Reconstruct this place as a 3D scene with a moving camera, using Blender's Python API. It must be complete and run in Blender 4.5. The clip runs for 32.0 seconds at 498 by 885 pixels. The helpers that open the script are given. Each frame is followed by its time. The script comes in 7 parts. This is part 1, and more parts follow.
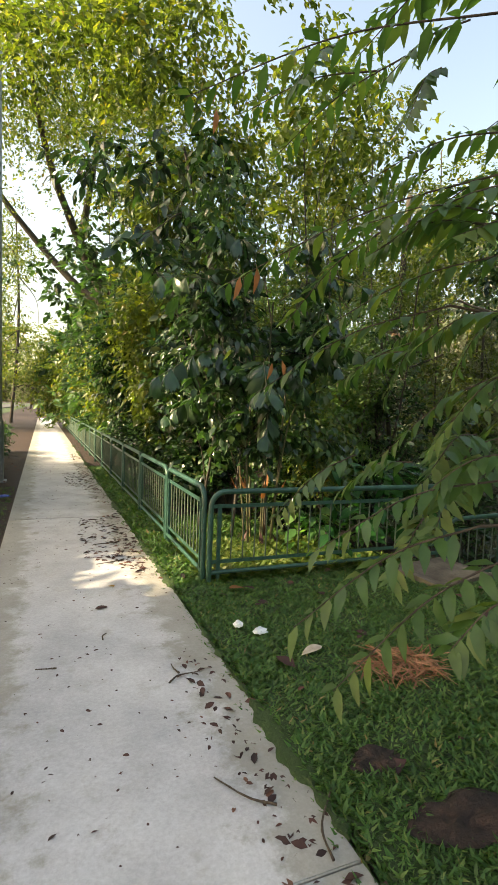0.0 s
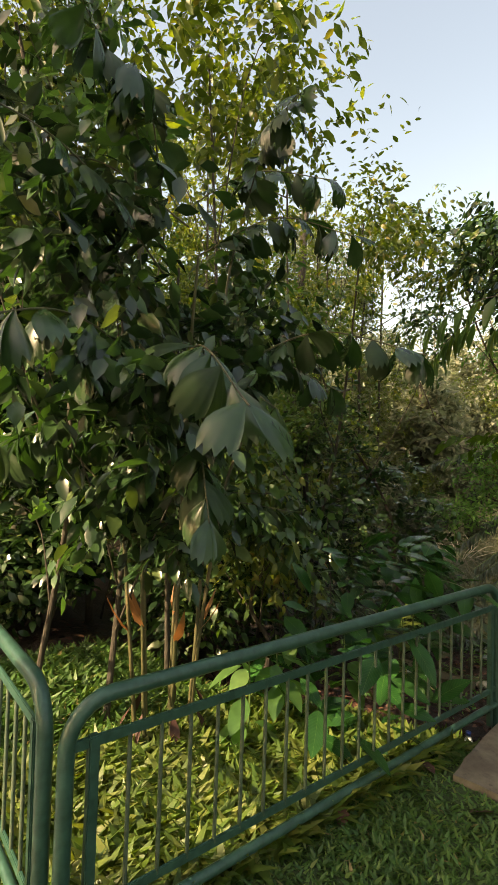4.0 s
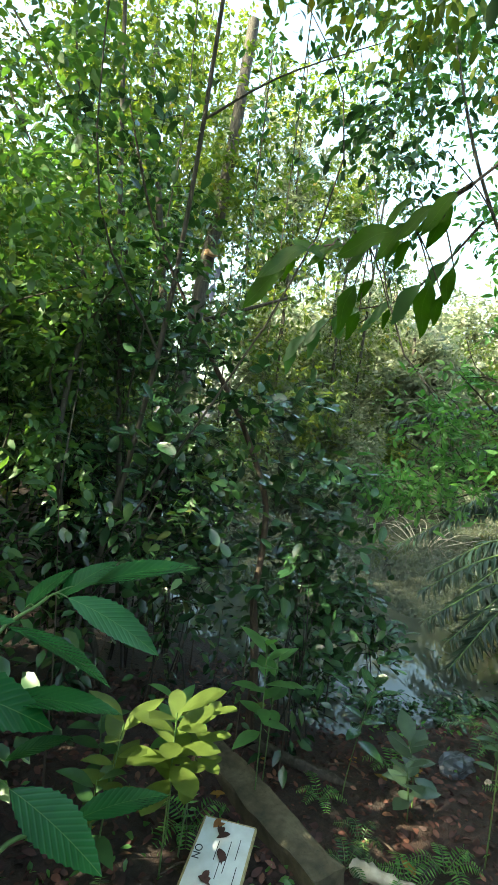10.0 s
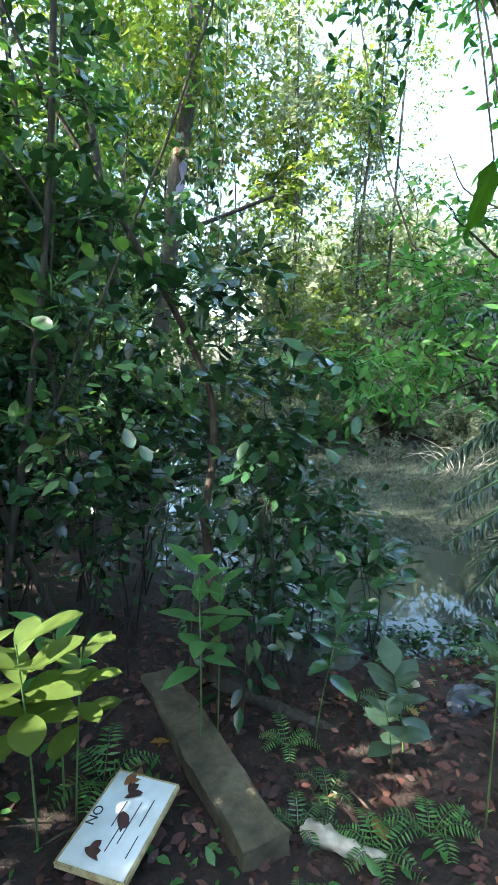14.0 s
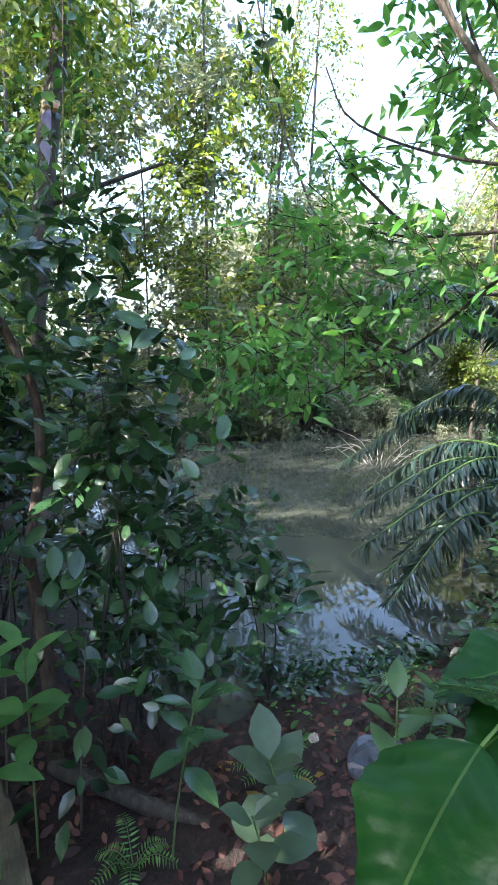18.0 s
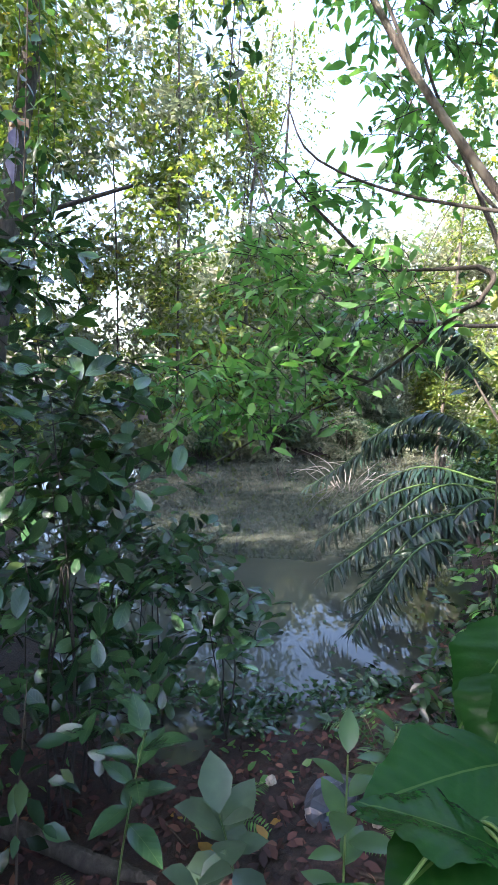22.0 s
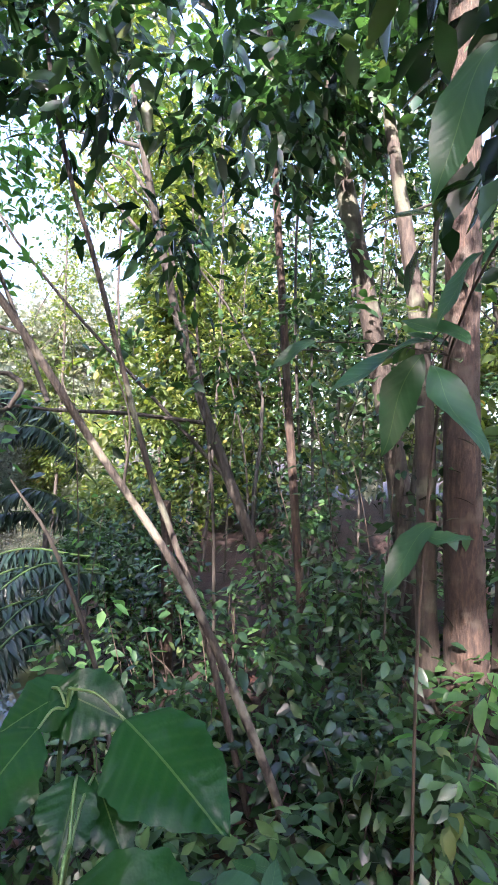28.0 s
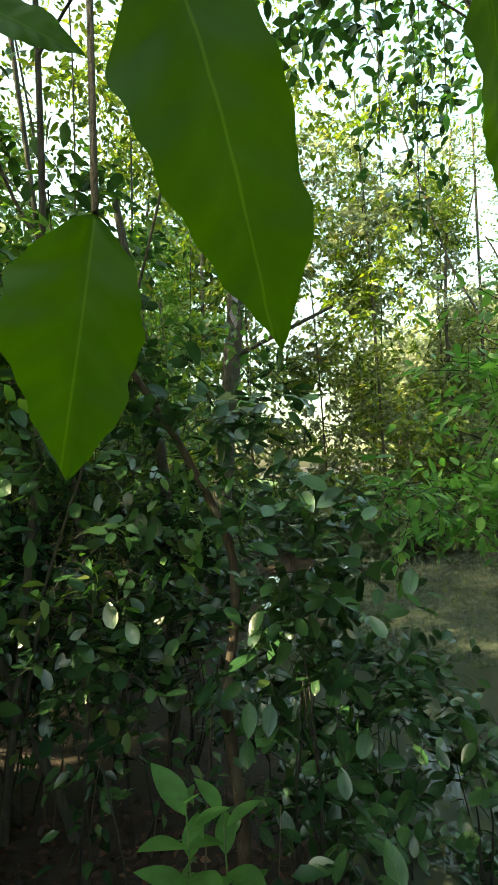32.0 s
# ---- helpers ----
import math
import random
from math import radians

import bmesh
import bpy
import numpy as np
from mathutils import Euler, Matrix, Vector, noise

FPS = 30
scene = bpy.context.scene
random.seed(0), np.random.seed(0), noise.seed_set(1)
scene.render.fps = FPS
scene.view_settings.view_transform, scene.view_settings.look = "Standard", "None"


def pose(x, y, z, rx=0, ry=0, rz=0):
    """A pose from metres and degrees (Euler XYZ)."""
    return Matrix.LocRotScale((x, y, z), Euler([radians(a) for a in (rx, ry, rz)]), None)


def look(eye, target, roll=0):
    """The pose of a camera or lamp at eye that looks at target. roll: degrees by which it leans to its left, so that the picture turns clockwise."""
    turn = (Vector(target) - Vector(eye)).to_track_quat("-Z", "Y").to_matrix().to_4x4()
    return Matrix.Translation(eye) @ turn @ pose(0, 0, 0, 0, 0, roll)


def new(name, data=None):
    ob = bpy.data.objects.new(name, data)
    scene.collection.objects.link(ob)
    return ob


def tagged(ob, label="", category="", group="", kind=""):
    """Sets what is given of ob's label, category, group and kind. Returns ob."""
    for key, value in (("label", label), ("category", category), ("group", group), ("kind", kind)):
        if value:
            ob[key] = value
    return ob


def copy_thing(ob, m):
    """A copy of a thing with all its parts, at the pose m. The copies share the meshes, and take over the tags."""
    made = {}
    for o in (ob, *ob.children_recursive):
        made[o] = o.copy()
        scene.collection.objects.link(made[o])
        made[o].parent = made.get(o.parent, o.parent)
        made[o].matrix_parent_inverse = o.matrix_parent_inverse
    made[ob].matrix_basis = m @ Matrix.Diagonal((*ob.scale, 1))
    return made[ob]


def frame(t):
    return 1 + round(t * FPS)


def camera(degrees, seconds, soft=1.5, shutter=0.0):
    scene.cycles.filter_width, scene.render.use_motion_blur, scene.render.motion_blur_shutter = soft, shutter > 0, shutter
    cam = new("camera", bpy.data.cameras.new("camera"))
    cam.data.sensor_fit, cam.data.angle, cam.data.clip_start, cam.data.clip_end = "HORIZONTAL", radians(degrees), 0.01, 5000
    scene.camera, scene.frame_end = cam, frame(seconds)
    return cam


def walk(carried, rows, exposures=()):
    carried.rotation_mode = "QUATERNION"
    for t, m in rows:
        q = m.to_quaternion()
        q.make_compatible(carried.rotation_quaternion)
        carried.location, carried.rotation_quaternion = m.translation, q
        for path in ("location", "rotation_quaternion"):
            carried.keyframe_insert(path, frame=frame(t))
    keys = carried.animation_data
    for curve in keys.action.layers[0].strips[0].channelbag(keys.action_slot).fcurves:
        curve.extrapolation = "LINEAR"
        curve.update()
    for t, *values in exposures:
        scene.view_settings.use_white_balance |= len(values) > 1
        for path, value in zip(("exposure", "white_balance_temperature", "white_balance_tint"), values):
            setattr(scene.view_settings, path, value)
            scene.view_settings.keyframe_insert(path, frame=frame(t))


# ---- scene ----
cam = camera(52.3, 32.0, soft=1.4)
PATH = [
    (0, (-1.39, -4.342, 1.607), (-0.635, -2.495, 1.477), 2.0),
    (0.5, (-1.361, -3.889, 1.6), (-0.763, -1.985, 1.475), -0.9),
    (1, (-1.359, -3.562, 1.596), (-0.954, -1.604, 1.539), -1.0),
    (1.5, (-1.336, -3.156, 1.621), (-0.824, -1.223, 1.62), -1.3),
    (2, (-1.253, -2.832, 1.62), (-0.618, -0.935, 1.607), -1.0),
    (2.5, (-1.133, -2.488, 1.632), (-0.409, -0.624, 1.634), 2.6),
    (3, (-1.002, -2.085, 1.613), (-0.116, -0.294, 1.7), 2.6),
    (3.5, (-0.779, -1.802, 1.592), (0.336, -0.144, 1.683), 1.4),
    (4, (-0.515, -1.547, 1.602), (0.724, 0.021, 1.668), 1.4),
    (4.5, (-0.281, -1.328, 1.567), (1.163, 0.055, 1.627), 3.0),
    (6.5, (1.04, -0.69, 1.385), (2.805, 0.25, 1.324), 1.8),
    (7, (1.41, -0.562, 1.3), (3.084, 0.532, 1.277), 0.4),
    (7.5, (1.7, -0.45, 1.265), (3.312, 0.73, 1.22), 2.4),
    (8, (1.949, -0.329, 1.24), (3.503, 0.928, 1.165), 4.3),
    (8.5, (2.28, -0.235, 1.23), (3.755, 1.112, 1.205), 5.7),
    (9, (2.46, -0.34, 1.37), (3.783, 1.16, 1.273), 6.0),
    (9.5, (2.687, -0.318, 1.404), (3.924, 1.25, 1.302), 6.2),
    (10, (2.773, -0.156, 1.386), (4.024, 1.401, 1.277), 7.2),
    (10.5, (2.836, -0.094, 1.378), (4.121, 1.431, 1.227), 7.3),
    (11, (2.87, -0.115, 1.36), (4.088, 1.462, 1.184), 8.2),
    (11.5, (2.892, -0.019, 1.333), (4.078, 1.578, 1.124), 7.9),
    (12, (2.976, 0.036, 1.319), (4.232, 1.573, 1.075), 5.5),
    (12.5, (3.085, 0.049, 1.243), (4.308, 1.618, 1.042), 3.3),
    (13, (3.25, 0.025, 1.028), (4.336, 1.696, 0.86), 2.2),
    (13.5, (3.477, -0.04, 0.982), (4.583, 1.607, 0.726), 1.7),
    (15.5, (4.13, 0.026, 1.006), (5.269, 1.638, 0.685), 3.2),
    (16, (4.249, 0.125, 0.985), (5.515, 1.633, 0.635), 3.7),
    (16.5, (4.374, 0.241, 0.934), (5.691, 1.676, 0.481), 3.5),
    (17, (4.427, 0.235, 0.92), (5.771, 1.633, 0.43), 2.1),
    (17.5, (4.398, 0.217, 0.951), (5.757, 1.631, 0.556), 1.1),
    (18, (4.377, 0.268, 0.955), (5.695, 1.739, 0.647), 1.5),
    (18.5, (4.377, 0.27, 0.962), (5.67, 1.768, 0.676), 1.8),
    (19, (4.412, 0.275, 0.965), (5.727, 1.755, 0.68), 2.2),
    (19.5, (4.419, 0.287, 0.982), (5.761, 1.74, 0.688), 2.7),
    (20, (4.429, 0.279, 0.998), (5.805, 1.7, 0.703), 3.1),
    (20.5, (4.445, 0.274, 1.007), (5.852, 1.668, 0.73), 3.1),
    (21, (4.458, 0.258, 1.001), (5.887, 1.633, 0.742), 2.9),
    (21.5, (4.467, 0.259, 0.996), (5.897, 1.633, 0.738), 2.9),
    (22, (4.46, 0.274, 1.001), (5.865, 1.678, 0.771), 2.7),
    (22.5, (4.468, 0.311, 1.005), (5.8, 1.789, 0.8), 3.3),
    (23, (4.465, 0.364, 0.989), (5.737, 1.891, 0.763), 3.6),
    (23.5, (4.482, 0.361, 0.987), (5.805, 1.836, 0.715), 3.0),
    (24, (4.48, 0.285, 0.99), (5.982, 1.579, 0.729), 2.3),
    (24.5, (4.504, 0.21, 1.013), (6.144, 1.334, 0.8), 2.1),
    (25, (4.511, 0.154, 1.049), (6.264, 1.11, 0.925), 3.3),
    (25.5, (4.507, 0.066, 1.07), (6.362, 0.814, 1.05), 3.4),
    (26, (4.498, 0.012, 1.079), (6.418, 0.571, 1.108), 2.1),
    (26.5, (4.532, -0.004, 1.077), (6.489, 0.405, 1.123), 1.9),
    (28.5, (4.512, -0.068, 1.181), (6.505, 0.076, 1.266), 0.9),
    (29, (4.487, -0.067, 1.195), (6.461, 0.19, 1.384), 0.7),
    (29.5, (4.469, -0.026, 1.217), (6.384, 0.491, 1.468), -0.3),
    (30, (4.46, 0.054, 1.221), (6.229, 0.938, 1.52), -0.5),
    (30.5, (4.433, 0.105, 1.214), (6.019, 1.281, 1.533), -1.3),
    (31, (4.42, 0.123, 1.198), (5.81, 1.537, 1.461), -2.1),
    (31.5, (4.39, 0.174, 1.18), (5.485, 1.841, 1.334), -2.4),
    (32, (4.324, 0.204, 1.176), (5.076, 2.054, 1.279), -2.3),
]

EXPOSURES = [(0.0, 1.65, 8200, 10), (1.0, 1.3, 7800, 4), (2.0, 1.05, 7700, 3), (3.0, 1.05, 8200, 4), (4.0, 1.62, 9800, 14), (6.5, 2.4, 8800, -16), (9.0, 2.65, 7200, -12), (12.0, 3.15, 5800, 0), (13.5, 3.25, 5600, 2), (16.0, 3.1, 5600, 6), (20.0, 3.1, 5700, 22), (22.0, 3.08, 5700, 22), (26.0, 2.7, 5400, 30), (30.0, 3.05, 5900, 30), (31.0, 2.6, 6600, 8), (32.0, 2.65, 8500, -16)]
walk(cam, [(t, look(eye, target, roll)) for t, eye, target, roll in PATH], EXPOSURES)

# ---- light: low sun from the road side, clear sky ----
SUN_AZ, SUN_EL = 278.0, 33.0          # degrees clockwise from +y, above the horizon
world = bpy.data.worlds.new("sky")
scene.world = world
world.use_nodes = True
wn, wl = world.node_tree.nodes, world.node_tree.links
sky = wn.new("ShaderNodeTexSky")
sky.sky_type, sky.sun_disc = "NISHITA", False
sky.sun_elevation, sky.sun_rotation = radians(SUN_EL), radians(SUN_AZ)
sky.dust_density, sky.air_density, sky.ozone_density = 4.0, 1.3, 0.6
wn["Background"].inputs["Strength"].default_value = 0.15
wl.new(sky.outputs["Color"], wn["Background"].inputs["Color"])
sun_dir = Vector((math.sin(radians(SUN_AZ)) * math.cos(radians(SUN_EL)), math.cos(radians(SUN_AZ)) * math.cos(radians(SUN_EL)), math.sin(radians(SUN_EL))))
sun_data = bpy.data.lights.new("sun", "SUN")
sun_data.energy, sun_data.angle, sun_data.color = 4.2, radians(0.6), (1.0, 0.88, 0.68)
sun = new("sun", sun_data)
sun.matrix_world = look(sun_dir * 60, (0, 0, 0))

# ---- materials ----
def material(name):
    m = bpy.data.materials.new(name)
    m.use_nodes = True
    nt = m.node_tree
    return m, nt.nodes, nt.links, nt.nodes["Principled BSDF"]


def ramp_of(nodes, stops):
    r = nodes.new("ShaderNodeValToRGB")
    el = r.color_ramp.elements
    while len(el) < len(stops):
        el.new(0.5)
    for e, (p, c) in zip(el, stops):
        e.position, e.color = p, (*c, 1)
    return r


def noise_of(nodes, links, scale, detail=4, coords=None, rough=0.55):
    n = nodes.new("ShaderNodeTexNoise")
    n.inputs["Scale"].default_value, n.inputs["Detail"].default_value, n.inputs["Roughness"].default_value = scale, detail, rough
    if coords is not None:
        links.new(coords, n.inputs["Vector"])
    return n


def mixed(nodes, links, fac, a, b, blend="MIX"):
    m = nodes.new("ShaderNodeMix")
    m.data_type, m.blend_type = "RGBA", blend
    for sock, v in ((m.inputs[0], fac), (m.inputs[6], a), (m.inputs[7], b)):
        if isinstance(v, (int, float)):
            sock.default_value = v
        elif isinstance(v, tuple):
            sock.default_value = (*v, 1)
        else:
            links.new(v, sock)
    return m.outputs[2]


def bumped(nodes, links, bsdf, height, strength=0.4, dist=0.01):
    b = nodes.new("ShaderNodeBump")
    b.inputs["Strength"].default_value, b.inputs["Distance"].default_value = strength, dist
    links.new(height, b.inputs["Height"])
    links.new(b.outputs["Normal"], bsdf.inputs["Normal"])
    return b


def leaf_material(name, stops, rough=0.38, trans=0.32, glow=(1.9, 2.0, 0.7), veins=0, spec=0.5, ribs=1.0, wrinkle=0.0):
    """Foliage: colour varies leaf by leaf, light shines through the blade."""
    m, n, l, p = material(name)
    geo = n.new("ShaderNodeNewGeometry")
    r = ramp_of(n, stops)
    r.color_ramp.interpolation = "LINEAR"
    l.new(geo.outputs["Random Per Island"], r.inputs["Fac"])
    tc = n.new("ShaderNodeTexCoord")
    no = noise_of(n, l, 9.0, 3, tc.outputs["Object"])
    tone = ramp_of(n, [(0.3, (0.79, 0.7, 0.9)), (0.7, (1.32, 1.17, 1.45))])
    l.new(no.outputs["Fac"], tone.inputs["Fac"])
    base = mixed(n, l, 1.0, r.outputs["Color"], tone.outputs["Color"], "MULTIPLY")
    if veins:
        # chevron side veins and a pale midrib, from the blade's own u, v
        uv = n.new("ShaderNodeSeparateXYZ")
        l.new(tc.outputs["UV"], uv.inputs[0])
        def maths(op, a, b=0.0):
            q = n.new("ShaderNodeMath")
            q.operation = op
            for s, v in ((q.inputs[0], a), (q.inputs[1], b)):
                if isinstance(v, (int, float)):
                    s.default_value = v
                else:
                    l.new(v, s)
            return q.outputs[0]
        side = maths("ABSOLUTE", maths("SUBTRACT", uv.outputs["X"], 0.5))
        phase = maths("MULTIPLY", maths("SUBTRACT", uv.outputs["Y"], maths("MULTIPLY", side, 0.55)), veins * 6.283)
        wave = maths("POWER", maths("ADD", maths("MULTIPLY", maths("SINE", phase), 0.5), 0.5), 3.0)
        rib = maths("GREATER_THAN", 0.009, side)
        base = mixed(n, l, maths("MULTIPLY", wave, 0.03 * ribs), base, (0.2, 0.3, 0.12))
        base = mixed(n, l, maths("MULTIPLY", rib, min(0.22, 0.3 * ribs)), base, (0.2, 0.3, 0.1))
        bumped(n, l, p, mixed(n, l, 0.5, wave, no.outputs["Fac"]), 0.2 * ribs, 0.003)
    if wrinkle:
        fine = noise_of(n, l, 60.0, 3, tc.outputs["Object"])
        bumped(n, l, p, fine.outputs["Fac"], wrinkle, 0.012)
    l.new(base, p.inputs["Base Color"])
    p.inputs["Roughness"].default_value = rough
    p.inputs["Specular IOR Level"].default_value = spec
    t = n.new("ShaderNodeBsdfTranslucent")
    l.new(mixed(n, l, 1.0, base, glow, "MULTIPLY"), t.inputs["Color"])
    mix = n.new("ShaderNodeMixShader")
    mix.inputs[0].default_value = trans
    l.new(p.outputs[0], mix.inputs[1])
    l.new(t.outputs[0], mix.inputs[2])
    l.new(mix.outputs[0], n["Material Output"].inputs["Surface"])
    return m


def bark_material(name, a, b, c, scale=14, rough=0.85, lichen=None):
    m, n, l, p = material(name)
    tc = n.new("ShaderNodeTexCoord")
    mp = n.new("ShaderNodeMapping")
    mp.inputs["Scale"].default_value = (1, 1, 0.25)
    l.new(tc.outputs["Object"], mp.inputs["Vector"])
    n1 = noise_of(n, l, scale * 2.5, 6, mp.outputs["Vector"], 0.65)
    n2 = noise_of(n, l, scale * 0.25, 3, tc.outputs["Object"])
    r = ramp_of(n, [(0.3, a), (0.5, b), (0.72, c)])
    l.new(n1.outputs["Fac"], r.inputs["Fac"])
    col = r.outputs["Color"]
    r2 = ramp_of(n, [(0.54, (0, 0, 0)), (0.62, (1, 1, 1))])
    l.new(n2.outputs["Fac"], r2.inputs["Fac"])
    col = mixed(n, l, r2.outputs["Color"], col, lichen or b)
    l.new(col, p.inputs["Base Color"])
    p.inputs["Roughness"].default_value = rough
    bumped(n, l, p, n1.outputs["Fac"], 0.9, 0.02)
    return m


def plain_material(name, a, b, rough=0.5, metal=0.0, scale=20, bump=0.1):
    m, n, l, p = material(name)
    tc = n.new("ShaderNodeTexCoord")
    n1 = noise_of(n, l, scale, 5, tc.outputs["Object"])
    r = ramp_of(n, [(0.35, a), (0.68, b)])
    l.new(n1.outputs["Fac"], r.inputs["Fac"])
    l.new(r.outputs["Color"], p.inputs["Base Color"])
    p.inputs["Roughness"].default_value, p.inputs["Metallic"].default_value = rough, metal
    bumped(n, l, p, n1.outputs["Fac"], bump, 0.004)
    return m


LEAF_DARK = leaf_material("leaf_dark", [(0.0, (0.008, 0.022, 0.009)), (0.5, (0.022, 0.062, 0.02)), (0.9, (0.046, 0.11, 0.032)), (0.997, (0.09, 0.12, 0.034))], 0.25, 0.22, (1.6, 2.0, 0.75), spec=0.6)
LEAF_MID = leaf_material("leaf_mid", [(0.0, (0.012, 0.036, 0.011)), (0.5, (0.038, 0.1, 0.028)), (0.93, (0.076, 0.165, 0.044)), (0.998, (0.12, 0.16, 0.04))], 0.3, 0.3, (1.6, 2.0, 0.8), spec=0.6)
# sunlit foliage: sun is put into the colour, yellower and lighter than LEAF_MID
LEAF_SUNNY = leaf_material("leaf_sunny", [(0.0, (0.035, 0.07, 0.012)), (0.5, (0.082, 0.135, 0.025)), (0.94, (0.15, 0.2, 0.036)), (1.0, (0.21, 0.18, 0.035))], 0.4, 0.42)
LEAF_FRESH = leaf_material("leaf_fresh", [(0.0, (0.06, 0.17, 0.045)), (0.6, (0.1, 0.24, 0.065)), (1.0, (0.15, 0.3, 0.085))], 0.36, 0.52, (1.7, 2.0, 0.85))
LEAF_GLOSSY = leaf_material("leaf_glossy", [(0.0, (0.015, 0.048, 0.016)), (0.6, (0.028, 0.08, 0.025)), (1.0, (0.048, 0.115, 0.034))], 0.19, 0.18, veins=7, spec=0.75)
LEAF_BROAD = leaf_material("leaf_broad", [(0.0, (0.005, 0.032, 0.005)), (1.0, (0.01, 0.05, 0.008))], 0.22, 0.16, (1.6, 2.4, 0.5), veins=9, spec=0.17, ribs=0.5, wrinkle=0.12)
LEAF_SERRATED = leaf_material("leaf_serrated", [(0.0, (0.01, 0.066, 0.013)), (1.0, (0.022, 0.1, 0.02))], 0.24, 0.2, (1.7, 2.2, 0.6), veins=13, ribs=1.5, spec=0.3)
LEAF_BACKLIT = leaf_material("leaf_backlit", [(0.0, (0.022, 0.07, 0.004)), (1.0, (0.04, 0.1, 0.007))], 0.4, 0.5, (1.8, 2.0, 0.4), veins=7, ribs=0.5, spec=0.25)
LEAF_PINNATE = leaf_material("leaf_pinnate", [(0.0, (0.04, 0.11, 0.028)), (0.75, (0.075, 0.16, 0.04)), (0.98, (0.1, 0.16, 0.036))], 0.42, 0.4)
LEAF_WAXY = leaf_material("leaf_waxy", [(0.0, (0.04, 0.085, 0.04)), (1.0, (0.075, 0.13, 0.065))], 0.3, 0.2)
LEAF_PALM = leaf_material("leaf_palm", [(0.0, (0.01, 0.028, 0.014)), (1.0, (0.024, 0.056, 0.028))], 0.3, 0.1, spec=0.45)
LEAF_SPRIG = leaf_material("leaf_sprig", [(0.0, (0.014, 0.06, 0.018)), (1.0, (0.03, 0.095, 0.03))], 0.32, 0.25, veins=8, ribs=0.8, spec=0.35)
LEAF_FISHTAIL = leaf_material("leaf_fishtail", [(0.0, (0.012, 0.032, 0.012)), (0.6, (0.022, 0.052, 0.016)), (0.96, (0.045, 0.08, 0.024)), (1.0, (0.1, 0.11, 0.04))], 0.45, 0.15, spec=0.25)
LEAF_YELLOW = leaf_material("leaf_yellow", [(0.0, (0.3, 0.2, 0.03)), (1.0, (0.42, 0.28, 0.05))], 0.5, 0.4, (1.2, 1.1, 0.8))
LEAF_RUST = leaf_material("leaf_rust", [(0.0, (0.26, 0.1, 0.03)), (1.0, (0.36, 0.2, 0.07))], 0.5, 0.35, (1.2, 1.0, 0.7))
LEAF_DEAD = leaf_material("leaf_dead", [(0.0, (0.022, 0.01, 0.007)), (0.5, (0.048, 0.021, 0.014)), (0.9, (0.095, 0.04, 0.023)), (1.0, (0.2, 0.11, 0.055))], 0.7, 0.08, (1, 1, 1))
# distant foliage: haze is put into the pale, greyed leaf colour
LEAF_HAZED = leaf_material("leaf_hazed", [(0.0, (0.1, 0.14, 0.075)), (0.6, (0.17, 0.22, 0.12)), (1.0, (0.26, 0.29, 0.18))], 0.6, 0.45, (1.6, 1.6, 1.1))
GRASS = leaf_material("grass", [(0.0, (0.032, 0.11, 0.016)), (0.6, (0.058, 0.16, 0.028)), (0.97, (0.11, 0.2, 0.04)), (1.0, (0.25, 0.2, 0.08))], 0.5, 0.35, (1.6, 1.6, 0.6))
# lit copy of GRASS: sunshine put into a lighter, yellower blade colour
GRASS_SUNLIT = leaf_material("grass_sunlit", [(0.0, (0.055, 0.13, 0.018)), (0.6, (0.1, 0.18, 0.03)), (1.0, (0.17, 0.22, 0.05))], 0.45, 0.4, (1.7, 1.6, 0.6))
BARK_GREY = bark_material("bark_grey", (0.022, 0.017, 0.013), (0.052, 0.04, 0.03), (0.105, 0.082, 0.06), lichen=(0.11, 0.11, 0.075))
BARK_DARK = bark_material("bark_dark", (0.025, 0.02, 0.016), (0.05, 0.042, 0.032), (0.1, 0.085, 0.07))
BARK_RED = bark_material("bark_red", (0.016, 0.01, 0.007), (0.042, 0.026, 0.017), (0.1, 0.062, 0.04), 20, lichen=(0.075, 0.058, 0.042))
BARK_PALE = bark_material("bark_pale", (0.02, 0.016, 0.012), (0.045, 0.036, 0.027), (0.1, 0.08, 0.06), 22, lichen=(0.19, 0.17, 0.125))
CANE = bark_material("cane", (0.035, 0.04, 0.016), (0.07, 0.07, 0.03), (0.16, 0.12, 0.06), 8, 0.5)
STEM_DARK = bark_material("dark_stem", (0.01, 0.009, 0.007), (0.02, 0.017, 0.013), (0.04, 0.034, 0.027), 20)
TWIG = bark_material("twig", (0.04, 0.028, 0.02), (0.07, 0.05, 0.035), (0.13, 0.1, 0.07))
GREEN_STEM = plain_material("green_stem", (0.05, 0.11, 0.025), (0.11, 0.17, 0.05), 0.45)
RAIL_PAINT = plain_material("rail_paint", (0.017, 0.058, 0.042), (0.032, 0.098, 0.074), 0.36, 0.0, 25, 0.12)
BAR_PAINT = plain_material("bar_paint", (0.03, 0.07, 0.045), (0.1, 0.125, 0.085), 0.5, 0.0, 30, 0.2)
STEEL = plain_material("galvanised_steel", (0.28, 0.31, 0.34), (0.42, 0.45, 0.48), 0.42, 0.85, 14, 0.05)
PLASTIC_WHITE = plain_material("white_plastic", (0.62, 0.65, 0.68), (0.8, 0.82, 0.85), 0.35, 0, 18, 0.2)
BLUE_PLASTIC = plain_material("blue_plastic", (0.02, 0.05, 0.3), (0.05, 0.12, 0.5), 0.35, 0, 18, 0.2)
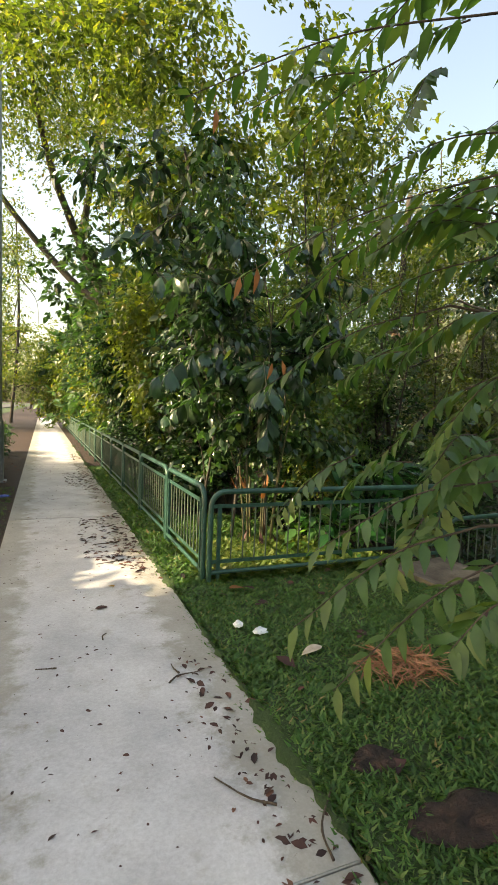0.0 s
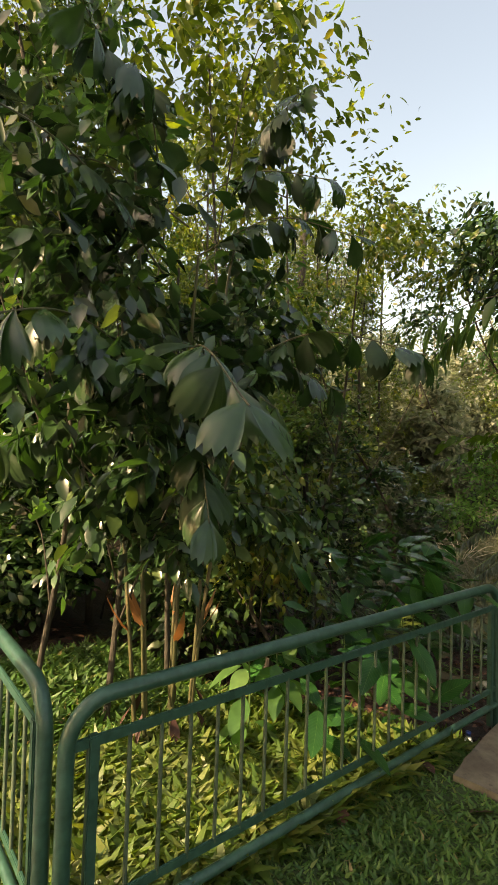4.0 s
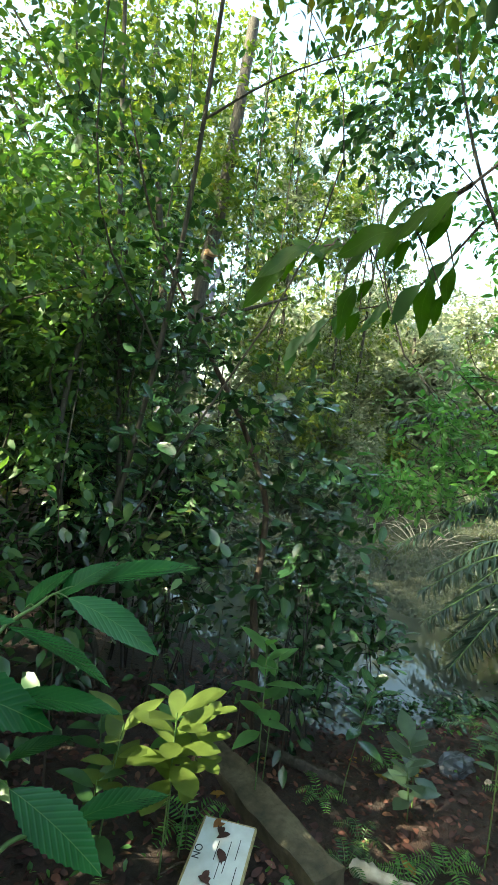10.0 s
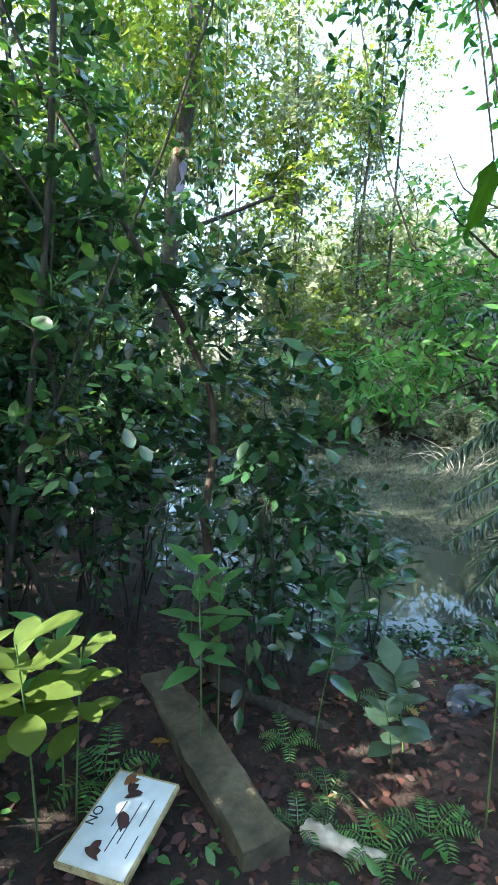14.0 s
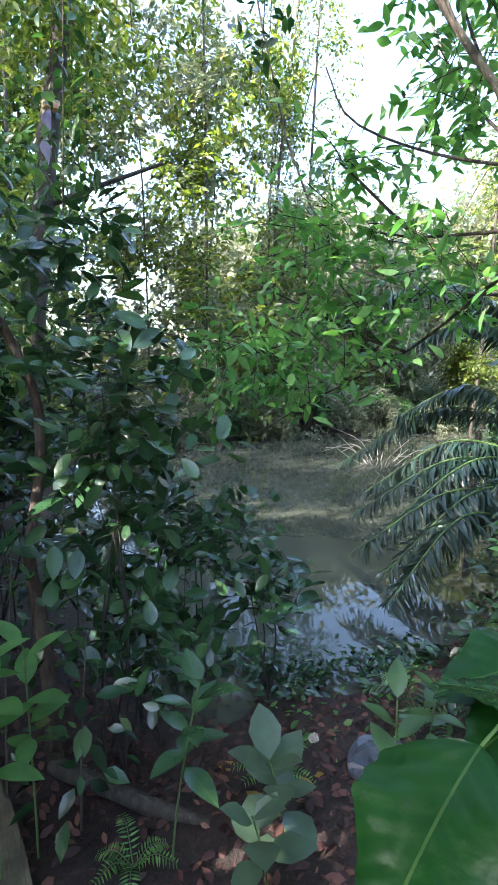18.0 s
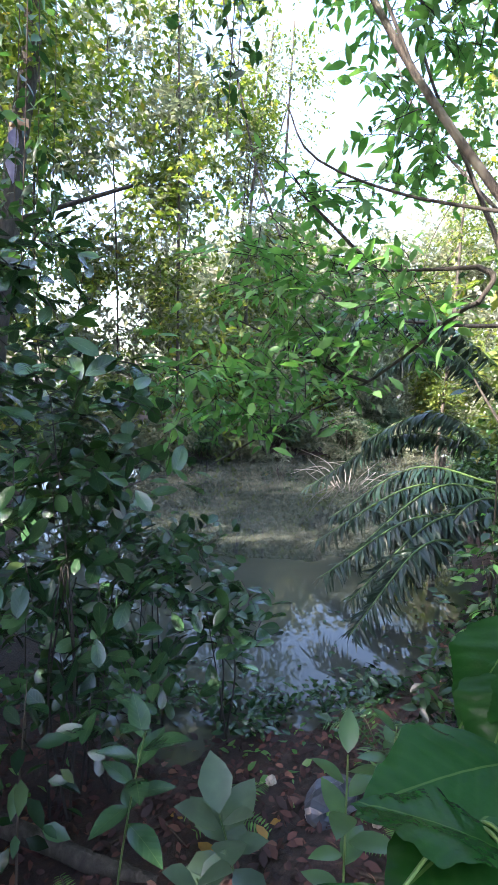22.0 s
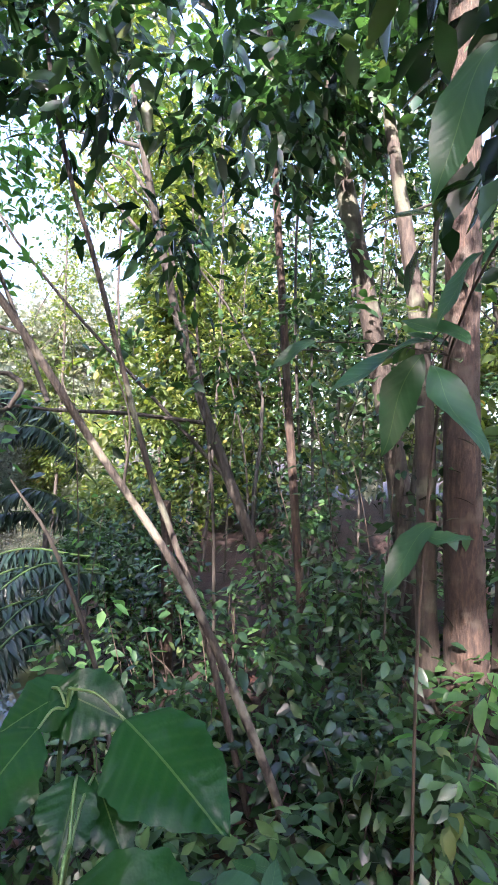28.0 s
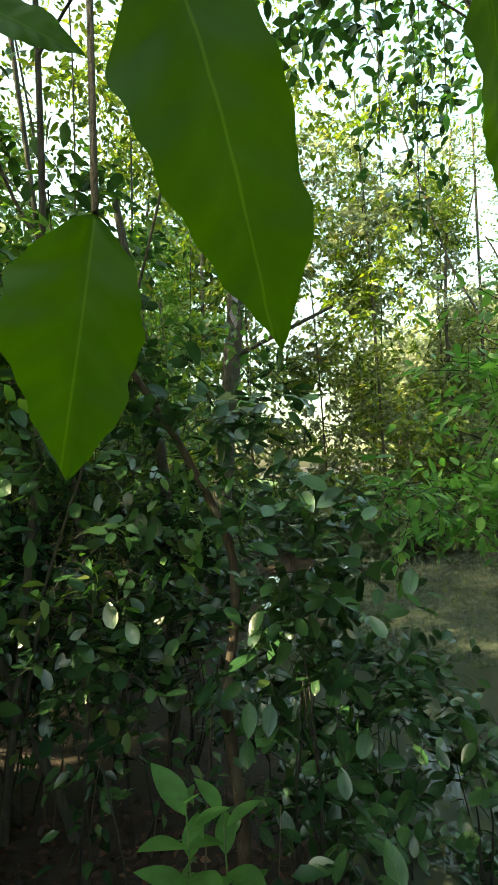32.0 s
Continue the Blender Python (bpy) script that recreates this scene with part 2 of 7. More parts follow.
BOARD_WHITE = plain_material("board_white", (0.6, 0.6, 0.58), (0.78, 0.79, 0.78), 0.5, 0, 9, 0.15)
BOARD_EDGE = plain_material("board_edge", (0.3, 0.22, 0.1), (0.55, 0.45, 0.25), 0.6, 0, 25, 0.3)
INK = plain_material("ink", (0.015, 0.015, 0.02), (0.04, 0.04, 0.05), 0.6)
ASPHALT = plain_material("asphalt", (0.04, 0.04, 0.042), (0.08, 0.08, 0.08), 0.9, 0, 40, 0.4)
CAR_PAINT = plain_material("car_paint", (0.25, 0.26, 0.27), (0.3, 0.31, 0.32), 0.25, 0.6, 5, 0.0)
CAR_GLASS = plain_material("car_glass", (0.01, 0.012, 0.015), (0.02, 0.022, 0.025), 0.05)
RUBBER = plain_material("rubber", (0.015, 0.015, 0.015), (0.03, 0.03, 0.03), 0.8)
BLACK_PLASTIC = plain_material("black_sheet", (0.02, 0.022, 0.03), (0.06, 0.065, 0.085), 0.3, 0, 12, 0.5)
PALE_STICK = plain_material("pale_stick", (0.3, 0.26, 0.2), (0.48, 0.43, 0.35), 0.75)
PALE_LEAF = leaf_material("pale_leaf", [(0.0, (0.34, 0.34, 0.4)), (1.0, (0.45, 0.44, 0.48))], 0.5, 0.3, (1, 1, 1))
FUNGUS = plain_material("fungus", (0.5, 0.25, 0.12), (0.7, 0.45, 0.28), 0.7)


def concrete_material(name, a, b, c, dirt, scale=1.0, worn=False):
    m, n, l, p = material(name)
    tc = n.new("ShaderNodeTexCoord")
    n1 = noise_of(n, l, 1.3 * scale, 5, tc.outputs["Object"], 0.6)
    n2 = noise_of(n, l, 60 * scale, 4, tc.outputs["Object"], 0.7)
    n3 = noise_of(n, l, 4.5 * scale, 7, tc.outputs["Object"], 0.7)
    r = ramp_of(n, [(0.32, a), (0.5, b), (0.68, c)])
    l.new(n1.outputs["Fac"], r.inputs["Fac"])
    fine = ramp_of(n, [(0.3, (0.82, 0.82, 0.82)), (0.7, (1.08, 1.08, 1.08))])
    l.new(n2.outputs["Fac"], fine.inputs["Fac"])
    col = mixed(n, l, 1.0, r.outputs["Color"], fine.outputs["Color"], "MULTIPLY")
    st = ramp_of(n, [(0.56, (0, 0, 0)), (0.72, (0.8, 0.8, 0.8))])
    l.new(n3.outputs["Fac"], st.inputs["Fac"])
    col = mixed(n, l, st.outputs["Color"], col, dirt)
    if worn:
        # damp moss creeping in from the path's long edges
        xyz = n.new("ShaderNodeSeparateXYZ")
        l.new(tc.outputs["Object"], xyz.inputs[0])
        away = n.new("ShaderNodeMath")
        away.operation = "ABSOLUTE"
        l.new(xyz.outputs["X"], away.inputs[0])
        total = n.new("ShaderNodeMath")
        total.operation = "MULTIPLY_ADD"
        l.new(n3.outputs["Fac"], total.inputs[0])
        total.inputs[1].default_value = 0.9
        l.new(away.outputs[0], total.inputs[2])
        moss = ramp_of(n, [(0.86, (0, 0, 0)), (1.0, (0.5, 0.5, 0.5)), ])
        l.new(total.outputs[0], moss.inputs["Fac"])
        col = mixed(n, l, moss.outputs["Color"], col, (0.17, 0.155, 0.09))
    l.new(col, p.inputs["Base Color"])
    p.inputs["Roughness"].default_value = 0.8
    bumped(n, l, p, n2.outputs["Fac"], 0.25, 0.004)
    return m


CONCRETE = concrete_material("concrete", (0.38, 0.385, 0.4), (0.49, 0.495, 0.51), (0.57, 0.575, 0.59), (0.33, 0.32, 0.29), 1.0, True)
BEAM_WOOD = concrete_material("mossy_beam", (0.04, 0.034, 0.02), (0.085, 0.07, 0.042), (0.14, 0.115, 0.072), (0.026, 0.032, 0.014), 7.0)
CONCRETE_OLD = concrete_material("old_concrete", (0.06, 0.05, 0.036), (0.12, 0.1, 0.075), (0.19, 0.165, 0.125), (0.035, 0.033, 0.026), 4.0)


def ground_material():
    m, n, l, p = material("ground")
    tc = n.new("ShaderNodeTexCoord")
    n1 = noise_of(n, l, 3.0, 6, tc.outputs["Object"], 0.65)
    n2 = noise_of(n, l, 28.0, 6, tc.outputs["Object"], 0.7)
    soil = ramp_of(n, [(0.3, (0.016, 0.009, 0.007)), (0.55, (0.042, 0.023, 0.017)), (0.75, (0.088, 0.046, 0.033))])
    l.new(n2.outputs["Fac"], soil.inputs["Fac"])
    wet = ramp_of(n, [(0.4, (0.6, 0.6, 0.62)), (0.65, (1.15, 1.05, 1.0))])
    l.new(n1.outputs["Fac"], wet.inputs["Fac"])
    col = mixed(n, l, 1.0, soil.outputs["Color"], wet.outputs["Color"], "MULTIPLY")
    l.new(col, p.inputs["Base Color"])
    p.inputs["Roughness"].default_value = 0.75
    bumped(n, l, p, n2.outputs["Fac"], 0.9, 0.03)
    return m


GROUND = ground_material()


def turf_material():
    m, n, l, p = material("turf")
    tc = n.new("ShaderNodeTexCoord")
    n1 = noise_of(n, l, 2.0, 5, tc.outputs["Object"])
    n2 = noise_of(n, l, 70.0, 4, tc.outputs["Object"], 0.7)
    r = ramp_of(n, [(0.3, (0.02, 0.035, 0.01)), (0.6, (0.04, 0.08, 0.018)), (0.8, (0.06, 0.055, 0.025))])
    l.new(mixed(n, l, 0.5, n1.outputs["Color"], n2.outputs["Color"]), r.inputs["Fac"])
    l.new(r.outputs["Color"], p.inputs["Base Color"])
    p.inputs["Roughness"].default_value = 0.9
    bumped(n, l, p, n2.outputs["Fac"], 0.8, 0.02)
    return m


TURF = turf_material()


def water_material():
    m, n, l, p = material("pond_water")
    tc = n.new("ShaderNodeTexCoord")
    mp = n.new("ShaderNodeMapping")
    mp.inputs["Scale"].default_value = (1.0, 2.2, 1.0)
    l.new(tc.outputs["Object"], mp.inputs["Vector"])
    n1 = noise_of(n, l, 2.5, 3, mp.outputs["Vector"], 0.5)
    n2 = noise_of(n, l, 0.5, 4, tc.outputs["Object"])
    r = ramp_of(n, [(0.3, (0.045, 0.05, 0.038)), (0.7, (0.075, 0.08, 0.062))])
    l.new(n2.outputs["Fac"], r.inputs["Fac"])
    l.new(r.outputs["Color"], p.inputs["Base Color"])
    p.inputs["Roughness"].default_value, p.inputs["IOR"].default_value = 0.02, 1.33
    bumped(n, l, p, n1.outputs["Fac"], 0.03, 0.02)
    return m


WATER = water_material()

# ---- mesh tools ----
rng = np.random.default_rng(11)


def unit(a):
    return a / np.maximum(np.linalg.norm(a, axis=-1, keepdims=True), 1e-9)


def tri_mesh(name, v, f, mat, uv=None, smooth=False):
    me = bpy.data.meshes.new(name)
    v, f = np.asarray(v, np.float32), np.asarray(f, np.int32)
    k = f.shape[1]
    me.vertices.add(len(v))
    me.vertices.foreach_set("co", v.ravel())
    me.loops.add(f.size)
    me.loops.foreach_set("vertex_index", f.ravel())
    me.polygons.add(len(f))
    me.polygons.foreach_set("loop_start", np.arange(0, f.size, k, dtype=np.int32))
    if uv is not None:
        me.uv_layers.new(name="UVMap").data.foreach_set("uv", np.asarray(uv, np.float32)[f.ravel()].ravel())
    me.update(calc_edges=True)
    if smooth:
        me.polygons.foreach_set("use_smooth", np.ones(len(f), bool))
    me.materials.append(mat)
    return me


def part(name, data, parent, label=""):
    """One mesh object under a thing (or under a part)."""
    ob = new(name, data)
    ob.parent = parent
    return tagged(ob, label)


def thing(name, place, label, category, group=""):
    ob = new(name)
    ob.location = place
    ob.empty_display_size = 0.1
    return tagged(ob, label, category, group)


def solid(name, data, label="", category="", group="", kind="", place=(0, 0, 0)):
    ob = new(name, data)
    ob.location = place
    return tagged(ob, label, category, group, kind)


def bm_mesh(name, bm, mat, smooth=False):
    me = bpy.data.meshes.new(name)
    bm.to_mesh(me)
    bm.free()
    me.materials.append(mat)
    if smooth:
        for p in me.polygons:
            p.use_smooth = True
    return me


def box_mesh(name, size, mat, bevel=0.0, center=(0, 0, 0)):
    bm = bmesh.new()
    bmesh.ops.create_cube(bm, size=1.0)
    for v in bm.verts:
        v.co = Vector((v.co.x * size[0] + center[0], v.co.y * size[1] + center[1], v.co.z * size[2] + center[2]))
    if bevel:
        bmesh.ops.bevel(bm, geom=bm.edges[:], offset=bevel, segments=2, affect="EDGES")
    return bm_mesh(name, bm, mat)


def smooth_line(points, n):
    """n points along a Catmull-Rom line through the given ones."""
    p = np.asarray(points, float)
    if len(p) == 2:
        return p[0] + np.linspace(0, 1, n)[:, None] * (p[1] - p[0])
    q = np.vstack([2 * p[0] - p[1], p, 2 * p[-1] - p[-2]])
    u = np.linspace(0, len(p) - 1 - 1e-6, n)
    i = u.astype(int)
    t = (u - i)[:, None]
    a, b, c, d = q[i], q[i + 1], q[i + 2], q[i + 3]
    return 0.5 * (2 * b + (c - a) * t + (2 * a - 5 * b + 4 * c - d) * t ** 2 + (3 * b - a - 3 * c + d) * t ** 3)


def tube(points, radii, sides=8, wobble=0.0):
    """Vertices and quads of a tapered tube along a line."""
    p = np.asarray(points, float)
    n = len(p)
    r = np.interp(np.linspace(0, 1, n), np.linspace(0, 1, len(radii)), radii)
    d = unit(np.gradient(p, axis=0))
    ref = np.where(np.abs(d[:, 2:3]) > 0.9, [[1.0, 0, 0]], [[0, 0, 1.0]])
    x = unit(np.cross(d, ref))
    for i in range(1, n):
        x[i] = x[i - 1] - d[i] * np.dot(x[i - 1], d[i])
    x = unit(x)
    y = np.cross(d, x)
    a = np.arange(sides) * 2 * np.pi / sides
    rr = r[:, None] * (1 + wobble * rng.normal(size=(n, sides)))
    v = p[:, None] + rr[..., None] * (np.cos(a)[None, :, None] * x[:, None] + np.sin(a)[None, :, None] * y[:, None])
    i, j = np.meshgrid(np.arange(n - 1), np.arange(sides), indexing="ij")
    k = (j + 1) % sides
    f = np.stack([i * sides + j, i * sides + k, (i + 1) * sides + k, (i + 1) * sides + j], -1).reshape(-1, 4)
    return v.reshape(-1, 3), f


def tube_mesh(name, points, radii, mat, sides=8, n=0, wobble=0.0):
    pts = smooth_line(points, n) if n else points
    v, f = tube(pts, radii, sides, wobble)
    return tri_mesh(name, v, f, mat, smooth=True)


def gather(pieces):
    """Joins (v, f) pieces into one."""
    vs, fs, at = [], [], 0
    for v, f in pieces:
        vs.append(v)
        fs.append(np.asarray(f) + at)
        at += len(v)
    return np.vstack(vs), np.vstack(fs)


def blade(k, width, droop=0.15, fold=0.25, peak=0.42, teeth=0.0, sharp=1.0):
    """A leaf one long: k stations, its width, sag, fold along the midrib and toothed edge."""
    s = np.linspace(0, 1, k + 1)
    v, f, uv = [(0, 0, 0)], [], [(0.5, 0)]
    for i in range(1, k):
        t = s[i]
        w = math.sin(math.pi / 2 * t / peak) ** 0.85 if t < peak else max(0.0, 1 - ((t - peak) / (1 - peak)) ** (1.6 * sharp))
        w = width * 0.5 * min(1, w)
        e = w * (1 - teeth * (i % 2))
        z = -droop * t * t
        v += [(-e, t, z + fold * e), (0, t, z), (e, t, z + fold * e)]
        h = 0.5 * e / max(width * 0.5, 1e-6)
        uv += [(0.5 - h, t), (0.5, t), (0.5 + h, t)]
    v.append((0, 1, -droop))
    uv.append((0.5, 1))
    f += [(0, 2, 1), (0, 3, 2)]
    for i in range(k - 2):
        a = 1 + 3 * i
        f += [(a, a + 1, a + 4), (a, a + 4, a + 3), (a + 1, a + 2, a + 5), (a + 1, a + 5, a + 4)]
    a, t = 1 + 3 * (k - 2), len(v) - 1
    f += [(a, a + 1, t), (a + 1, a + 2, t)]
    return np.array(v, float), np.array(f), np.array(uv, float)


BLADE_FAR = (np.array([(0, 0, 0), (-0.25, 0.45, 0.06), (0.25, 0.45, 0.06), (0, 1, -0.1)]), np.array([(0, 3, 1), (0, 2, 3)]), np.array([(0.5, 0), (0, 0.5), (1, 0.5), (0.5, 1)]))
def wavy(template, much=1.0):
    """The same leaf with an uneven, gently lobed outline and a curled surface."""
    v, f, uv = template
    v = v.copy()
    k = 1 + much * 0.1 * np.sin(v[:, 1] * 17 + np.sign(v[:, 0]) * 1.3) + much * 0.07 * np.sin(v[:, 1] * 41)
    v[:, 0] = v[:, 0] * k + 0.05 * np.sin(v[:, 1] * 5)
    v[:, 2] += 0.04 * np.sin(v[:, 1] * 9 + v[:, 0] * 8)
    return v, f, uv


def quilted(width, droop, fold, k=34, half=5, ribs=8):
    """A broad leaf with a drip tip, wavy margin and a surface pillowed between its side veins."""
    t = np.linspace(0, 1, k + 1)[:, None]
    u = np.linspace(-1, 1, 2 * half + 1)[None, :]
    w = np.where(t < 0.4, np.sin(np.pi / 2 * np.clip(t / 0.4, 0, 1)) ** 0.75, (1 - np.clip((t - 0.4) / 0.6, 0, 1) ** 1.7))
    w = 0.5 * width * np.maximum(w, 0.03 * np.sin(np.pi * t)) * (1 + 0.05 * np.sin(t * 23 + 2.0 * np.sign(u)) + 0.03 * np.sin(t * 51))
    x = u * w + 0.03 * np.sin(t * 5)
    z = -droop * t ** 2 + fold * np.abs(x) - 0.35 * x * x + 0.012 * np.abs(np.sin(np.pi * ribs * (t - 0.5 * np.abs(x)))) * np.minimum(np.abs(u) * 3, 1) + 0.03 * u * u * np.sin(t * 13 + 1.5 * np.sign(u)) * w / (0.5 * width)
    v = np.stack([x, t + 0 * u, z], -1).reshape(-1, 3)
    uv = np.stack([0.5 + 0.5 * x / (0.5 * width) * 0.9, t + 0 * u], -1).reshape(-1, 2)
    n = 2 * half + 1
    f = []
    for i in range(k):
        for j in range(n - 1):
            a = i * n + j
            f += [(a, a + 1, a + n + 1), (a, a + n + 1, a + n)]
    return v, np.array(f), uv


BLADE_HEX = (np.array([(0, 0, 0), (-0.22, 0.3, 0.05), (0.22, 0.3, 0.05), (-0.19, 0.66, 0.01), (0.19, 0.66, 0.01), (0, 1, -0.14)]), np.array([(0, 2, 1), (1, 2, 4), (1, 4, 3), (3, 4, 5)]), np.array([(0.5, 0), (0, 0.3), (1, 0.3), (0, 0.7), (1, 0.7), (0.5, 1)]))
BLADE_OBOVATE = blade(8, 0.5, 0.1, 0.2, 0.58, 0.0, 1.9)
BLADE_OVAL = blade(3, 0.5, 0.15, 0.25, 0.45)
BLADE_LEAFLET = blade(6, 0.38, 0.2, 0.2, 0.42, 0.0, 1.0)
BLADE_LONG = blade(3, 0.34, 0.2, 0.25, 0.4)
BLADE_SLIM = blade(3, 0.2, 0.2, 0.2, 0.35)
BLADE_ROUND = blade(4, 0.66, 0.12, 0.2, 0.5)
BLADE_FINE = blade(7, 0.48, 0.22, 0.2, 0.42, 0.0, 1.2)
BLADE_BROAD = quilted(0.78, 0.2, 0.12)
BLADE_WAVY = quilted(0.5, 0.18, 0.2, 34, 5, 7)
BLADE_LANCE = wavy(blade(14, 0.36, 0.25, 0.2, 0.4, 0.0, 1.1), 0.4)
BLADE_FROND = blade(3, 0.13, 0.3, 0.25, 0.35)
BLADE_TOOTHED = blade(30, 0.46, 0.22, 0.12, 0.45, 0.1, 1.2)
def fishtail():
    """A pleated wedge leaflet with a ragged end that droops."""
    ends = (0.74, 0.86, 0.82, 0.97, 0.92, 1.0, 0.88, 0.93, 0.79)
    k, n = 6, len(ends)
    t = np.linspace(0, 1, k + 1)[:, None]
    u = np.linspace(-1, 1, n)[None, :]
    y = t * np.array(ends)[None, :]
    w = 0.03 + 0.27 * np.sin(np.pi / 2 * np.clip(t * 1.15, 0, 1)) ** 1.3
    z = -0.34 * y ** 2.2 + 0.03 * np.cos(np.pi * 4 * u) * t - 0.09 * u * u * t
    v = np.stack([u * w + 0.06 * np.sin(t * 3.0), y, z], -1).reshape(-1, 3)
    f = []
    for i in range(k):
        for j in range(n - 1):
            a = i * n + j
            f += [(a, a + 1, a + n + 1), (a, a + n + 1, a + n)]
    return v, np.array(f), np.stack([0.5 + 0.5 * u + 0 * t, t + 0 * u], -1).reshape(-1, 2)


BLADE_FISHTAIL = fishtail()


def blades(template, p, d, nrm, size):
    """Many leaves: base points, directions, normals and lengths."""
    tv, tf, tuv = template
    p, d, nrm = np.atleast_2d(p), unit(np.atleast_2d(np.asarray(d, float))), np.atleast_2d(np.asarray(nrm, float))
    size = np.broadcast_to(np.asarray(size, float), (len(p),))
    x = unit(np.cross(d, nrm))
    z = np.cross(x, d)
    v = p[:, None] + size[:, None, None] * (tv[None, :, 0:1] * x[:, None] + tv[None, :, 1:2] * d[:, None] + tv[None, :, 2:3] * z[:, None])
    f = tf[None] + (np.arange(len(p)) * len(tv))[:, None, None]
    return v.reshape(-1, 3), f.reshape(-1, 3)


def leaf_mesh(name, template, p, d, nrm, size, mat):
    v, f = blades(template, p, d, nrm, size)
    return tri_mesh(name, v, f, mat, np.tile(template[2], (len(np.atleast_2d(p)), 1)), len(template[0]) > 40)


def sprays(base, out, per, length, droop, leaf, tilt=0.5):
    """Leaves along twigs: twig roots and directions -> base, direction, normal, size of every leaf."""
    n = len(base)
    t = (np.arange(per) + 0.6)[None, :, None] / per
    out = unit(out)
    bend = out[:, None] + np.array([0, 0, -0.35])[None, None] * t
    p = base[:, None] + unit(bend) * t * length
    p = p + rng.normal(size=p.shape) * length * 0.06
    side = unit(np.cross(out, rng.normal(size=(n, 3)) * 0.4 + [0, 0, 1.0]))
    alt = np.where(np.arange(per) % 2 == 0, 1.0, -1.0)[None, :, None]
    d = 0.55 * out[:, None] + 0.85 * side[:, None] * alt + rng.normal(size=p.shape) * 0.35 + np.array([0, 0, -droop])
    nrm = np.array([0, 0, 1.0]) + rng.normal(size=p.shape) * tilt
    s = leaf * rng.uniform(0.6, 1.2, size=(n, per))
    return p.reshape(-1, 3), d.reshape(-1, 3), nrm.reshape(-1, 3), s.reshape(-1)


def wave3(p, s):
    return np.sin(p[:, 0] * s + 1.3) * np.sin(p[:, 1] * s * 1.1 + 0.4) + np.sin(p[:, 2] * s * 0.9 + 2.1) * np.sin((p[:, 0] + p[:, 1]) * s * 0.6)


def crown_twigs(center, radii, n, shell=0.35, gaps=-0.7, scale=2.0):
    """Twig roots spread through an uneven ellipsoid, with gaps, and their outward directions."""
    m = int(n * 2.2)
    u = unit(rng.normal(size=(m, 3)))
    r = (shell ** 3 + (1 - shell ** 3) * rng.uniform(size=m)) ** (1 / 3)
    lump = 1 + 0.16 * wave3(u * 3.0 + np.asarray(center), 1.7)
    if shell < 0.3:
        r = r * rng.uniform(0.6, 1.45, m)
    p = np.asarray(center) + u * (r * lump)[:, None] * np.asarray(radii)
    keep = wave3(p, scale) > gaps
    p, u = p[keep][:n], u[keep][:n]
    return p, u


SUN_GAPS = (((3.98, 1.55, 0.14), 0.2), ((6.21, 0.59, 1.19), 0.12), ((6.98, 0.49, 0.85), 0.1), ((8.5, -0.08, 1.25), 0.16), ((8.48, -0.6, 2.4), 0.12), ((7.4, -1.03, 0.1), 0.18),
            ((3.4, 2.6, 1.6), 0.12), ((3.7, 3.1, 1.9), 0.12), ((3.2, 2.9, 1.1), 0.1), ((3.0, 2.5, 1.9), 0.1), ((3.6, 2.9, 0.9), 0.08), ((2.7, 2.6, 1.3), 0.1))


def clear_of_gaps(p, size):
    """False for leaves in the small gaps of the canopy through which the sun reaches the bank."""
    ok = np.ones(len(p), bool)
    for q, r in SUN_GAPS:
        w = p - np.asarray(q)
        along = w @ np.array(sun_dir)
        off = np.linalg.norm(w - along[:, None] * np.array(sun_dir), axis=1)
        ok &= (off > r + 0.5 * size) | (along < 0.25)
    return ok


def twig_lines(base, out, length, r):
    """Thin three-sided twigs that carry the leaves of a spray."""
    out = unit(out)
    t = np.array([0.0, 0.5, 1.0])[None, :, None]
    p = base[:, None] + unit(out[:, None] + np.array([0, 0, -0.35]) * t) * t * length
    x = unit(np.cross(out, np.array([0.3, 0.2, 1.0])))
    y = np.cross(out, x)
    a = np.arange(3) * 2 * np.pi / 3
    ring = np.cos(a)[:, None] * x[:, None] + np.sin(a)[:, None] * y[:, None]
    v = p[:, :, None] + r * (1 - 0.75 * t[..., None]) * ring[:, None]
    f = np.array([(i * 3 + j, i * 3 + (j + 1) % 3, i * 3 + 3 + (j + 1) % 3, i * 3 + 3 + j) for i in range(2) for j in range(3)])
    return v.reshape(-1, 3), (f[None] + 9 * np.arange(len(base))[:, None, None]).reshape(-1, 4)


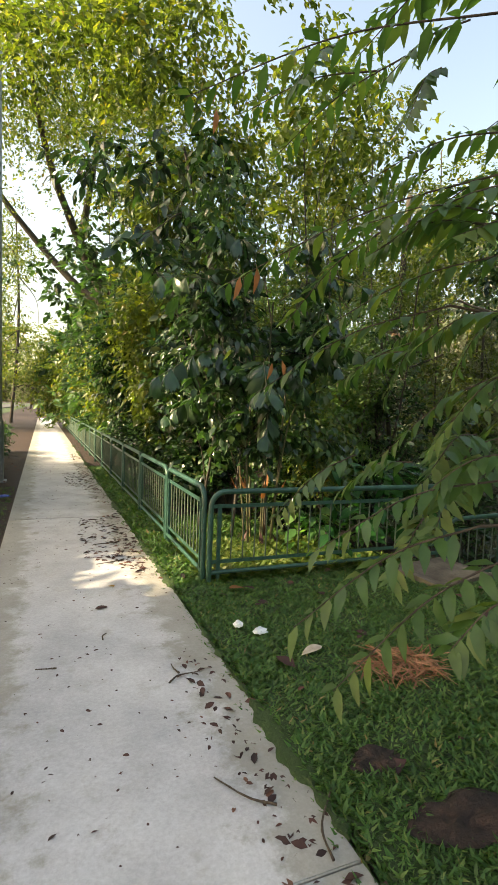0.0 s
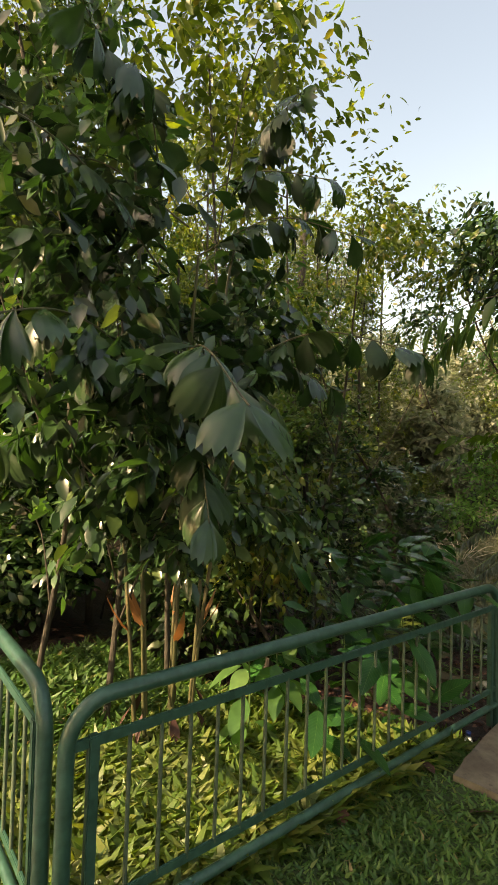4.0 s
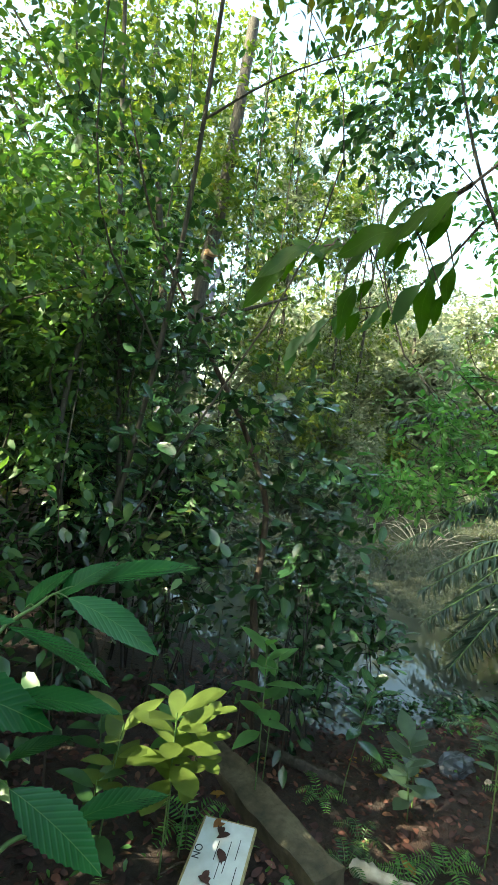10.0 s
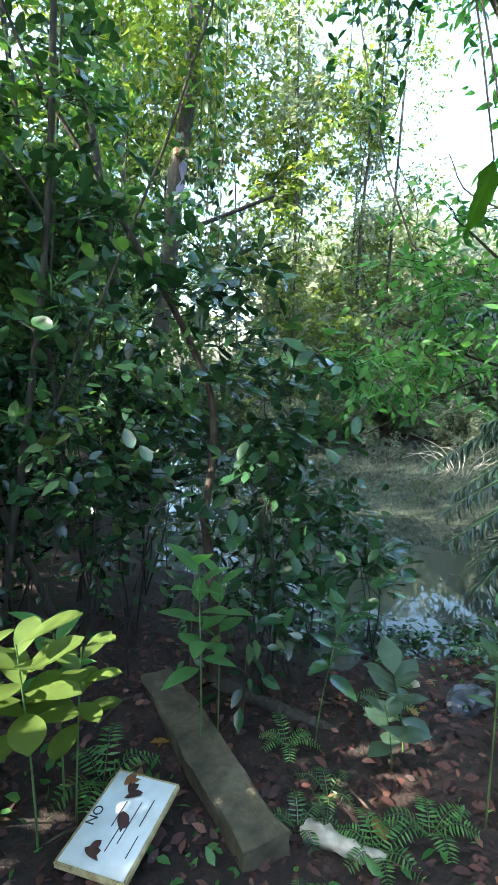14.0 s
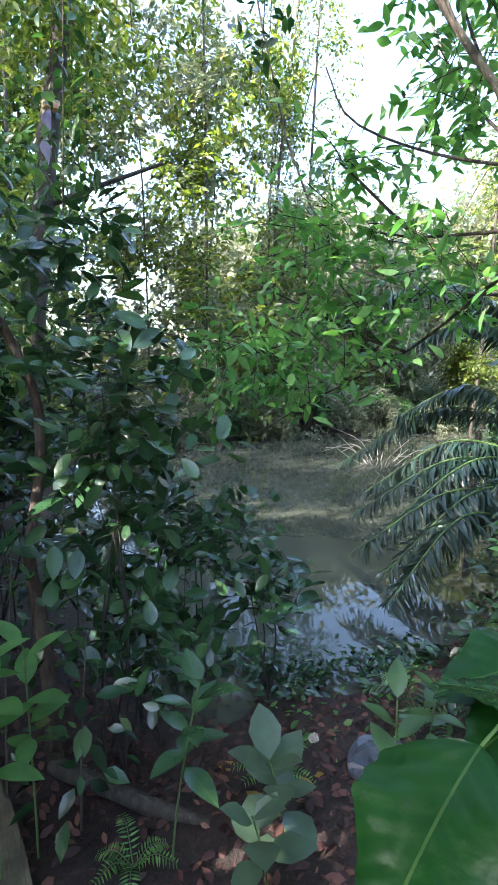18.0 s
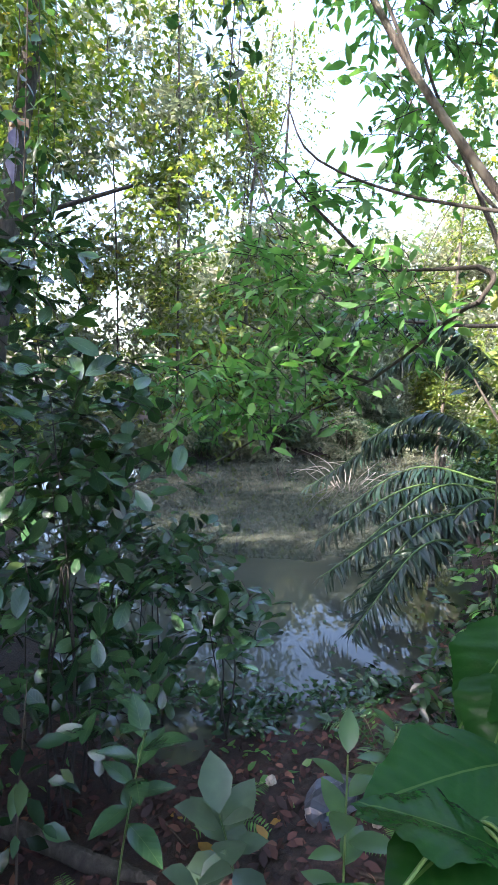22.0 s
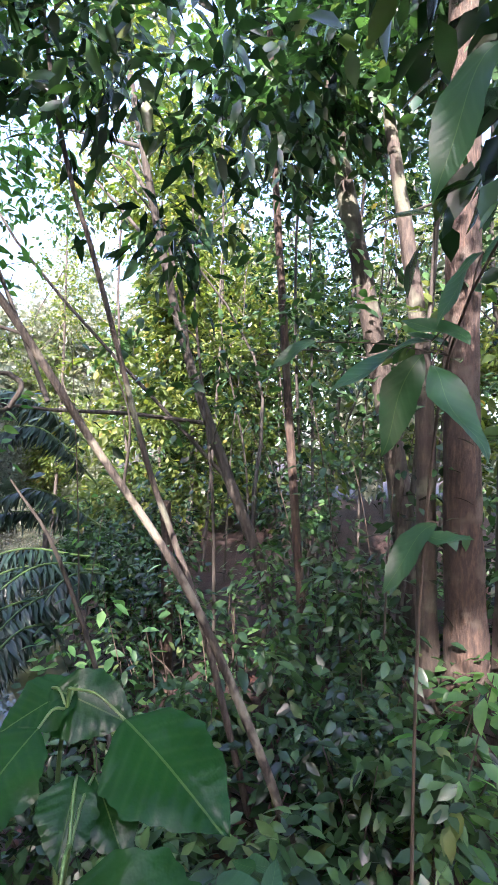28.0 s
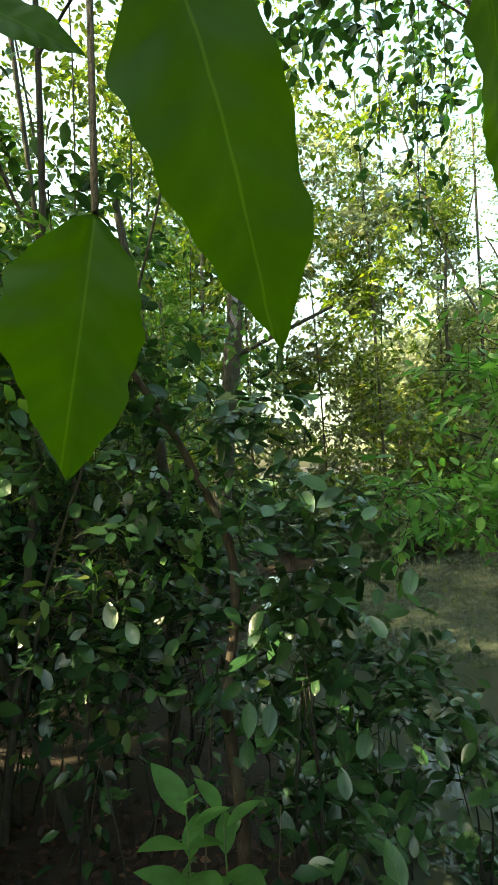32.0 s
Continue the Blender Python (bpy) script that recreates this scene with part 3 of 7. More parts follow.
def foliage(name, centers, mat, parent, leaf=0.13, n=300, per=7, droop=0.35, twig=0.3, template=None, shell=0.35, gaps=-0.7, label="", twigs=0.0):
    """One crown mesh made of several uneven lobes ((x, y, z), (rx, ry, rz), share)."""
    ps, ds, ns, ss, tw = [], [], [], [], []
    for c, r, share in centers:
        p, u = crown_twigs(c, r, int(n * share), shell, gaps)
        out = u * [1, 1, 0.6] + rng.normal(size=u.shape) * 0.5 + [0, 0, 0.05]
        tw.append(twig_lines(p - unit(out) * twig * 0.5, out, twig, twigs))
        a = sprays(p - unit(out) * twig * 0.5, out, per, twig, droop, leaf)
        for bag, q in zip((ps, ds, ns, ss), a):
            bag.append(q)
    org = np.array(parent.location)
    ps, ds, ns, ss = np.vstack(ps), np.vstack(ds), np.vstack(ns), np.concatenate(ss)
    ok = clear_of_gaps(ps, ss)
    if twigs:
        v, f = gather(tw)
        tagged(part("twig_growth", tri_mesh("twig_growth", v - org, f, STEM_DARK), parent), kind="stuff")
    me = leaf_mesh(name, template or BLADE_FAR, ps[ok] - org, ds[ok], ns[ok], ss[ok], mat)
    return part(name, me, parent, label)


def limb_set(parent, start, targets, r0, mat, name="limb"):
    org = np.array(parent.location)
    for tgt in targets:
        a, b = np.asarray(start, float), np.asarray(tgt, float)
        mid = a * 0.5 + b * 0.5 + rng.normal(size=3) * 0.12 * np.linalg.norm(b - a) + [0, 0, 0.08]
        part(name, tube_mesh(name, [a - org, mid - org, b - org], [r0, r0 * 0.6, r0 * 0.2], mat, 6, 10, 0.03), parent)


def tree(base, top, lobes, mat, label, trunk_r=0.12, bark=None, bend=0.2, name="tree", category="tree", limbs=5, **kw):
    """Tapered trunk, limbs to the lobes and a crown of leaves."""
    bark = bark or BARK_GREY
    ob = thing(name, base, label, category)
    org = np.array(base, float)
    a, b = np.zeros(3), np.asarray(top, float) - org
    mid = b * 0.5 + [rng.normal() * bend, rng.normal() * bend, 0]
    line = smooth_line([a - [0, 0, 0.15], a + [0, 0, 0.1], mid, b], 18)
    part("trunk", tube_mesh("trunk", line, [trunk_r * 1.5, trunk_r, trunk_r * 0.8, trunk_r * 0.45], bark, 10, 0, 0.04), ob)
    for i in range(limbs):
        c, r, _ = lobes[i % len(lobes)]
        at = line[min(17, 8 + int(i * 9 / max(1, limbs)))] + org
        tgt = np.asarray(c) + unit(rng.normal(size=3)) * np.asarray(r) * 0.75
        limb_set(ob, at, [tgt], trunk_r * 0.4, bark)
    foliage("crown", lobes, mat, ob, **kw)
    return ob


def shrub(base, lobes, mat, label, stems=4, stem_r=0.014, bark=None, name="shrub", category="shrub", **kw):
    ob = thing(name, base, label, category)
    org = np.array(base, float)
    for i in range(stems):
        c, r, _ = lobes[i % len(lobes)]
        tgt = np.asarray(c) + unit(rng.normal(size=3)) * np.asarray(r) * 0.6
        foot = org + [rng.normal() * 0.08, rng.normal() * 0.08, -0.05]
        mid = foot * 0.55 + tgt * 0.45 + rng.normal(size=3) * 0.06
        part("stem", tube_mesh("stem", [foot - org, mid - org, tgt - org], [stem_r, stem_r * 0.7, stem_r * 0.3], bark or TWIG, 6, 10), ob)
    foliage("foliage", lobes, mat, ob, **kw)
    return ob


def pinnate(p0, p1, sag, pairs, leaflet, template=None, lift=0.15, angle=0.75, hang=0.35, ends=0.5, roll=(0, 0, 1), jit=0.06):
    """A feather leaf from p0 to p1: the rachis line and its leaflets."""
    p0, p1 = np.asarray(p0, float), np.asarray(p1, float)
    mid = (p0 + p1) / 2 + np.array([0, 0, sag])
    line = smooth_line([p0, mid, p1], 24)
    t = np.linspace(0.14, 0.98, pairs)
    pts = np.stack([np.interp(t, np.linspace(0, 1, 24), line[:, i]) for i in range(3)], -1)
    d = unit(np.stack([np.interp(t, np.linspace(0, 1, 24), unit(np.gradient(line, axis=0))[:, i]) for i in range(3)], -1))
    side = unit(np.cross(d, np.asarray(roll, float)))
    up = np.cross(side, d)
    size = leaflet * (ends + (1 - ends) * np.sin(np.pi * (0.15 + 0.75 * t)))
    p, dd, nn, ss = [], [], [], []
    for s in (1, -1):
        dd.append(d * (1 - angle) + s * side * angle + up * lift + [0, 0, -hang] + rng.normal(size=d.shape) * jit)
        nn.append(up + s * side * 0.15 + rng.normal(size=d.shape) * (jit + 0.02))
        p.append(pts)
        ss.append(size * rng.uniform(0.9, 1.08, len(t)))
    return line, np.vstack(p), np.vstack(dd), np.vstack(nn), np.concatenate(ss)


def feather_plant(base, fronds, mat, label, name, category, pairs=14, leaflet=0.09, template=None, stem=None, r=0.005, leaf_name="frond", group="", **kw):
    """A thing of several feather leaves ((from), (to), sag), each one a part with its rachis below it."""
    ob = thing(name, base, label, category, group)
    org = np.array(base, float)
    for p0, p1, sag in fronds:
        line, p, d, nn, ss = pinnate(np.asarray(p0) - org, np.asarray(p1) - org, sag, pairs, leaflet, **kw)
        fr = part(leaf_name, leaf_mesh(leaf_name, template or BLADE_LONG, p, d, nn, ss, mat), ob)
        part("rachis", tube_mesh("rachis", line, [r, r * 0.35], stem or GREEN_STEM, 6), fr)
    return ob

# ---- ground, pond, path ----
POND = np.array([(5.9, 2.75), (6.45, 2.35), (6.8, 2.0), (7.6, 1.75), (8.8, 2.1), (10.5, 2.6), (14.0, 4.0), (19.0, 6.2), (24.0, 9.0), (22.0, 12.5), (17.0, 9.2), (14.2, 10.3), (10.5, 10.2), (8.5, 9.5), (6.9, 7.0), (5.9, 4.6)])
POND_Z = -1.05


def pond_distance(x, y):
    """Distance to the shoreline, negative in the water."""
    p = np.stack([np.ravel(x), np.ravel(y)], -1)
    best, inside = np.full(len(p), 1e9), np.zeros(len(p), bool)
    for a, b in zip(POND, np.roll(POND, -1, 0)):
        e = b - a
        t = np.clip(((p - a) @ e) / (e @ e), 0, 1)
        best = np.minimum(best, np.hypot(*(p - a - t[:, None] * e).T))
        cross = (a[1] > p[:, 1]) != (b[1] > p[:, 1])
        with np.errstate(divide="ignore", invalid="ignore"):
            inside ^= cross & (p[:, 0] < e[0] * (p[:, 1] - a[1]) / e[1] + a[0])
    return np.where(inside, -best, best).reshape(np.shape(x))


def ground_height(x, y):
    x, y = np.asarray(x, float), np.asarray(y, float)
    d = pond_distance(x, y)
    bank = POND_Z + 0.165 * d
    k = np.clip((d - 3.9) / 0.9, 0, 1)
    rise = bank * (1 - k * k * (3 - 2 * k))
    z = np.where(d < 0, POND_Z - 0.5 * np.clip(-d, 0, 1.0), np.minimum(rise, 0.0))
    lump = 0.02 * np.sin(x * 5.1 + 0.7) * np.sin(y * 4.3) + 0.012 * np.sin(x * 11 + y * 9) + 0.035 * np.sin(x * 1.7 - y * 2.3)
    return z + lump * np.where((x > 0.4) & (d < 4.2), 1.0, 0.0) - 0.012 - 0.02 * ((x > -1.85) & (x < -0.28))


def axis_steps(lo, hi, fine, reach):
    mid = np.arange(lo, hi, fine)
    g = fine * 1.25 ** np.arange(1, 60)
    up = hi + np.cumsum(g)
    down = lo - np.cumsum(g)
    return np.concatenate([down[down > -reach][::-1], mid, up[up < reach]])


gx, gy = np.meshgrid(axis_steps(-3, 12, 0.08, 900), axis_steps(-5, 8, 0.08, 900), indexing="ij")
gz = ground_height(gx, gy)
nxg, nyg = gx.shape
ii, jj = np.meshgrid(np.arange(nxg - 1), np.arange(nyg - 1), indexing="ij")
gf = np.stack([ii * nyg + jj, (ii + 1) * nyg + jj, (ii + 1) * nyg + jj + 1, ii * nyg + jj + 1], -1).reshape(-1, 4)
solid("ground", tri_mesh("ground", np.stack([gx, gy, gz], -1).reshape(-1, 3), gf, GROUND, smooth=True), "dark brown damp forest soil sloping down to the pond", "ground", kind="structure")

bm = bmesh.new()
wv = [bm.verts.new((x, y, 0)) for x, y in (POND - POND.mean(0)) * 1.06 + POND.mean(0)]
bm.faces.new(wv)
bmesh.ops.triangulate(bm, faces=bm.faces[:])
solid("water", bm_mesh("water", bm, WATER), "still murky grey-green pond water reflecting sky and leaves", "water", kind="structure", place=(0, 0, POND_Z))

# the lawn: a thin sheet of turf that follows the ground
def sheet(name, x0, x1, y0, y1, step, mat, label, lift=0.008, edge=None):
    xs, ys = np.arange(x0, x1 + 1e-6, step), np.arange(y0, y1 + 1e-6, step)
    a, b = np.meshgrid(xs, ys, indexing="ij")
    z = ground_height(a, b) + lift + 0.012 * np.sin(a * 6) * np.sin(b * 7)
    n, m = a.shape
    i, j = np.meshgrid(np.arange(n - 1), np.arange(m - 1), indexing="ij")
    f = np.stack([i * m + j, (i + 1) * m + j, (i + 1) * m + j + 1, i * m + j + 1], -1).reshape(-1, 4)
    return solid(name, tri_mesh(name, np.stack([a, b, z], -1).reshape(-1, 3), f, mat, smooth=True), label, "lawn", kind="structure")


sheet("lawn", -0.27, 2.9, -9.0, 1.3, 0.12, TURF, "short green lawn with bare soil between the blades", 0.022)
sheet("verge", -90.0, -5.5, -40.0, 420.0, 6.0, TURF, "mown grass verge beside the road", 0.02)

path = solid("path", box_mesh("path_bed", (1.5, 66.0, 0.05), CONCRETE_OLD, center=(-1.06, 19.0, -0.035)), "straight pale concrete footpath with damp stains and fallen leaves", "footpath", kind="structure")
slab_me = box_mesh("slab", (1.485, 5.993, 0.05), CONCRETE, 0.006)
for k in range(11):
    s = part("slab", slab_me, path)
    s.location = (-1.06, -14.93 + 6.0 * k + 3.0, -0.012)

# soil and turf creeping over the path's edge
ys = np.arange(-6.0, 16.0, 0.03)
creep = 0.01 + 0.025 * np.sin(ys * 2.1) + 0.02 * np.sin(ys * 5.3 + 1) + 0.012 * np.sin(ys * 17.7) + 0.012 * np.sin(ys * 43 + 2)
rows_ = [(-0.318 - np.maximum(creep, 0.0) * q, zz) for q, zz in ((1.0, 0.0145), (0.6, 0.022), (0.0, 0.026), (-1.5, 0.02))]
ev = np.stack([np.stack([x_ + 0 * ys, ys, z_ + 0.005 * np.sin(ys * 41 + 9 * i)], -1) for i, (x_, z_) in enumerate(rows_)], 1).reshape(-1, 3)
ei, ej = np.meshgrid(np.arange(len(ys) - 1), np.arange(3), indexing="ij")
ef = np.stack([ei * 4 + ej, (ei + 1) * 4 + ej, (ei + 1) * 4 + ej + 1, ei * 4 + ej + 1], -1).reshape(-1, 4)
solid("soil_edge", tri_mesh("soil_edge", ev, ef, TURF, smooth=True), "dark damp soil and moss creeping over the path's edge", "soil", kind="structure")

road = solid("road", box_mesh("road", (9.0, 400.0, 0.04), ASPHALT, center=(-14.0, 120.0, 0.03)), "grey asphalt road beyond the hedge", "road", kind="structure")
kerb_me = box_mesh("kerb", (0.2, 1.98, 0.16), CONCRETE, 0.015)
kerb = solid("kerb", box_mesh("kerb_base", (0.16, 200.0, 0.1), CONCRETE_OLD, center=(-9.35, 60.0, 0.0)), "concrete kerb along the road", "kerb", kind="structure")
for k in range(40):
    part("kerb_stone", kerb_me, kerb).location = (-9.35, 6.0 + 2.0 * k, 0.06)

# ---- railings ----
def arch_line(length, height, radius, depth):
    """A tube bent to an inverted U, in x and z."""
    pts = [(0, -depth)]
    for k in range(7):
        a = math.pi - k / 6 * math.pi / 2
        pts.append((radius + radius * math.cos(a), height - radius + radius * math.sin(a)))
    for k in range(7):
        a = math.pi / 2 - k / 6 * math.pi / 2
        pts.append((length - radius + radius * math.cos(a), height - radius + radius * math.sin(a)))
    pts.append((length, -depth))
    out = []
    for (x0, z0), (x1, z1) in zip(pts, pts[1:]):
        n = max(1, int(math.hypot(x1 - x0, z1 - z0) / 0.25))
        out += [(x0 + (x1 - x0) * i / n, 0, z0 + (z1 - z0) * i / n) for i in range(n)]
    out.append((pts[-1][0], 0, pts[-1][1]))
    return np.array(out)


def railing(length, label, height=0.88, pitch=0.115, skew=0.0, depth=0.25):
    ob = thing("railing", (0, 0, 0), label, "railing", "green railings")
    part("frame", tube_mesh("frame", arch_line(length, height, 0.14, depth), [0.026, 0.026], RAIL_PAINT, 12), ob)
    for name, z, h in (("mid_rail", height - 0.135, 0.036), ("lower_rail", 0.2, 0.034)):
        part(name, box_mesh(name, (length - 0.04, 0.012, h), RAIL_PAINT, 0.003, (length / 2, 0, z)), ob)
    part("foot_rail", tube_mesh("foot_rail", [(0.02, 0, 0.1), (length - 0.02, 0, 0.1)], [0.02, 0.02], RAIL_PAINT, 10), ob)
    for x in (0.085, length - 0.085):
        part("inner_post", box_mesh("inner_post", (0.034, 0.03, height - 0.1), RAIL_PAINT, 0.004, (x, 0, (height - 0.13) / 2)), ob)
    n = int((length - 0.3) / pitch)
    bar = tube_mesh("bar", [(0, 0, 0.2), (0, 0, height - 0.14)], [0.0075, 0.0075], BAR_PAINT, 8)
    for i in range(n):
        b = part("bar", bar, ob)
        b.location = (0.15 + (length - 0.3) * (i + 0.5) / n, 0, 0)
    return ob


front = railing(2.78, "dark green painted steel railing with round top tube and thin bars", 0.85)
front.matrix_basis = pose(0.03, 0, 0, 0, 0.5, 0.8)
short = railing(1.46, "short dark green steel railing panel beside the footpath")
short.matrix_basis = pose(-0.01, 0.06, 0, 0, 0, 90)
low = railing(0.98, "green steel railing panel set lower on the slope, worn and leaning")
low.matrix_basis = pose(2.92, 0.09, -0.45, 0, 0, 5)
side_panel = railing(1.74, "dark green steel railing panel along the footpath, overhung by leaves", pitch=0.125)
side_panel.matrix_basis = pose(0, 1.58, 0, 0, 0, 90)
for k in range(1, 16):
    copy_thing(side_panel, pose(0, 1.58 + 1.79 * k, 0, 0, 0, 90))

# old concrete slab by the end of the railing
def rough_slab(name, size, mat, cuts=8, amp=0.008):
    bm = bmesh.new()
    bmesh.ops.create_cube(bm, size=1.0)
    bmesh.ops.subdivide_edges(bm, edges=bm.edges[:], cuts=cuts, use_grid_fill=True)
    for v in bm.verts:
        q = Vector((v.co.x * size[0], v.co.y * size[1], v.co.z * size[2]))
        v.co = q + noise.noise_vector(q * 9) * amp + noise.noise_vector(q * 2.5) * amp * 1.5
    return bm_mesh(name, bm, mat)


slab_ob = solid("concrete_slab", rough_slab("concrete_slab", (0.8, 0.62, 0.1), CONCRETE_OLD), "weathered brown concrete slab with dead leaves lying on it", "concrete slab", place=(2.36, -0.42, 0.0))
slab_ob.rotation_euler = (0, 0, radians(8))

old_slab = solid("concrete_slab", rough_slab("concrete_slab", (0.95, 0.6, 0.06), CONCRETE_OLD), "old concrete slab sunk in the dark soil by the hedge", "concrete slab", place=(-2.9, 2.6, 0.0))
old_slab.rotation_euler = (0, 0, radians(-4))

# lamp post
post = thing("lamp_post", (-2.22, 6.9, 0), "tall galvanised steel lamp post tapering upwards beside the hedge", "lamp post")
part("pole", tube_mesh("pole", [(0, 0, 1.2), (0.0, 0, 4), (0.0, 0, 12.5)], [0.09, 0.08, 0.06], STEEL, 12, 10), post)
part("base_section", tube_mesh("base_section", [(0, 0, -0.1), (0, 0, 1.0), (0, 0, 1.15), (0, 0, 1.25)], [0.125, 0.122, 0.12, 0.093], STEEL, 12, 12), post)
part("base_plate", box_mesh("base_plate", (0.34, 0.34, 0.025), STEEL, 0.006, (0, 0, 0.0)), post)
part("access_door", box_mesh("access_door", (0.1, 0.012, 0.42), STEEL, 0.004, (0.0, -0.124, 0.6)), post)
for k, (z, m) in enumerate(((1.75, LEAF_RUST), (1.62, PLASTIC_WHITE), (1.3, INK))):
    part("sticker", box_mesh("sticker", (0.05, 0.01, 0.08), m, 0, (0.01, -0.09 if z > 1.25 else -0.11, z)), post)
part("arm", tube_mesh("arm", [(0, 0, 12.4), (-0.5, 0, 12.75), (-1.4, 0, 12.85)], [0.035, 0.03], STEEL, 8, 10), post)
part("lamp_head", box_mesh("lamp_head", (0.6, 0.22, 0.1), STEEL, 0.03, (-1.6, 0, 12.85)), post)

# car on the far road
car = thing("car", (-13.2, 62.0, 0.05), "small grey car on the far road", "car")
bm = bmesh.new()
prof = [(-2.1, 0.3), (-2.1, 0.85), (-1.9, 0.95), (-1.2, 1.0), (-0.7, 1.45), (0.9, 1.47), (1.6, 1.0), (2.1, 0.9), (2.15, 0.3)]
vs = [[bm.verts.new((sx * (0.85 if z < 1.1 else 0.7), y, z)) for y, z in prof] for sx in (-1, 1)]
bm.faces.new(vs[0])
bm.faces.new(vs[1][::-1])
for i in range(len(prof)):
    j = (i + 1) % len(prof)
    bm.faces.new((vs[0][j], vs[0][i], vs[1][i], vs[1][j]))
bmesh.ops.recalc_face_normals(bm, faces=bm.faces[:])
body = part("body", bm_mesh("body", bm, CAR_PAINT), car)
part("windscreen", box_mesh("windscreen", (1.35, 0.03, 0.5), CAR_GLASS, 0.01), car).matrix_basis = pose(0, -0.98, 1.23, 48)
part("rear_window", box_mesh("rear_window", (1.35, 0.03, 0.55), CAR_GLASS, 0.01), car).matrix_basis = pose(0, 1.28, 1.25, -52)
for sx in (-1, 1):
    for y in (-1.3, 1.3):
        w = part("wheel", tube_mesh("wheel", [(-0.09, 0, 0), (-0.08, 0, 0), (0.08, 0, 0), (0.09, 0, 0)], [0.05, 0.31, 0.31, 0.05], RUBBER, 16), car)
        w.location = (sx * 0.8, y, 0.31)

# ---- woods ----
gz0 = lambda x, y: float(ground_height(x, y))


def lobes_of(center, radii, k, spread=0.55):
    c, r = np.asarray(center, float), np.asarray(radii, float)
    out = [(c, r * 0.75, 1.4)]
    for _ in range(k):
        u = unit(rng.normal(size=3))
        out.append((c + u * r * spread, r * rng.uniform(0.4, 0.62), 0.6))
    return out


def column(x, y, z0, z1, r, k):
    """Loose lobes scattered up a tree's height, with air between them."""
    out = []
    for i in range(k):
        z = z0 + (z1 - z0) * (i + rng.uniform(0.1, 0.9)) / k
        a, q = rng.uniform(0, 6.28), r * rng.uniform(0.25, 0.95)
        s = r * rng.uniform(0.55, 1.0)
        out.append(((x + q * math.cos(a), y + q * math.sin(a), z), (s, s, s * rng.uniform(0.5, 0.8)), 1.0))
    return out


def open_view(x, y):
    """True in the gap over the pond, which stays free of trees."""
    az = math.degrees(math.atan2(x - 4.4, y - 0.3))
    return 53.5 < az < 60 and math.hypot(x - 4.4, y - 0.3) > 1.5


def wood(x0, x1, y0, y1, step, height, mats, leaf, n, label, skip=None, bark=None, thin=0.035, per=7, low=0.5, near=BLADE_HEX, wide=0.62, bare=0.0):
    """Trees on an uneven grid, off the water and out of the gap over the pond."""
    for gx_ in np.arange(x0, x1, step):
        for gy_ in np.arange(y0, y1, step):
            x, y = gx_ + rng.uniform(-0.4, 0.4) * step, gy_ + rng.uniform(-0.4, 0.4) * step
            h = rng.uniform(*height)
            mat = mats[int(rng.integers(len(mats)))]
            if float(pond_distance(x, y)) < 0.5 or open_view(x, y) or (skip and skip(x, y)):
                continue
            z = float(ground_height(x, y))
            d = math.hypot(x - 3.0, y)
            size = leaf * (1.0 if d < 7 else 1.0 + 0.08 * (d - 7))
            tree((x, y, z), (x + rng.normal() * 0.3, y + rng.normal() * 0.3, z + h), column(x, y, z + low + (bare if y < 5.6 else 0.0), z + h, step * wide, max(6, int(h * 1.25))), mat, label,
                 thin * rng.uniform(0.7, 1.4), bark or BARK_DARK, 0.25, limbs=4, leaf=size, n=n, per=per, twig=0.3, shell=0.05, gaps=-0.45, template=near if d < 7.5 else BLADE_FAR)


# mostly LEAF_SUNNY, so the lit canopy here is partly leaf colour
wood(1.9, 7.4, 3.2, 11.0, 1.35, (3.4, 6.6), (LEAF_PINNATE, LEAF_SUNNY, LEAF_SUNNY, LEAF_SUNNY), 0.085, 62, "slender leafy forest tree between the fence and the pond", lambda x, y: x < 2.4 and y < 4.2, thin=0.022, bare=1.1)
# sunlight and haze on the far side are put into these lighter leaf colours
wood(7.6, 15.0, 10.9, 14.5, 1.8, (10.5, 16.0), (LEAF_SUNNY, LEAF_HAZED, LEAF_SUNNY), 0.12, 72, "sunlit forest tree on the pond's far side", wide=0.95)
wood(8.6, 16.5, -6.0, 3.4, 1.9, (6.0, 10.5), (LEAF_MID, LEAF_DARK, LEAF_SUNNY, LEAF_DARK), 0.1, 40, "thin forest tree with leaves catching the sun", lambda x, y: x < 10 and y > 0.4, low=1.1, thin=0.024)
wood(14.5, 19.0, 2.4, 4.6, 1.9, (8.0, 12.0), (LEAF_SUNNY, LEAF_MID), 0.13, 85, "tall leafy tree on the pond's bank")
wood(17.0, 27.0, -6.0, 7.0, 3.4, (5.0, 8.5), (LEAF_SUNNY, LEAF_HAZED), 0.2, 42, "tall sunlit tree deeper in the wood")
wood(2.0, 9.0, 14.0, 30.0, 3.0, (6.0, 10.0), (LEAF_MID, LEAF_SUNNY), 0.2, 45, "tall leafy tree in the wood along the footpath")
wood(4.8, 12.0, -8.5, -2.6, 2.3, (4.0, 6.5), (LEAF_MID, LEAF_DARK), 0.15, 28, "forest tree on the slope behind the lawn")

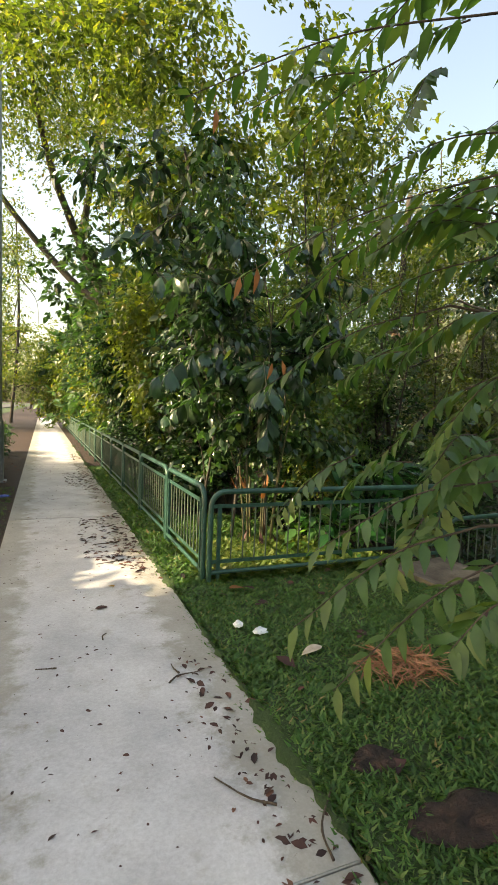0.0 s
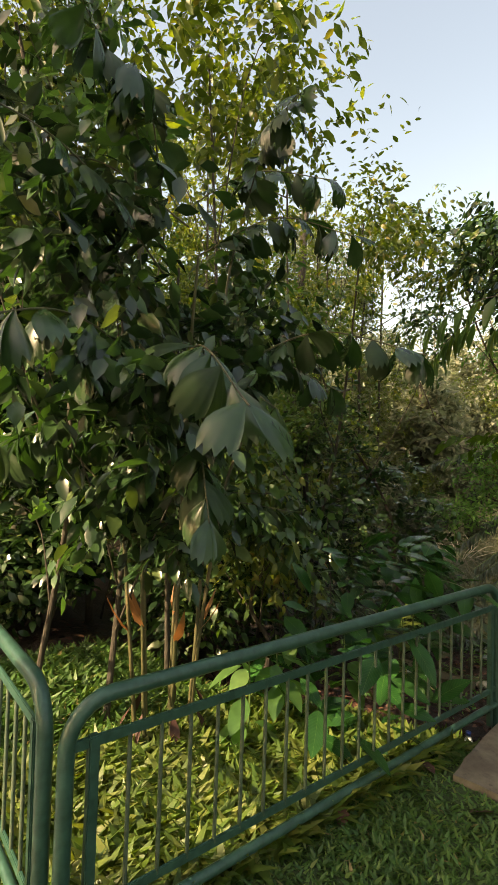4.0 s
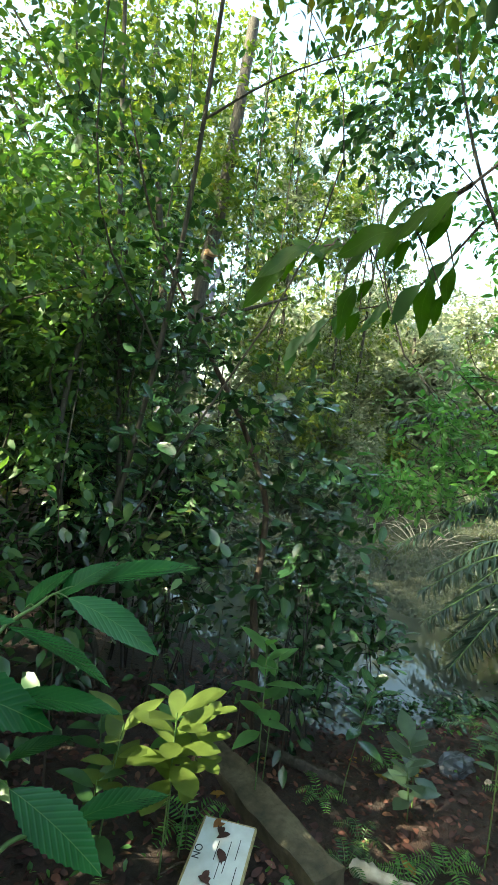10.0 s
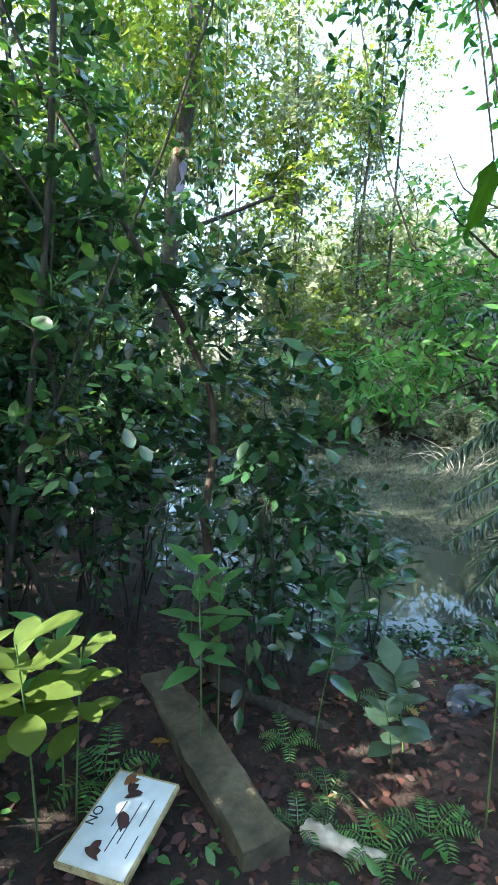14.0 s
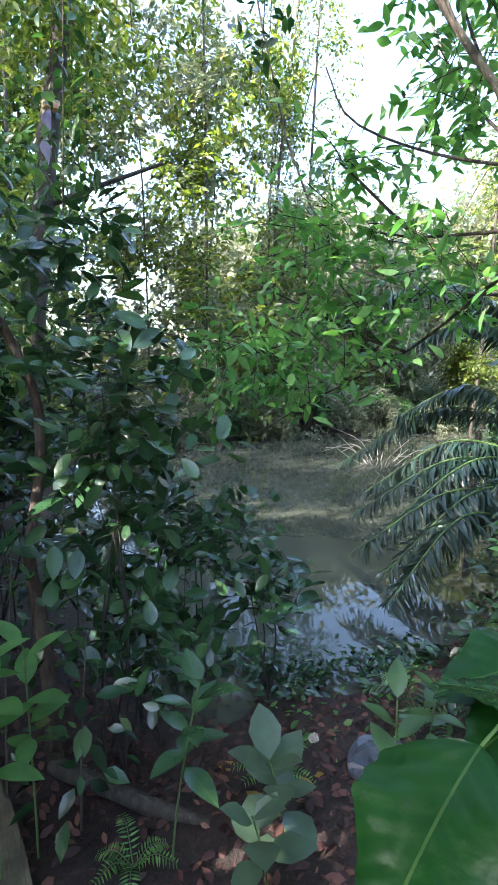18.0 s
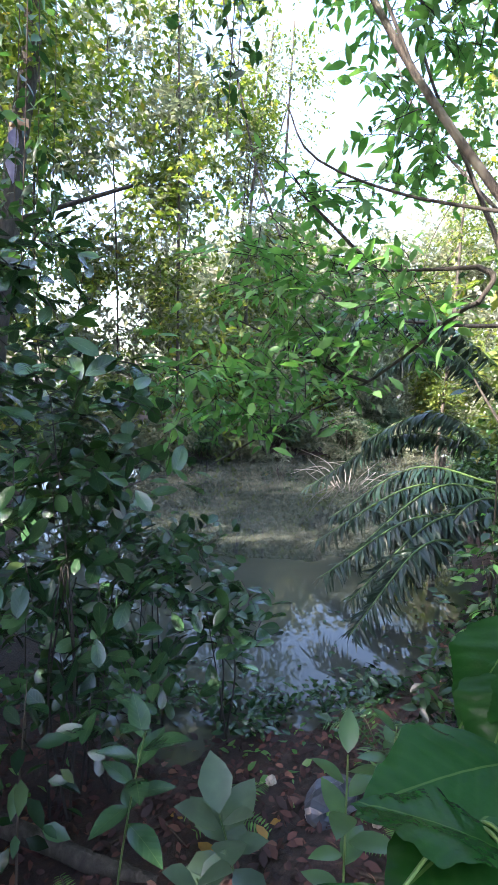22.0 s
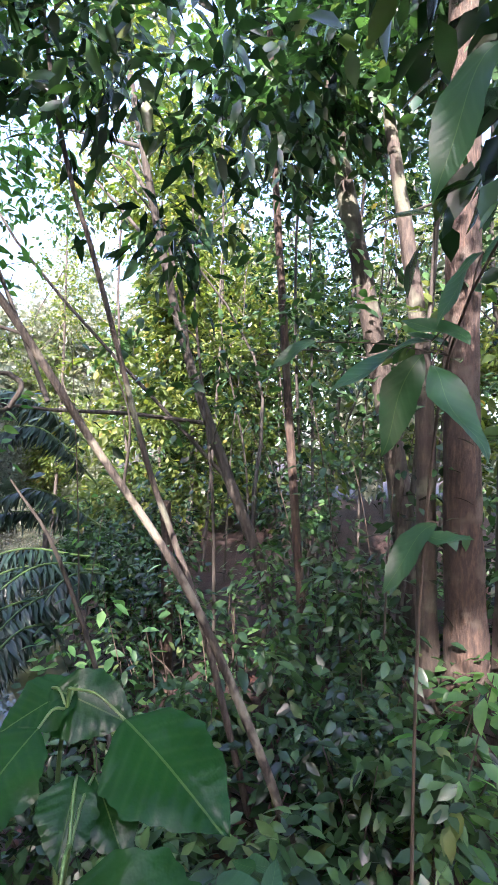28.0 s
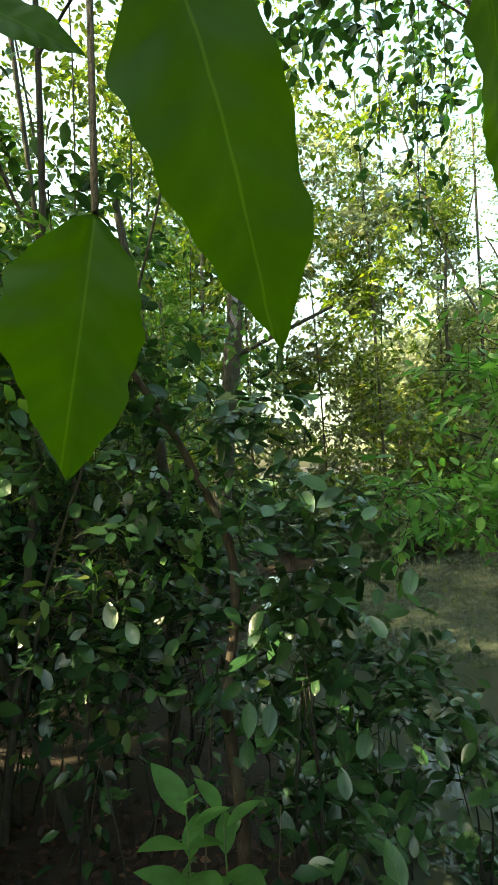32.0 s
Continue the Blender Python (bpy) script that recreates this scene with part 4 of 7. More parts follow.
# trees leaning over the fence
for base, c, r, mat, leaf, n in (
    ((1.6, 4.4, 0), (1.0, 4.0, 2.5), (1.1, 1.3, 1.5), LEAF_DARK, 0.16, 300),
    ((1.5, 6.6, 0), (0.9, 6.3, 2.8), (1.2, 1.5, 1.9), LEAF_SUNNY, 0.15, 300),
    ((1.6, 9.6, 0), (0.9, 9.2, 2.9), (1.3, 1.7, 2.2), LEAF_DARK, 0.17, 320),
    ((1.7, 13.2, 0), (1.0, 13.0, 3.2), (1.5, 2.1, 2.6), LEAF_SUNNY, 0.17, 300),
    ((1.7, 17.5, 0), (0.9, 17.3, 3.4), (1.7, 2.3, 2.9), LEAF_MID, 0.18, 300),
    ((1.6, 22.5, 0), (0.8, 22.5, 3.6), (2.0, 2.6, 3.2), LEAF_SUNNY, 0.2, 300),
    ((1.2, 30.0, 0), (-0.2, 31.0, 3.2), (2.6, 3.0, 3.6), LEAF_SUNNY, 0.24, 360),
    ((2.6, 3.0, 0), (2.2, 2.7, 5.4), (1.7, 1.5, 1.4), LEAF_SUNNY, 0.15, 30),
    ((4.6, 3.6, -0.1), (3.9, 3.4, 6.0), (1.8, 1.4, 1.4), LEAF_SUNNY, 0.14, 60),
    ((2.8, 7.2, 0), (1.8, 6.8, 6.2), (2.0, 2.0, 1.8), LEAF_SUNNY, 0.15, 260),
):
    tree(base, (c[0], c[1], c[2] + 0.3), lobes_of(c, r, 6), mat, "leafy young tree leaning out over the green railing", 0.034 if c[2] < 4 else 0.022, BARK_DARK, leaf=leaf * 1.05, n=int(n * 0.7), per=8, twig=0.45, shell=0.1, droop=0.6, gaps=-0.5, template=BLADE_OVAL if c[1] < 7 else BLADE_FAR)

tree((1.5, 3.6, 0), (0.5, 3.2, 5.4), [((0.2, 2.2, 4.1), (0.7, 0.7, 0.4), 1.0), ((-0.4, 3.2, 4.9), (0.8, 0.8, 0.4), 1.0), ((0.7, 2.8, 5.3), (0.8, 0.7, 0.4), 1.0), ((-0.7, 4.8, 5.4), (0.9, 0.9, 0.5), 1.0), ((-0.2, 1.7, 3.3), (0.5, 0.5, 0.3), 0.7)],
     LEAF_DARK, "tree with long dark drooping leaves over the railing", 0.04, BARK_DARK, 0.1, limbs=6, leaf=0.25, n=12, per=9, twig=0.55, droop=0.7, template=BLADE_LEAFLET, shell=0.0, gaps=-2, twigs=0.006)
# undergrowth that fills the dark space below the trees
for c, r in (((1.9, 2.5, 0.7), (0.8, 0.7, 0.8)), ((3.0, 2.3, 0.9), (0.8, 0.6, 1.1)), ((1.0, 3.6, 0.6), (0.6, 0.9, 0.7)), ((0.9, 5.4, 0.7), (0.7, 1.2, 0.8)), ((0.9, 7.8, 0.8), (0.7, 1.5, 0.9)), ((1.0, 10.8, 0.9), (0.8, 1.7, 1.0)), ((1.1, 15.0, 1.0), (0.9, 2.2, 1.1)), ((1.1, 20.0, 1.0), (1.0, 2.6, 1.2)), ((2.5, 3.6, 1.4), (1.2, 0.9, 1.5))):
    # lighter LEAF_PINNATE beyond x 1.95 puts sky sheen into the leaf colour
    shrub((c[0], c[1], 0.0), lobes_of(c, r, 3), LEAF_DARK if c[0] < 1.95 else LEAF_PINNATE, "dark green undergrowth shrub in the shade behind the railing", leaf=0.13, n=230 if c[0] < 1.5 else 80, per=7, twig=0.25, template=BLADE_HEX, shell=0.1, gaps=-0.4)

# hedge beside the path
for k in range(6):
    y = 4.3 + 1.7 * k
    shrub((-3.1, y, 0), [((-3.15, y, 0.55), (0.85, 1.05, 0.48), 1.0), ((-3.05, y + 0.3, 0.72), (0.8, 0.9, 0.36), 0.8)], LEAF_MID, "trimmed leafy green hedge plant beside the footpath", 5, 0.02, name="hedge", category="hedge", leaf=0.095, n=340, per=7, twig=0.18, shell=0.5, gaps=-1.2)

# roadside trees with wide umbrella crowns
for base, h, r in (((-8.5, 30.0, 0), 6.2, 5.5), ((-7.0, 44.0, 0), 7.0, 6.0), ((-19.0, 38.0, 0), 9.0, 8.0), ((-6.5, 62.0, 0), 7.5, 7.0), ((-20.0, 70.0, 0), 9.0, 9.0), ((-9.0, 90.0, 0), 8.0, 9.0), ((-24.0, 110.0, 0), 10.0, 12.0), ((-4.0, 125.0, 0), 9.0, 11.0), ((6.0, 110.0, 0), 8.0, 10.0), ((-14.0, 140.0, 0), 8.0, 12.0), ((-30.0, 135.0, 0), 9.0, 13.0), ((-2.0, 80.0, 0), 6.0, 6.0)):
    c = (base[0], base[1], h)
    tree(base, (base[0], base[1], h), [(c, (r * 0.8, r * 0.8, 0.9), 0.8), ((base[0] - r * 0.4, base[1], h - 0.7), (r * 0.5, r * 0.5, 0.6), 0.5), ((base[0] + r * 0.4, base[1] - 1, h + 0.8), (r * 0.55, r * 0.5, 0.7), 0.5)],
         LEAF_SUNNY, "spreading roadside rain tree with an open umbrella crown", 0.24, BARK_DARK, 0.4, leaf=0.36, n=230, per=8, twig=0.8, limbs=8, shell=0.1, gaps=-0.3)
# tall airy trees that close the view along the path
for x, y, h, r in ((-4.3, 26.0, 12.5, 1.7), (-3.6, 38.0, 15.0, 2.4), (-5.6, 33.0, 11.0, 2.2)):
    tree((x, y, 0), (x + 0.3, y, h), column(x, y, 2.2, h, r, 14), LEAF_SUNNY, "tall airy tree with pale sunlit leaves beside the footpath", 0.12, BARK_DARK, 0.3, limbs=7, leaf=0.22, n=34, per=8, twig=0.5, shell=0.05, gaps=-0.5)
# unseen trees added on the road side so that their crowns shade the path
for base, h, r, v in (((-9.0, -3.3, 0), 8.0, 4.4, 5.0), ((-9.0, 8.2, 0), 5.4, 4.6, 2.0), ((-8.0, 0.8, 0), 3.7, 2.6, 0.7), ((-8.0, 4.8, 0), 4.3, 2.4, 0.9), ((-8.0, -2.6, 0), 4.4, 2.2, 0.9), ((-9.0, -13.0, 0), 8.5, 4.8, 5.0)):
    c = (base[0], base[1], h)
    tree(base, c, lobes_of(c, (r * 0.6, r, v), 7), LEAF_MID, "unseen tall roadside tree added so its crown shades path and bank", 0.2, BARK_DARK, leaf=0.48, n=130, per=8, twig=0.7, shell=0.1, gaps=-0.9)
# added out of view: lobes placed to block sun from lawn and bank
tree((-9.4, 0.3, 0), (-9.4, 0.5, 10.5), [((-9.4, 1.0, 10.8), (1.3, 1.5, 1.3), 1.6), ((-9.2, 0.2, 10.0), (1.2, 1.3, 1.0), 1.2), ((-9.6, 1.6, 11.4), (1.2, 1.2, 0.9), 1.2), ((-9.4, -0.6, 11.2), (1.3, 1.4, 1.3), 1.2), ((-9.3, -0.5, 7.2), (1.0, 0.9, 1.1), 1.2), ((-9.3, 0.25, 6.9), (0.9, 0.6, 1.1), 1.2), ((-9.3, 0.95, 7.3), (0.9, 0.4, 0.9), 0.8), ((-9.3, -1.2, 8.6), (1.2, 1.2, 1.1), 1.2), ((-9.4, 3.2, 10.1), (1.1, 1.2, 0.9), 0.35), ((-9.4, 4.9, 10.0), (1.1, 1.2, 0.8), 0.3), ((-9.4, 6.6, 9.9), (1.1, 1.2, 0.8), 0.3)],
     LEAF_MID, "unseen tall roadside tree added so its crown shades path and bank", 0.2, BARK_DARK, 0.1, leaf=0.36, n=210, per=8, twig=0.5, shell=0.1, gaps=-2)
# great tree arching over the path
arch = thing("great_tree", (1.4, 15.5, 0), "old tree with dark limbs leaning out over the footpath", "tree")
part("trunk", tube_mesh("trunk", [(0, 0, -0.2), (0.1, 0, 2.5), (-0.4, 0, 5.0), (-1.6, -0.6, 7.2)], [0.42, 0.33, 0.27, 0.2], BARK_DARK, 12, 24, 0.03), arch)
for pts, r in (([(-0.4, 0, 5.0), (-2.0, 0.4, 6.3), (-4.2, 0.5, 8.8), (-6.0, 0, 11.5), (-7.0, -1.0, 14.5)], 0.17), ([(-1.6, -0.6, 7.2), (-2.6, -2.2, 9.0), (-3.2, -5.0, 10.5), (-3.6, -8.0, 13.0)], 0.15), ([(0, 0, 4.0), (0.8, -2.0, 6.5), (0.6, -5.0, 8.0)], 0.14), ([(-1.6, -0.6, 7.2), (-1.2, -1.5, 10.0), (-1.0, -3.0, 12.5), (-1.4, -5.0, 15.0)], 0.13)):
    part("limb", tube_mesh("limb", pts, [r, r * 0.7, r * 0.35, r * 0.08], BARK_DARK, 9, 26, 0.03), arch)
foliage("crown", [((-3.4, 15.0, 11.0), (3.2, 3.0, 1.4), 1.0), ((-1.8, 10.5, 10.5), (2.6, 2.6, 1.3), 1.0), ((0.5, 10.8, 8.8), (2.6, 2.4, 1.6), 1.0), ((0.4, 13.5, 11.0), (3, 3, 1.6), 1.0), ((-0.2, 6.5, 8.4), (2.4, 2.4, 1.2), 1.0), ((1.0, 3.5, 7.6), (2.0, 2.0, 1.0), 0.7), ((-4.6, 14.5, 8.6), (2.4, 2.4, 0.5), 0.8), ((-4.4, 19.0, 7.4), (2.6, 2.6, 0.5), 0.8), ((-5.4, 12.0, 11.5), (2.6, 2.6, 0.6), 0.8), ((-2.6, 8.0, 11.5), (2.4, 2.4, 0.8), 0.8), ((-1.4, 5.0, 7.4), (1.6, 1.5, 0.6), 0.3), ((-0.2, 2.8, 6.4), (1.4, 1.3, 0.6), 0.35), ((-2.4, 8.5, 8.2), (1.8, 1.8, 0.8), 0.4)], LEAF_SUNNY, arch, leaf=0.14, n=560, per=8, twig=0.5, shell=0.1, gaps=-0.2)

# shrubs on the shady bank, nearer the eye
# the LEAF_PINNATE shrubs are lighter to stand in for sky light on leaves
for c, r, mat in (((3.1, 2.9, 0.3), (0.7, 0.6, 0.8), LEAF_PINNATE), ((4.1, 3.5, 0.5), (0.6, 0.5, 0.9), LEAF_DARK), ((5.3, 3.8, 0.5), (0.5, 0.5, 1.0), LEAF_DARK), ((4.0, 4.4, 1.3), (0.9, 0.7, 1.1), LEAF_MID), ((5.2, 5.0, 1.0), (0.8, 0.7, 1.2), LEAF_MID), ((2.4, 2.4, 0.9), (0.7, 0.5, 1.0), LEAF_PINNATE), ((3.2, 3.8, 1.8), (0.8, 0.6, 0.8), LEAF_PINNATE), ((4.7, 3.7, 2.1), (0.7, 0.5, 0.7), LEAF_MID)):
    z = float(ground_height(c[0], c[1]))
    shrub((c[0], c[1], z), lobes_of(c, r, 4), mat, "dense dark green shrub on the muddy bank", 5, 0.009, STEM_DARK, leaf=0.1, n=74, per=7, twig=0.3, droop=0.1, twigs=0.003, template=BLADE_OVAL, shell=0.05, gaps=-0.5)

# low far row that closes the road's end
for k in range(9):
    x = -44.0 + 6.5 * k
    shrub((x, 128.0 + (k % 3) * 4, 0), lobes_of((x, 128.0 + (k % 3) * 4, 5.0), (4.5, 3.0, 4.6), 5), LEAF_HAZED, "hazy green thicket at the far end of the road", 2, 0.05, leaf=0.6, n=120, per=7, twig=0.9)

# far bank
sheet("meadow", 9.0, 70.0, 11.3, 62.0, 1.6, TURF, "rough green grass beyond the pond", 0.02)
for k in range(15):
    x = 9.6 + k * 0.95
    y = 10.7 - 0.08 * k + 0.5 * math.sin(k * 2.1) + (0.0 if k < 8 else -0.9)
    z = float(ground_height(x, y))
    shrub((x, y, z), lobes_of((x, y, z + 0.7), (0.9, 0.8, 0.8 + 0.4 * math.sin(k * 1.7)), 3), LEAF_HAZED if k % 3 else LEAF_MID, "sunlit bush on the pond's far bank", 3, 0.015, leaf=0.15, n=120, per=7, twig=0.3)
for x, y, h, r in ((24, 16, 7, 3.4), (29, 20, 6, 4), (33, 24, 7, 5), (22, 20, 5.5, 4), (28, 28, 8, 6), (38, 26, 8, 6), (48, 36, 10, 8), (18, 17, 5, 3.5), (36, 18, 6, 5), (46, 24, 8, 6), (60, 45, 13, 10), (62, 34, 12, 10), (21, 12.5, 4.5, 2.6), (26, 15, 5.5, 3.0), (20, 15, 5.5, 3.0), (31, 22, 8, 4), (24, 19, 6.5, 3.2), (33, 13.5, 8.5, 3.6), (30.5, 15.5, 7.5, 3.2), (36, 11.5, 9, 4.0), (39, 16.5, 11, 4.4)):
    tree((x, y, -0.05), (x, y, h * 1.2), lobes_of((x, y, h * 0.75), (r * 0.85, r * 0.85, h * 0.75), 6), LEAF_HAZED, "hazy pale sunlit tree far across the pond", 0.15, BARK_GREY, leaf=0.42, n=150, per=7, twig=0.9, limbs=3, shell=0.2)

# low growth on the pond's right-hand shore
for k, (x, y) in enumerate(((12.4, 3.0), (13.4, 3.4), (14.5, 3.9), (15.6, 4.3), (16.8, 4.8), (18.0, 5.4), (19.2, 6.0), (13.0, 2.2), (14.8, 3.0), (16.2, 3.8), (11.4, 2.3), (17.6, 4.6))):
    z = gz0(x, y)
    shrub((x, y, z), lobes_of((x, y, z + 0.55), (0.75, 0.6, 0.6 + 0.2 * math.sin(k * 2.3)), 3), (LEAF_MID, LEAF_DARK, LEAF_MID)[k % 3], "low leafy bush along the pond's shore", 3, 0.012, STEM_DARK, leaf=0.12, n=90, per=7, twig=0.3, shell=0.1)
# undergrowth on the near bank
for c, r, mat in (((8.2, 0.9, -0.2), (0.5, 0.4, 0.5), LEAF_MID), ((9.2, 1.2, 0.0), (0.6, 0.5, 0.7), LEAF_DARK), ((7.9, -0.6, 0.1), (0.5, 0.4, 0.6), LEAF_MID), ((9.4, -0.4, 0.4), (0.8, 0.6, 0.9), LEAF_MID), ((8.6, -1.8, 0.4), (0.7, 0.6, 0.8), LEAF_DARK), ((10.6, 1.6, 0.4), (0.8, 0.6, 0.9), LEAF_DARK), ((6.5, 0.5, -0.35), (0.35, 0.3, 0.3), LEAF_MID), ((7.1, 1.2, -0.5), (0.45, 0.35, 0.3), LEAF_DARK), ((7.9, 1.35, -0.55), (0.5, 0.3, 0.35), LEAF_DARK), ((6.6, -0.7, -0.1), (0.4, 0.4, 0.4), LEAF_MID), ((5.6, -0.3, -0.2), (0.35, 0.3, 0.35), LEAF_MID), ((6.2, -0.05, -0.3), (0.35, 0.3, 0.35), LEAF_MID), ((6.9, -0.25, -0.25), (0.4, 0.35, 0.4), LEAF_DARK), ((7.4, 0.5, -0.3), (0.4, 0.35, 0.4), LEAF_MID), ((6.3, 0.45, -0.45), (0.3, 0.25, 0.25), LEAF_DARK), ((8.0, 0.1, 0.0), (0.45, 0.4, 0.6), LEAF_MID)):
    z = float(ground_height(c[0], c[1]))
    shrub((c[0], c[1], z), lobes_of(c, r, 3), mat, "leafy undergrowth bush on the pond's bank", 4, 0.01, leaf=0.09, n=46, per=6, twig=0.3, template=BLADE_OVAL, shell=0.0, gaps=-0.4)

# canopy that closes over the pond and over the end of the railing
tree((9.4, -0.1, gz0(9.4, -0.1)), (9.0, 1.6, 5.2), [((8.3, 3.0, 5.3), (0.9, 0.9, 0.5), 1.0), ((9.6, 4.0, 6.3), (1.1, 1.0, 0.6), 1.0), ((8.2, 4.2, 6.3), (1.0, 1.0, 0.6), 1.0), ((10.2, 2.6, 5.8), (1.0, 1.0, 0.7), 1.0), ((10.6, 3.0, 4.4), (0.9, 0.8, 0.6), 1.0), ((9.2, 2.0, 4.6), (0.8, 0.8, 0.6), 1.0), ((11.5, 4.0, 7.2), (1.2, 1.2, 0.8), 1.0)],
     LEAF_MID, "tall tree whose thin crown closes over the pond", 0.06, BARK_DARK, 0.15, limbs=7, leaf=0.1, n=55, per=7, twig=0.4, droop=0.6, template=BLADE_HEX, shell=0.0, gaps=-0.5)
tree((5.6, -1.25, gz0(5.6, -1.25)), (5.2, -0.5, 3.1), [((4.75, -0.25, 2.75), (0.4, 0.35, 0.35), 1.0), ((4.45, 0.2, 3.0), (0.45, 0.4, 0.4), 1.0), ((5.2, 0.1, 3.2), (0.5, 0.45, 0.4), 1.0), ((5.35, -0.45, 2.6), (0.4, 0.35, 0.4), 1.0), ((4.2, -0.3, 3.3), (0.5, 0.4, 0.4), 1.0), ((4.6, 0.6, 3.4), (0.5, 0.4, 0.4), 1.0), ((5.5, -0.7, 2.0), (0.4, 0.35, 0.45), 1.0), ((5.0, -0.9, 3.6), (0.7, 0.6, 0.5), 1.0), ((5.1, 1.0, 4.4), (0.5, 0.4, 0.4), 1.0), ((5.3, 0.6, 4.4), (0.5, 0.4, 0.45), 1.0), ((5.4, 0.25, 4.4), (0.5, 0.4, 0.45), 1.0), ((4.7, 0.5, 3.8), (0.45, 0.4, 0.4), 1.0), ((4.4, 0.9, 3.8), (0.4, 0.4, 0.35), 1.0), ((5.6, 0.5, 4.0), (0.5, 0.4, 0.4), 1.0), ((5.95, 0.2, 3.5), (0.4, 0.4, 0.4), 1.0)],
     LEAF_DARK, "tree with drooping oval leaves hanging over the railing's end", 0.022, BARK_DARK, 0.1, limbs=5, leaf=0.115, n=58, per=7, twig=0.32, droop=0.8, template=BLADE_OVAL, shell=0.0, gaps=-0.7)

tree((4.1, 3.3, gz0(4.1, 3.3)), (4.3, 2.4, 4.5), [((4.6, 2.0, 4.2), (0.6, 0.55, 0.4), 1.0), ((3.7, 1.7, 4.0), (0.6, 0.5, 0.4), 1.0), ((5.3, 1.7, 4.0), (0.6, 0.5, 0.4), 1.0), ((4.2, 2.7, 5.0), (0.8, 0.7, 0.5), 1.0), ((5.2, 2.6, 4.8), (0.7, 0.6, 0.5), 1.0)],
     LEAF_SUNNY, "slender tree whose light crown spreads above the bank", 0.022, BARK_DARK, 0.1, limbs=3, leaf=0.1, n=56, per=7, twig=0.32, droop=0.6, template=BLADE_HEX, shell=0.0, gaps=-0.7)
for x, y, h in ((16.6, 11.6, 12.0), (15.4, 11.3, 11.0), (20.5, 7.6, 9.5)):
    tree((x, y, gz0(x, y)), (x + 0.3, y, h), column(x, y, 1.0, h, 1.3, 12), LEAF_HAZED if x < 16 else LEAF_SUNNY, "tall pale tree beside the gap over the pond", 0.06, BARK_DARK, 0.2, limbs=5, leaf=0.15, n=60, per=7, twig=0.4, shell=0.05, gaps=-0.5)
# thicket that closes the far bank below the open sky
for k, (x, y) in enumerate(((14.6, 11.1), (15.9, 10.5), (17.3, 10.4), (18.7, 11.3), (20.2, 12.4), (21.8, 13.6), (23.4, 14.0), (16.6, 12.2), (18.2, 13.2), (20.0, 14.4), (15.2, 12.6), (24.8, 12.6), (24.4, 9.7), (25.4, 10.6), (26.0, 8.8), (23.6, 7.5), (21.6, 6.6), (27.0, 11.8))):
    z, h = gz0(x, y), 1.2 + 0.5 * math.sin(k * 2.3) + (0.9 if k > 6 else 0.0)
    shrub((x, y, z), lobes_of((x, y, z + h * 0.8), (1.1, 0.9, h), 4), LEAF_HAZED if k % 3 else LEAF_SUNNY, "hazy pale green thicket on the pond's far bank", 3, 0.02, leaf=0.2, n=120, per=7, twig=0.4, shell=0.1)


def sapling_plant(x, y, h, mat, leaf, count, label):
    """A thin stem with a few side twigs and loose leaves all the way up."""
    g = gz0(x, y)
    ob = thing("understorey_sapling", (x, y, g), label, "sapling", "saplings on the wooded bank")
    lean = rng.normal(size=2) * 0.16 * h
    line = smooth_line([(0, 0, -0.04), (lean[0] * 0.3, lean[1] * 0.3, h * 0.5), (lean[0], lean[1], h)], 16)
    part("stem", tube_mesh("stem", line, [0.004 + 0.002 * h, 0.002], TWIG, 5), ob)
    i = rng.integers(4, 16, count)
    a = rng.uniform(0, 6.28, count)
    q = line[i] + np.stack([np.cos(a), np.sin(a), np.zeros(count)], -1) * rng.uniform(0.02, 0.22, count)[:, None] * (0.5 + 0.4 * h) + [0, 0, 0.02]
    d = np.stack([np.cos(a), np.sin(a), rng.uniform(-0.9, 0.25, count)], -1)
    part("leaves", leaf_mesh("leaves", BLADE_OVAL, q, d, np.array([0, 0, 1.0]) + rng.normal(size=(count, 3)) * 0.4, leaf * rng.uniform(0.6, 1.25, count), mat), ob)


SAPLING_MATS = (LEAF_MID, LEAF_DARK, LEAF_MID, LEAF_DARK, LEAF_FRESH)
for k in range(170):
    x, y = rng.uniform(5.6, 10.5), rng.uniform(-2.4, 2.2)
    if float(pond_distance(x, y)) < 0.35 or math.hypot(x - 4.5, y) < (2.1 if k % 7 == 0 else 1.45) or (x < 6.6 and y > 0.3) or (k % 7 == 0 and x < 7.0):
        continue
    sapling_plant(x, y, (rng.uniform(0.25, 0.6) if math.hypot(x - 4.5, y) < 2.1 else rng.uniform(0.35, 1.3)) if k % 7 else rng.uniform(1.8, 3.4), SAPLING_MATS[k % 5], rng.uniform(0.08, 0.13), int(rng.uniform(30, 64)), "thin leafy sapling in the undergrowth of the bank")
for k in range(26):
    x, y = rng.uniform(2.6, 5.6), rng.uniform(1.9, 4.2)
    if float(pond_distance(x, y)) < 0.3:
        continue
    sapling_plant(x, y, rng.uniform(0.5, 1.8), (LEAF_DARK, LEAF_MID, LEAF_DARK)[k % 3], rng.uniform(0.07, 0.11), int(rng.uniform(30, 60)), "thin dark sapling in the shade of the bank")
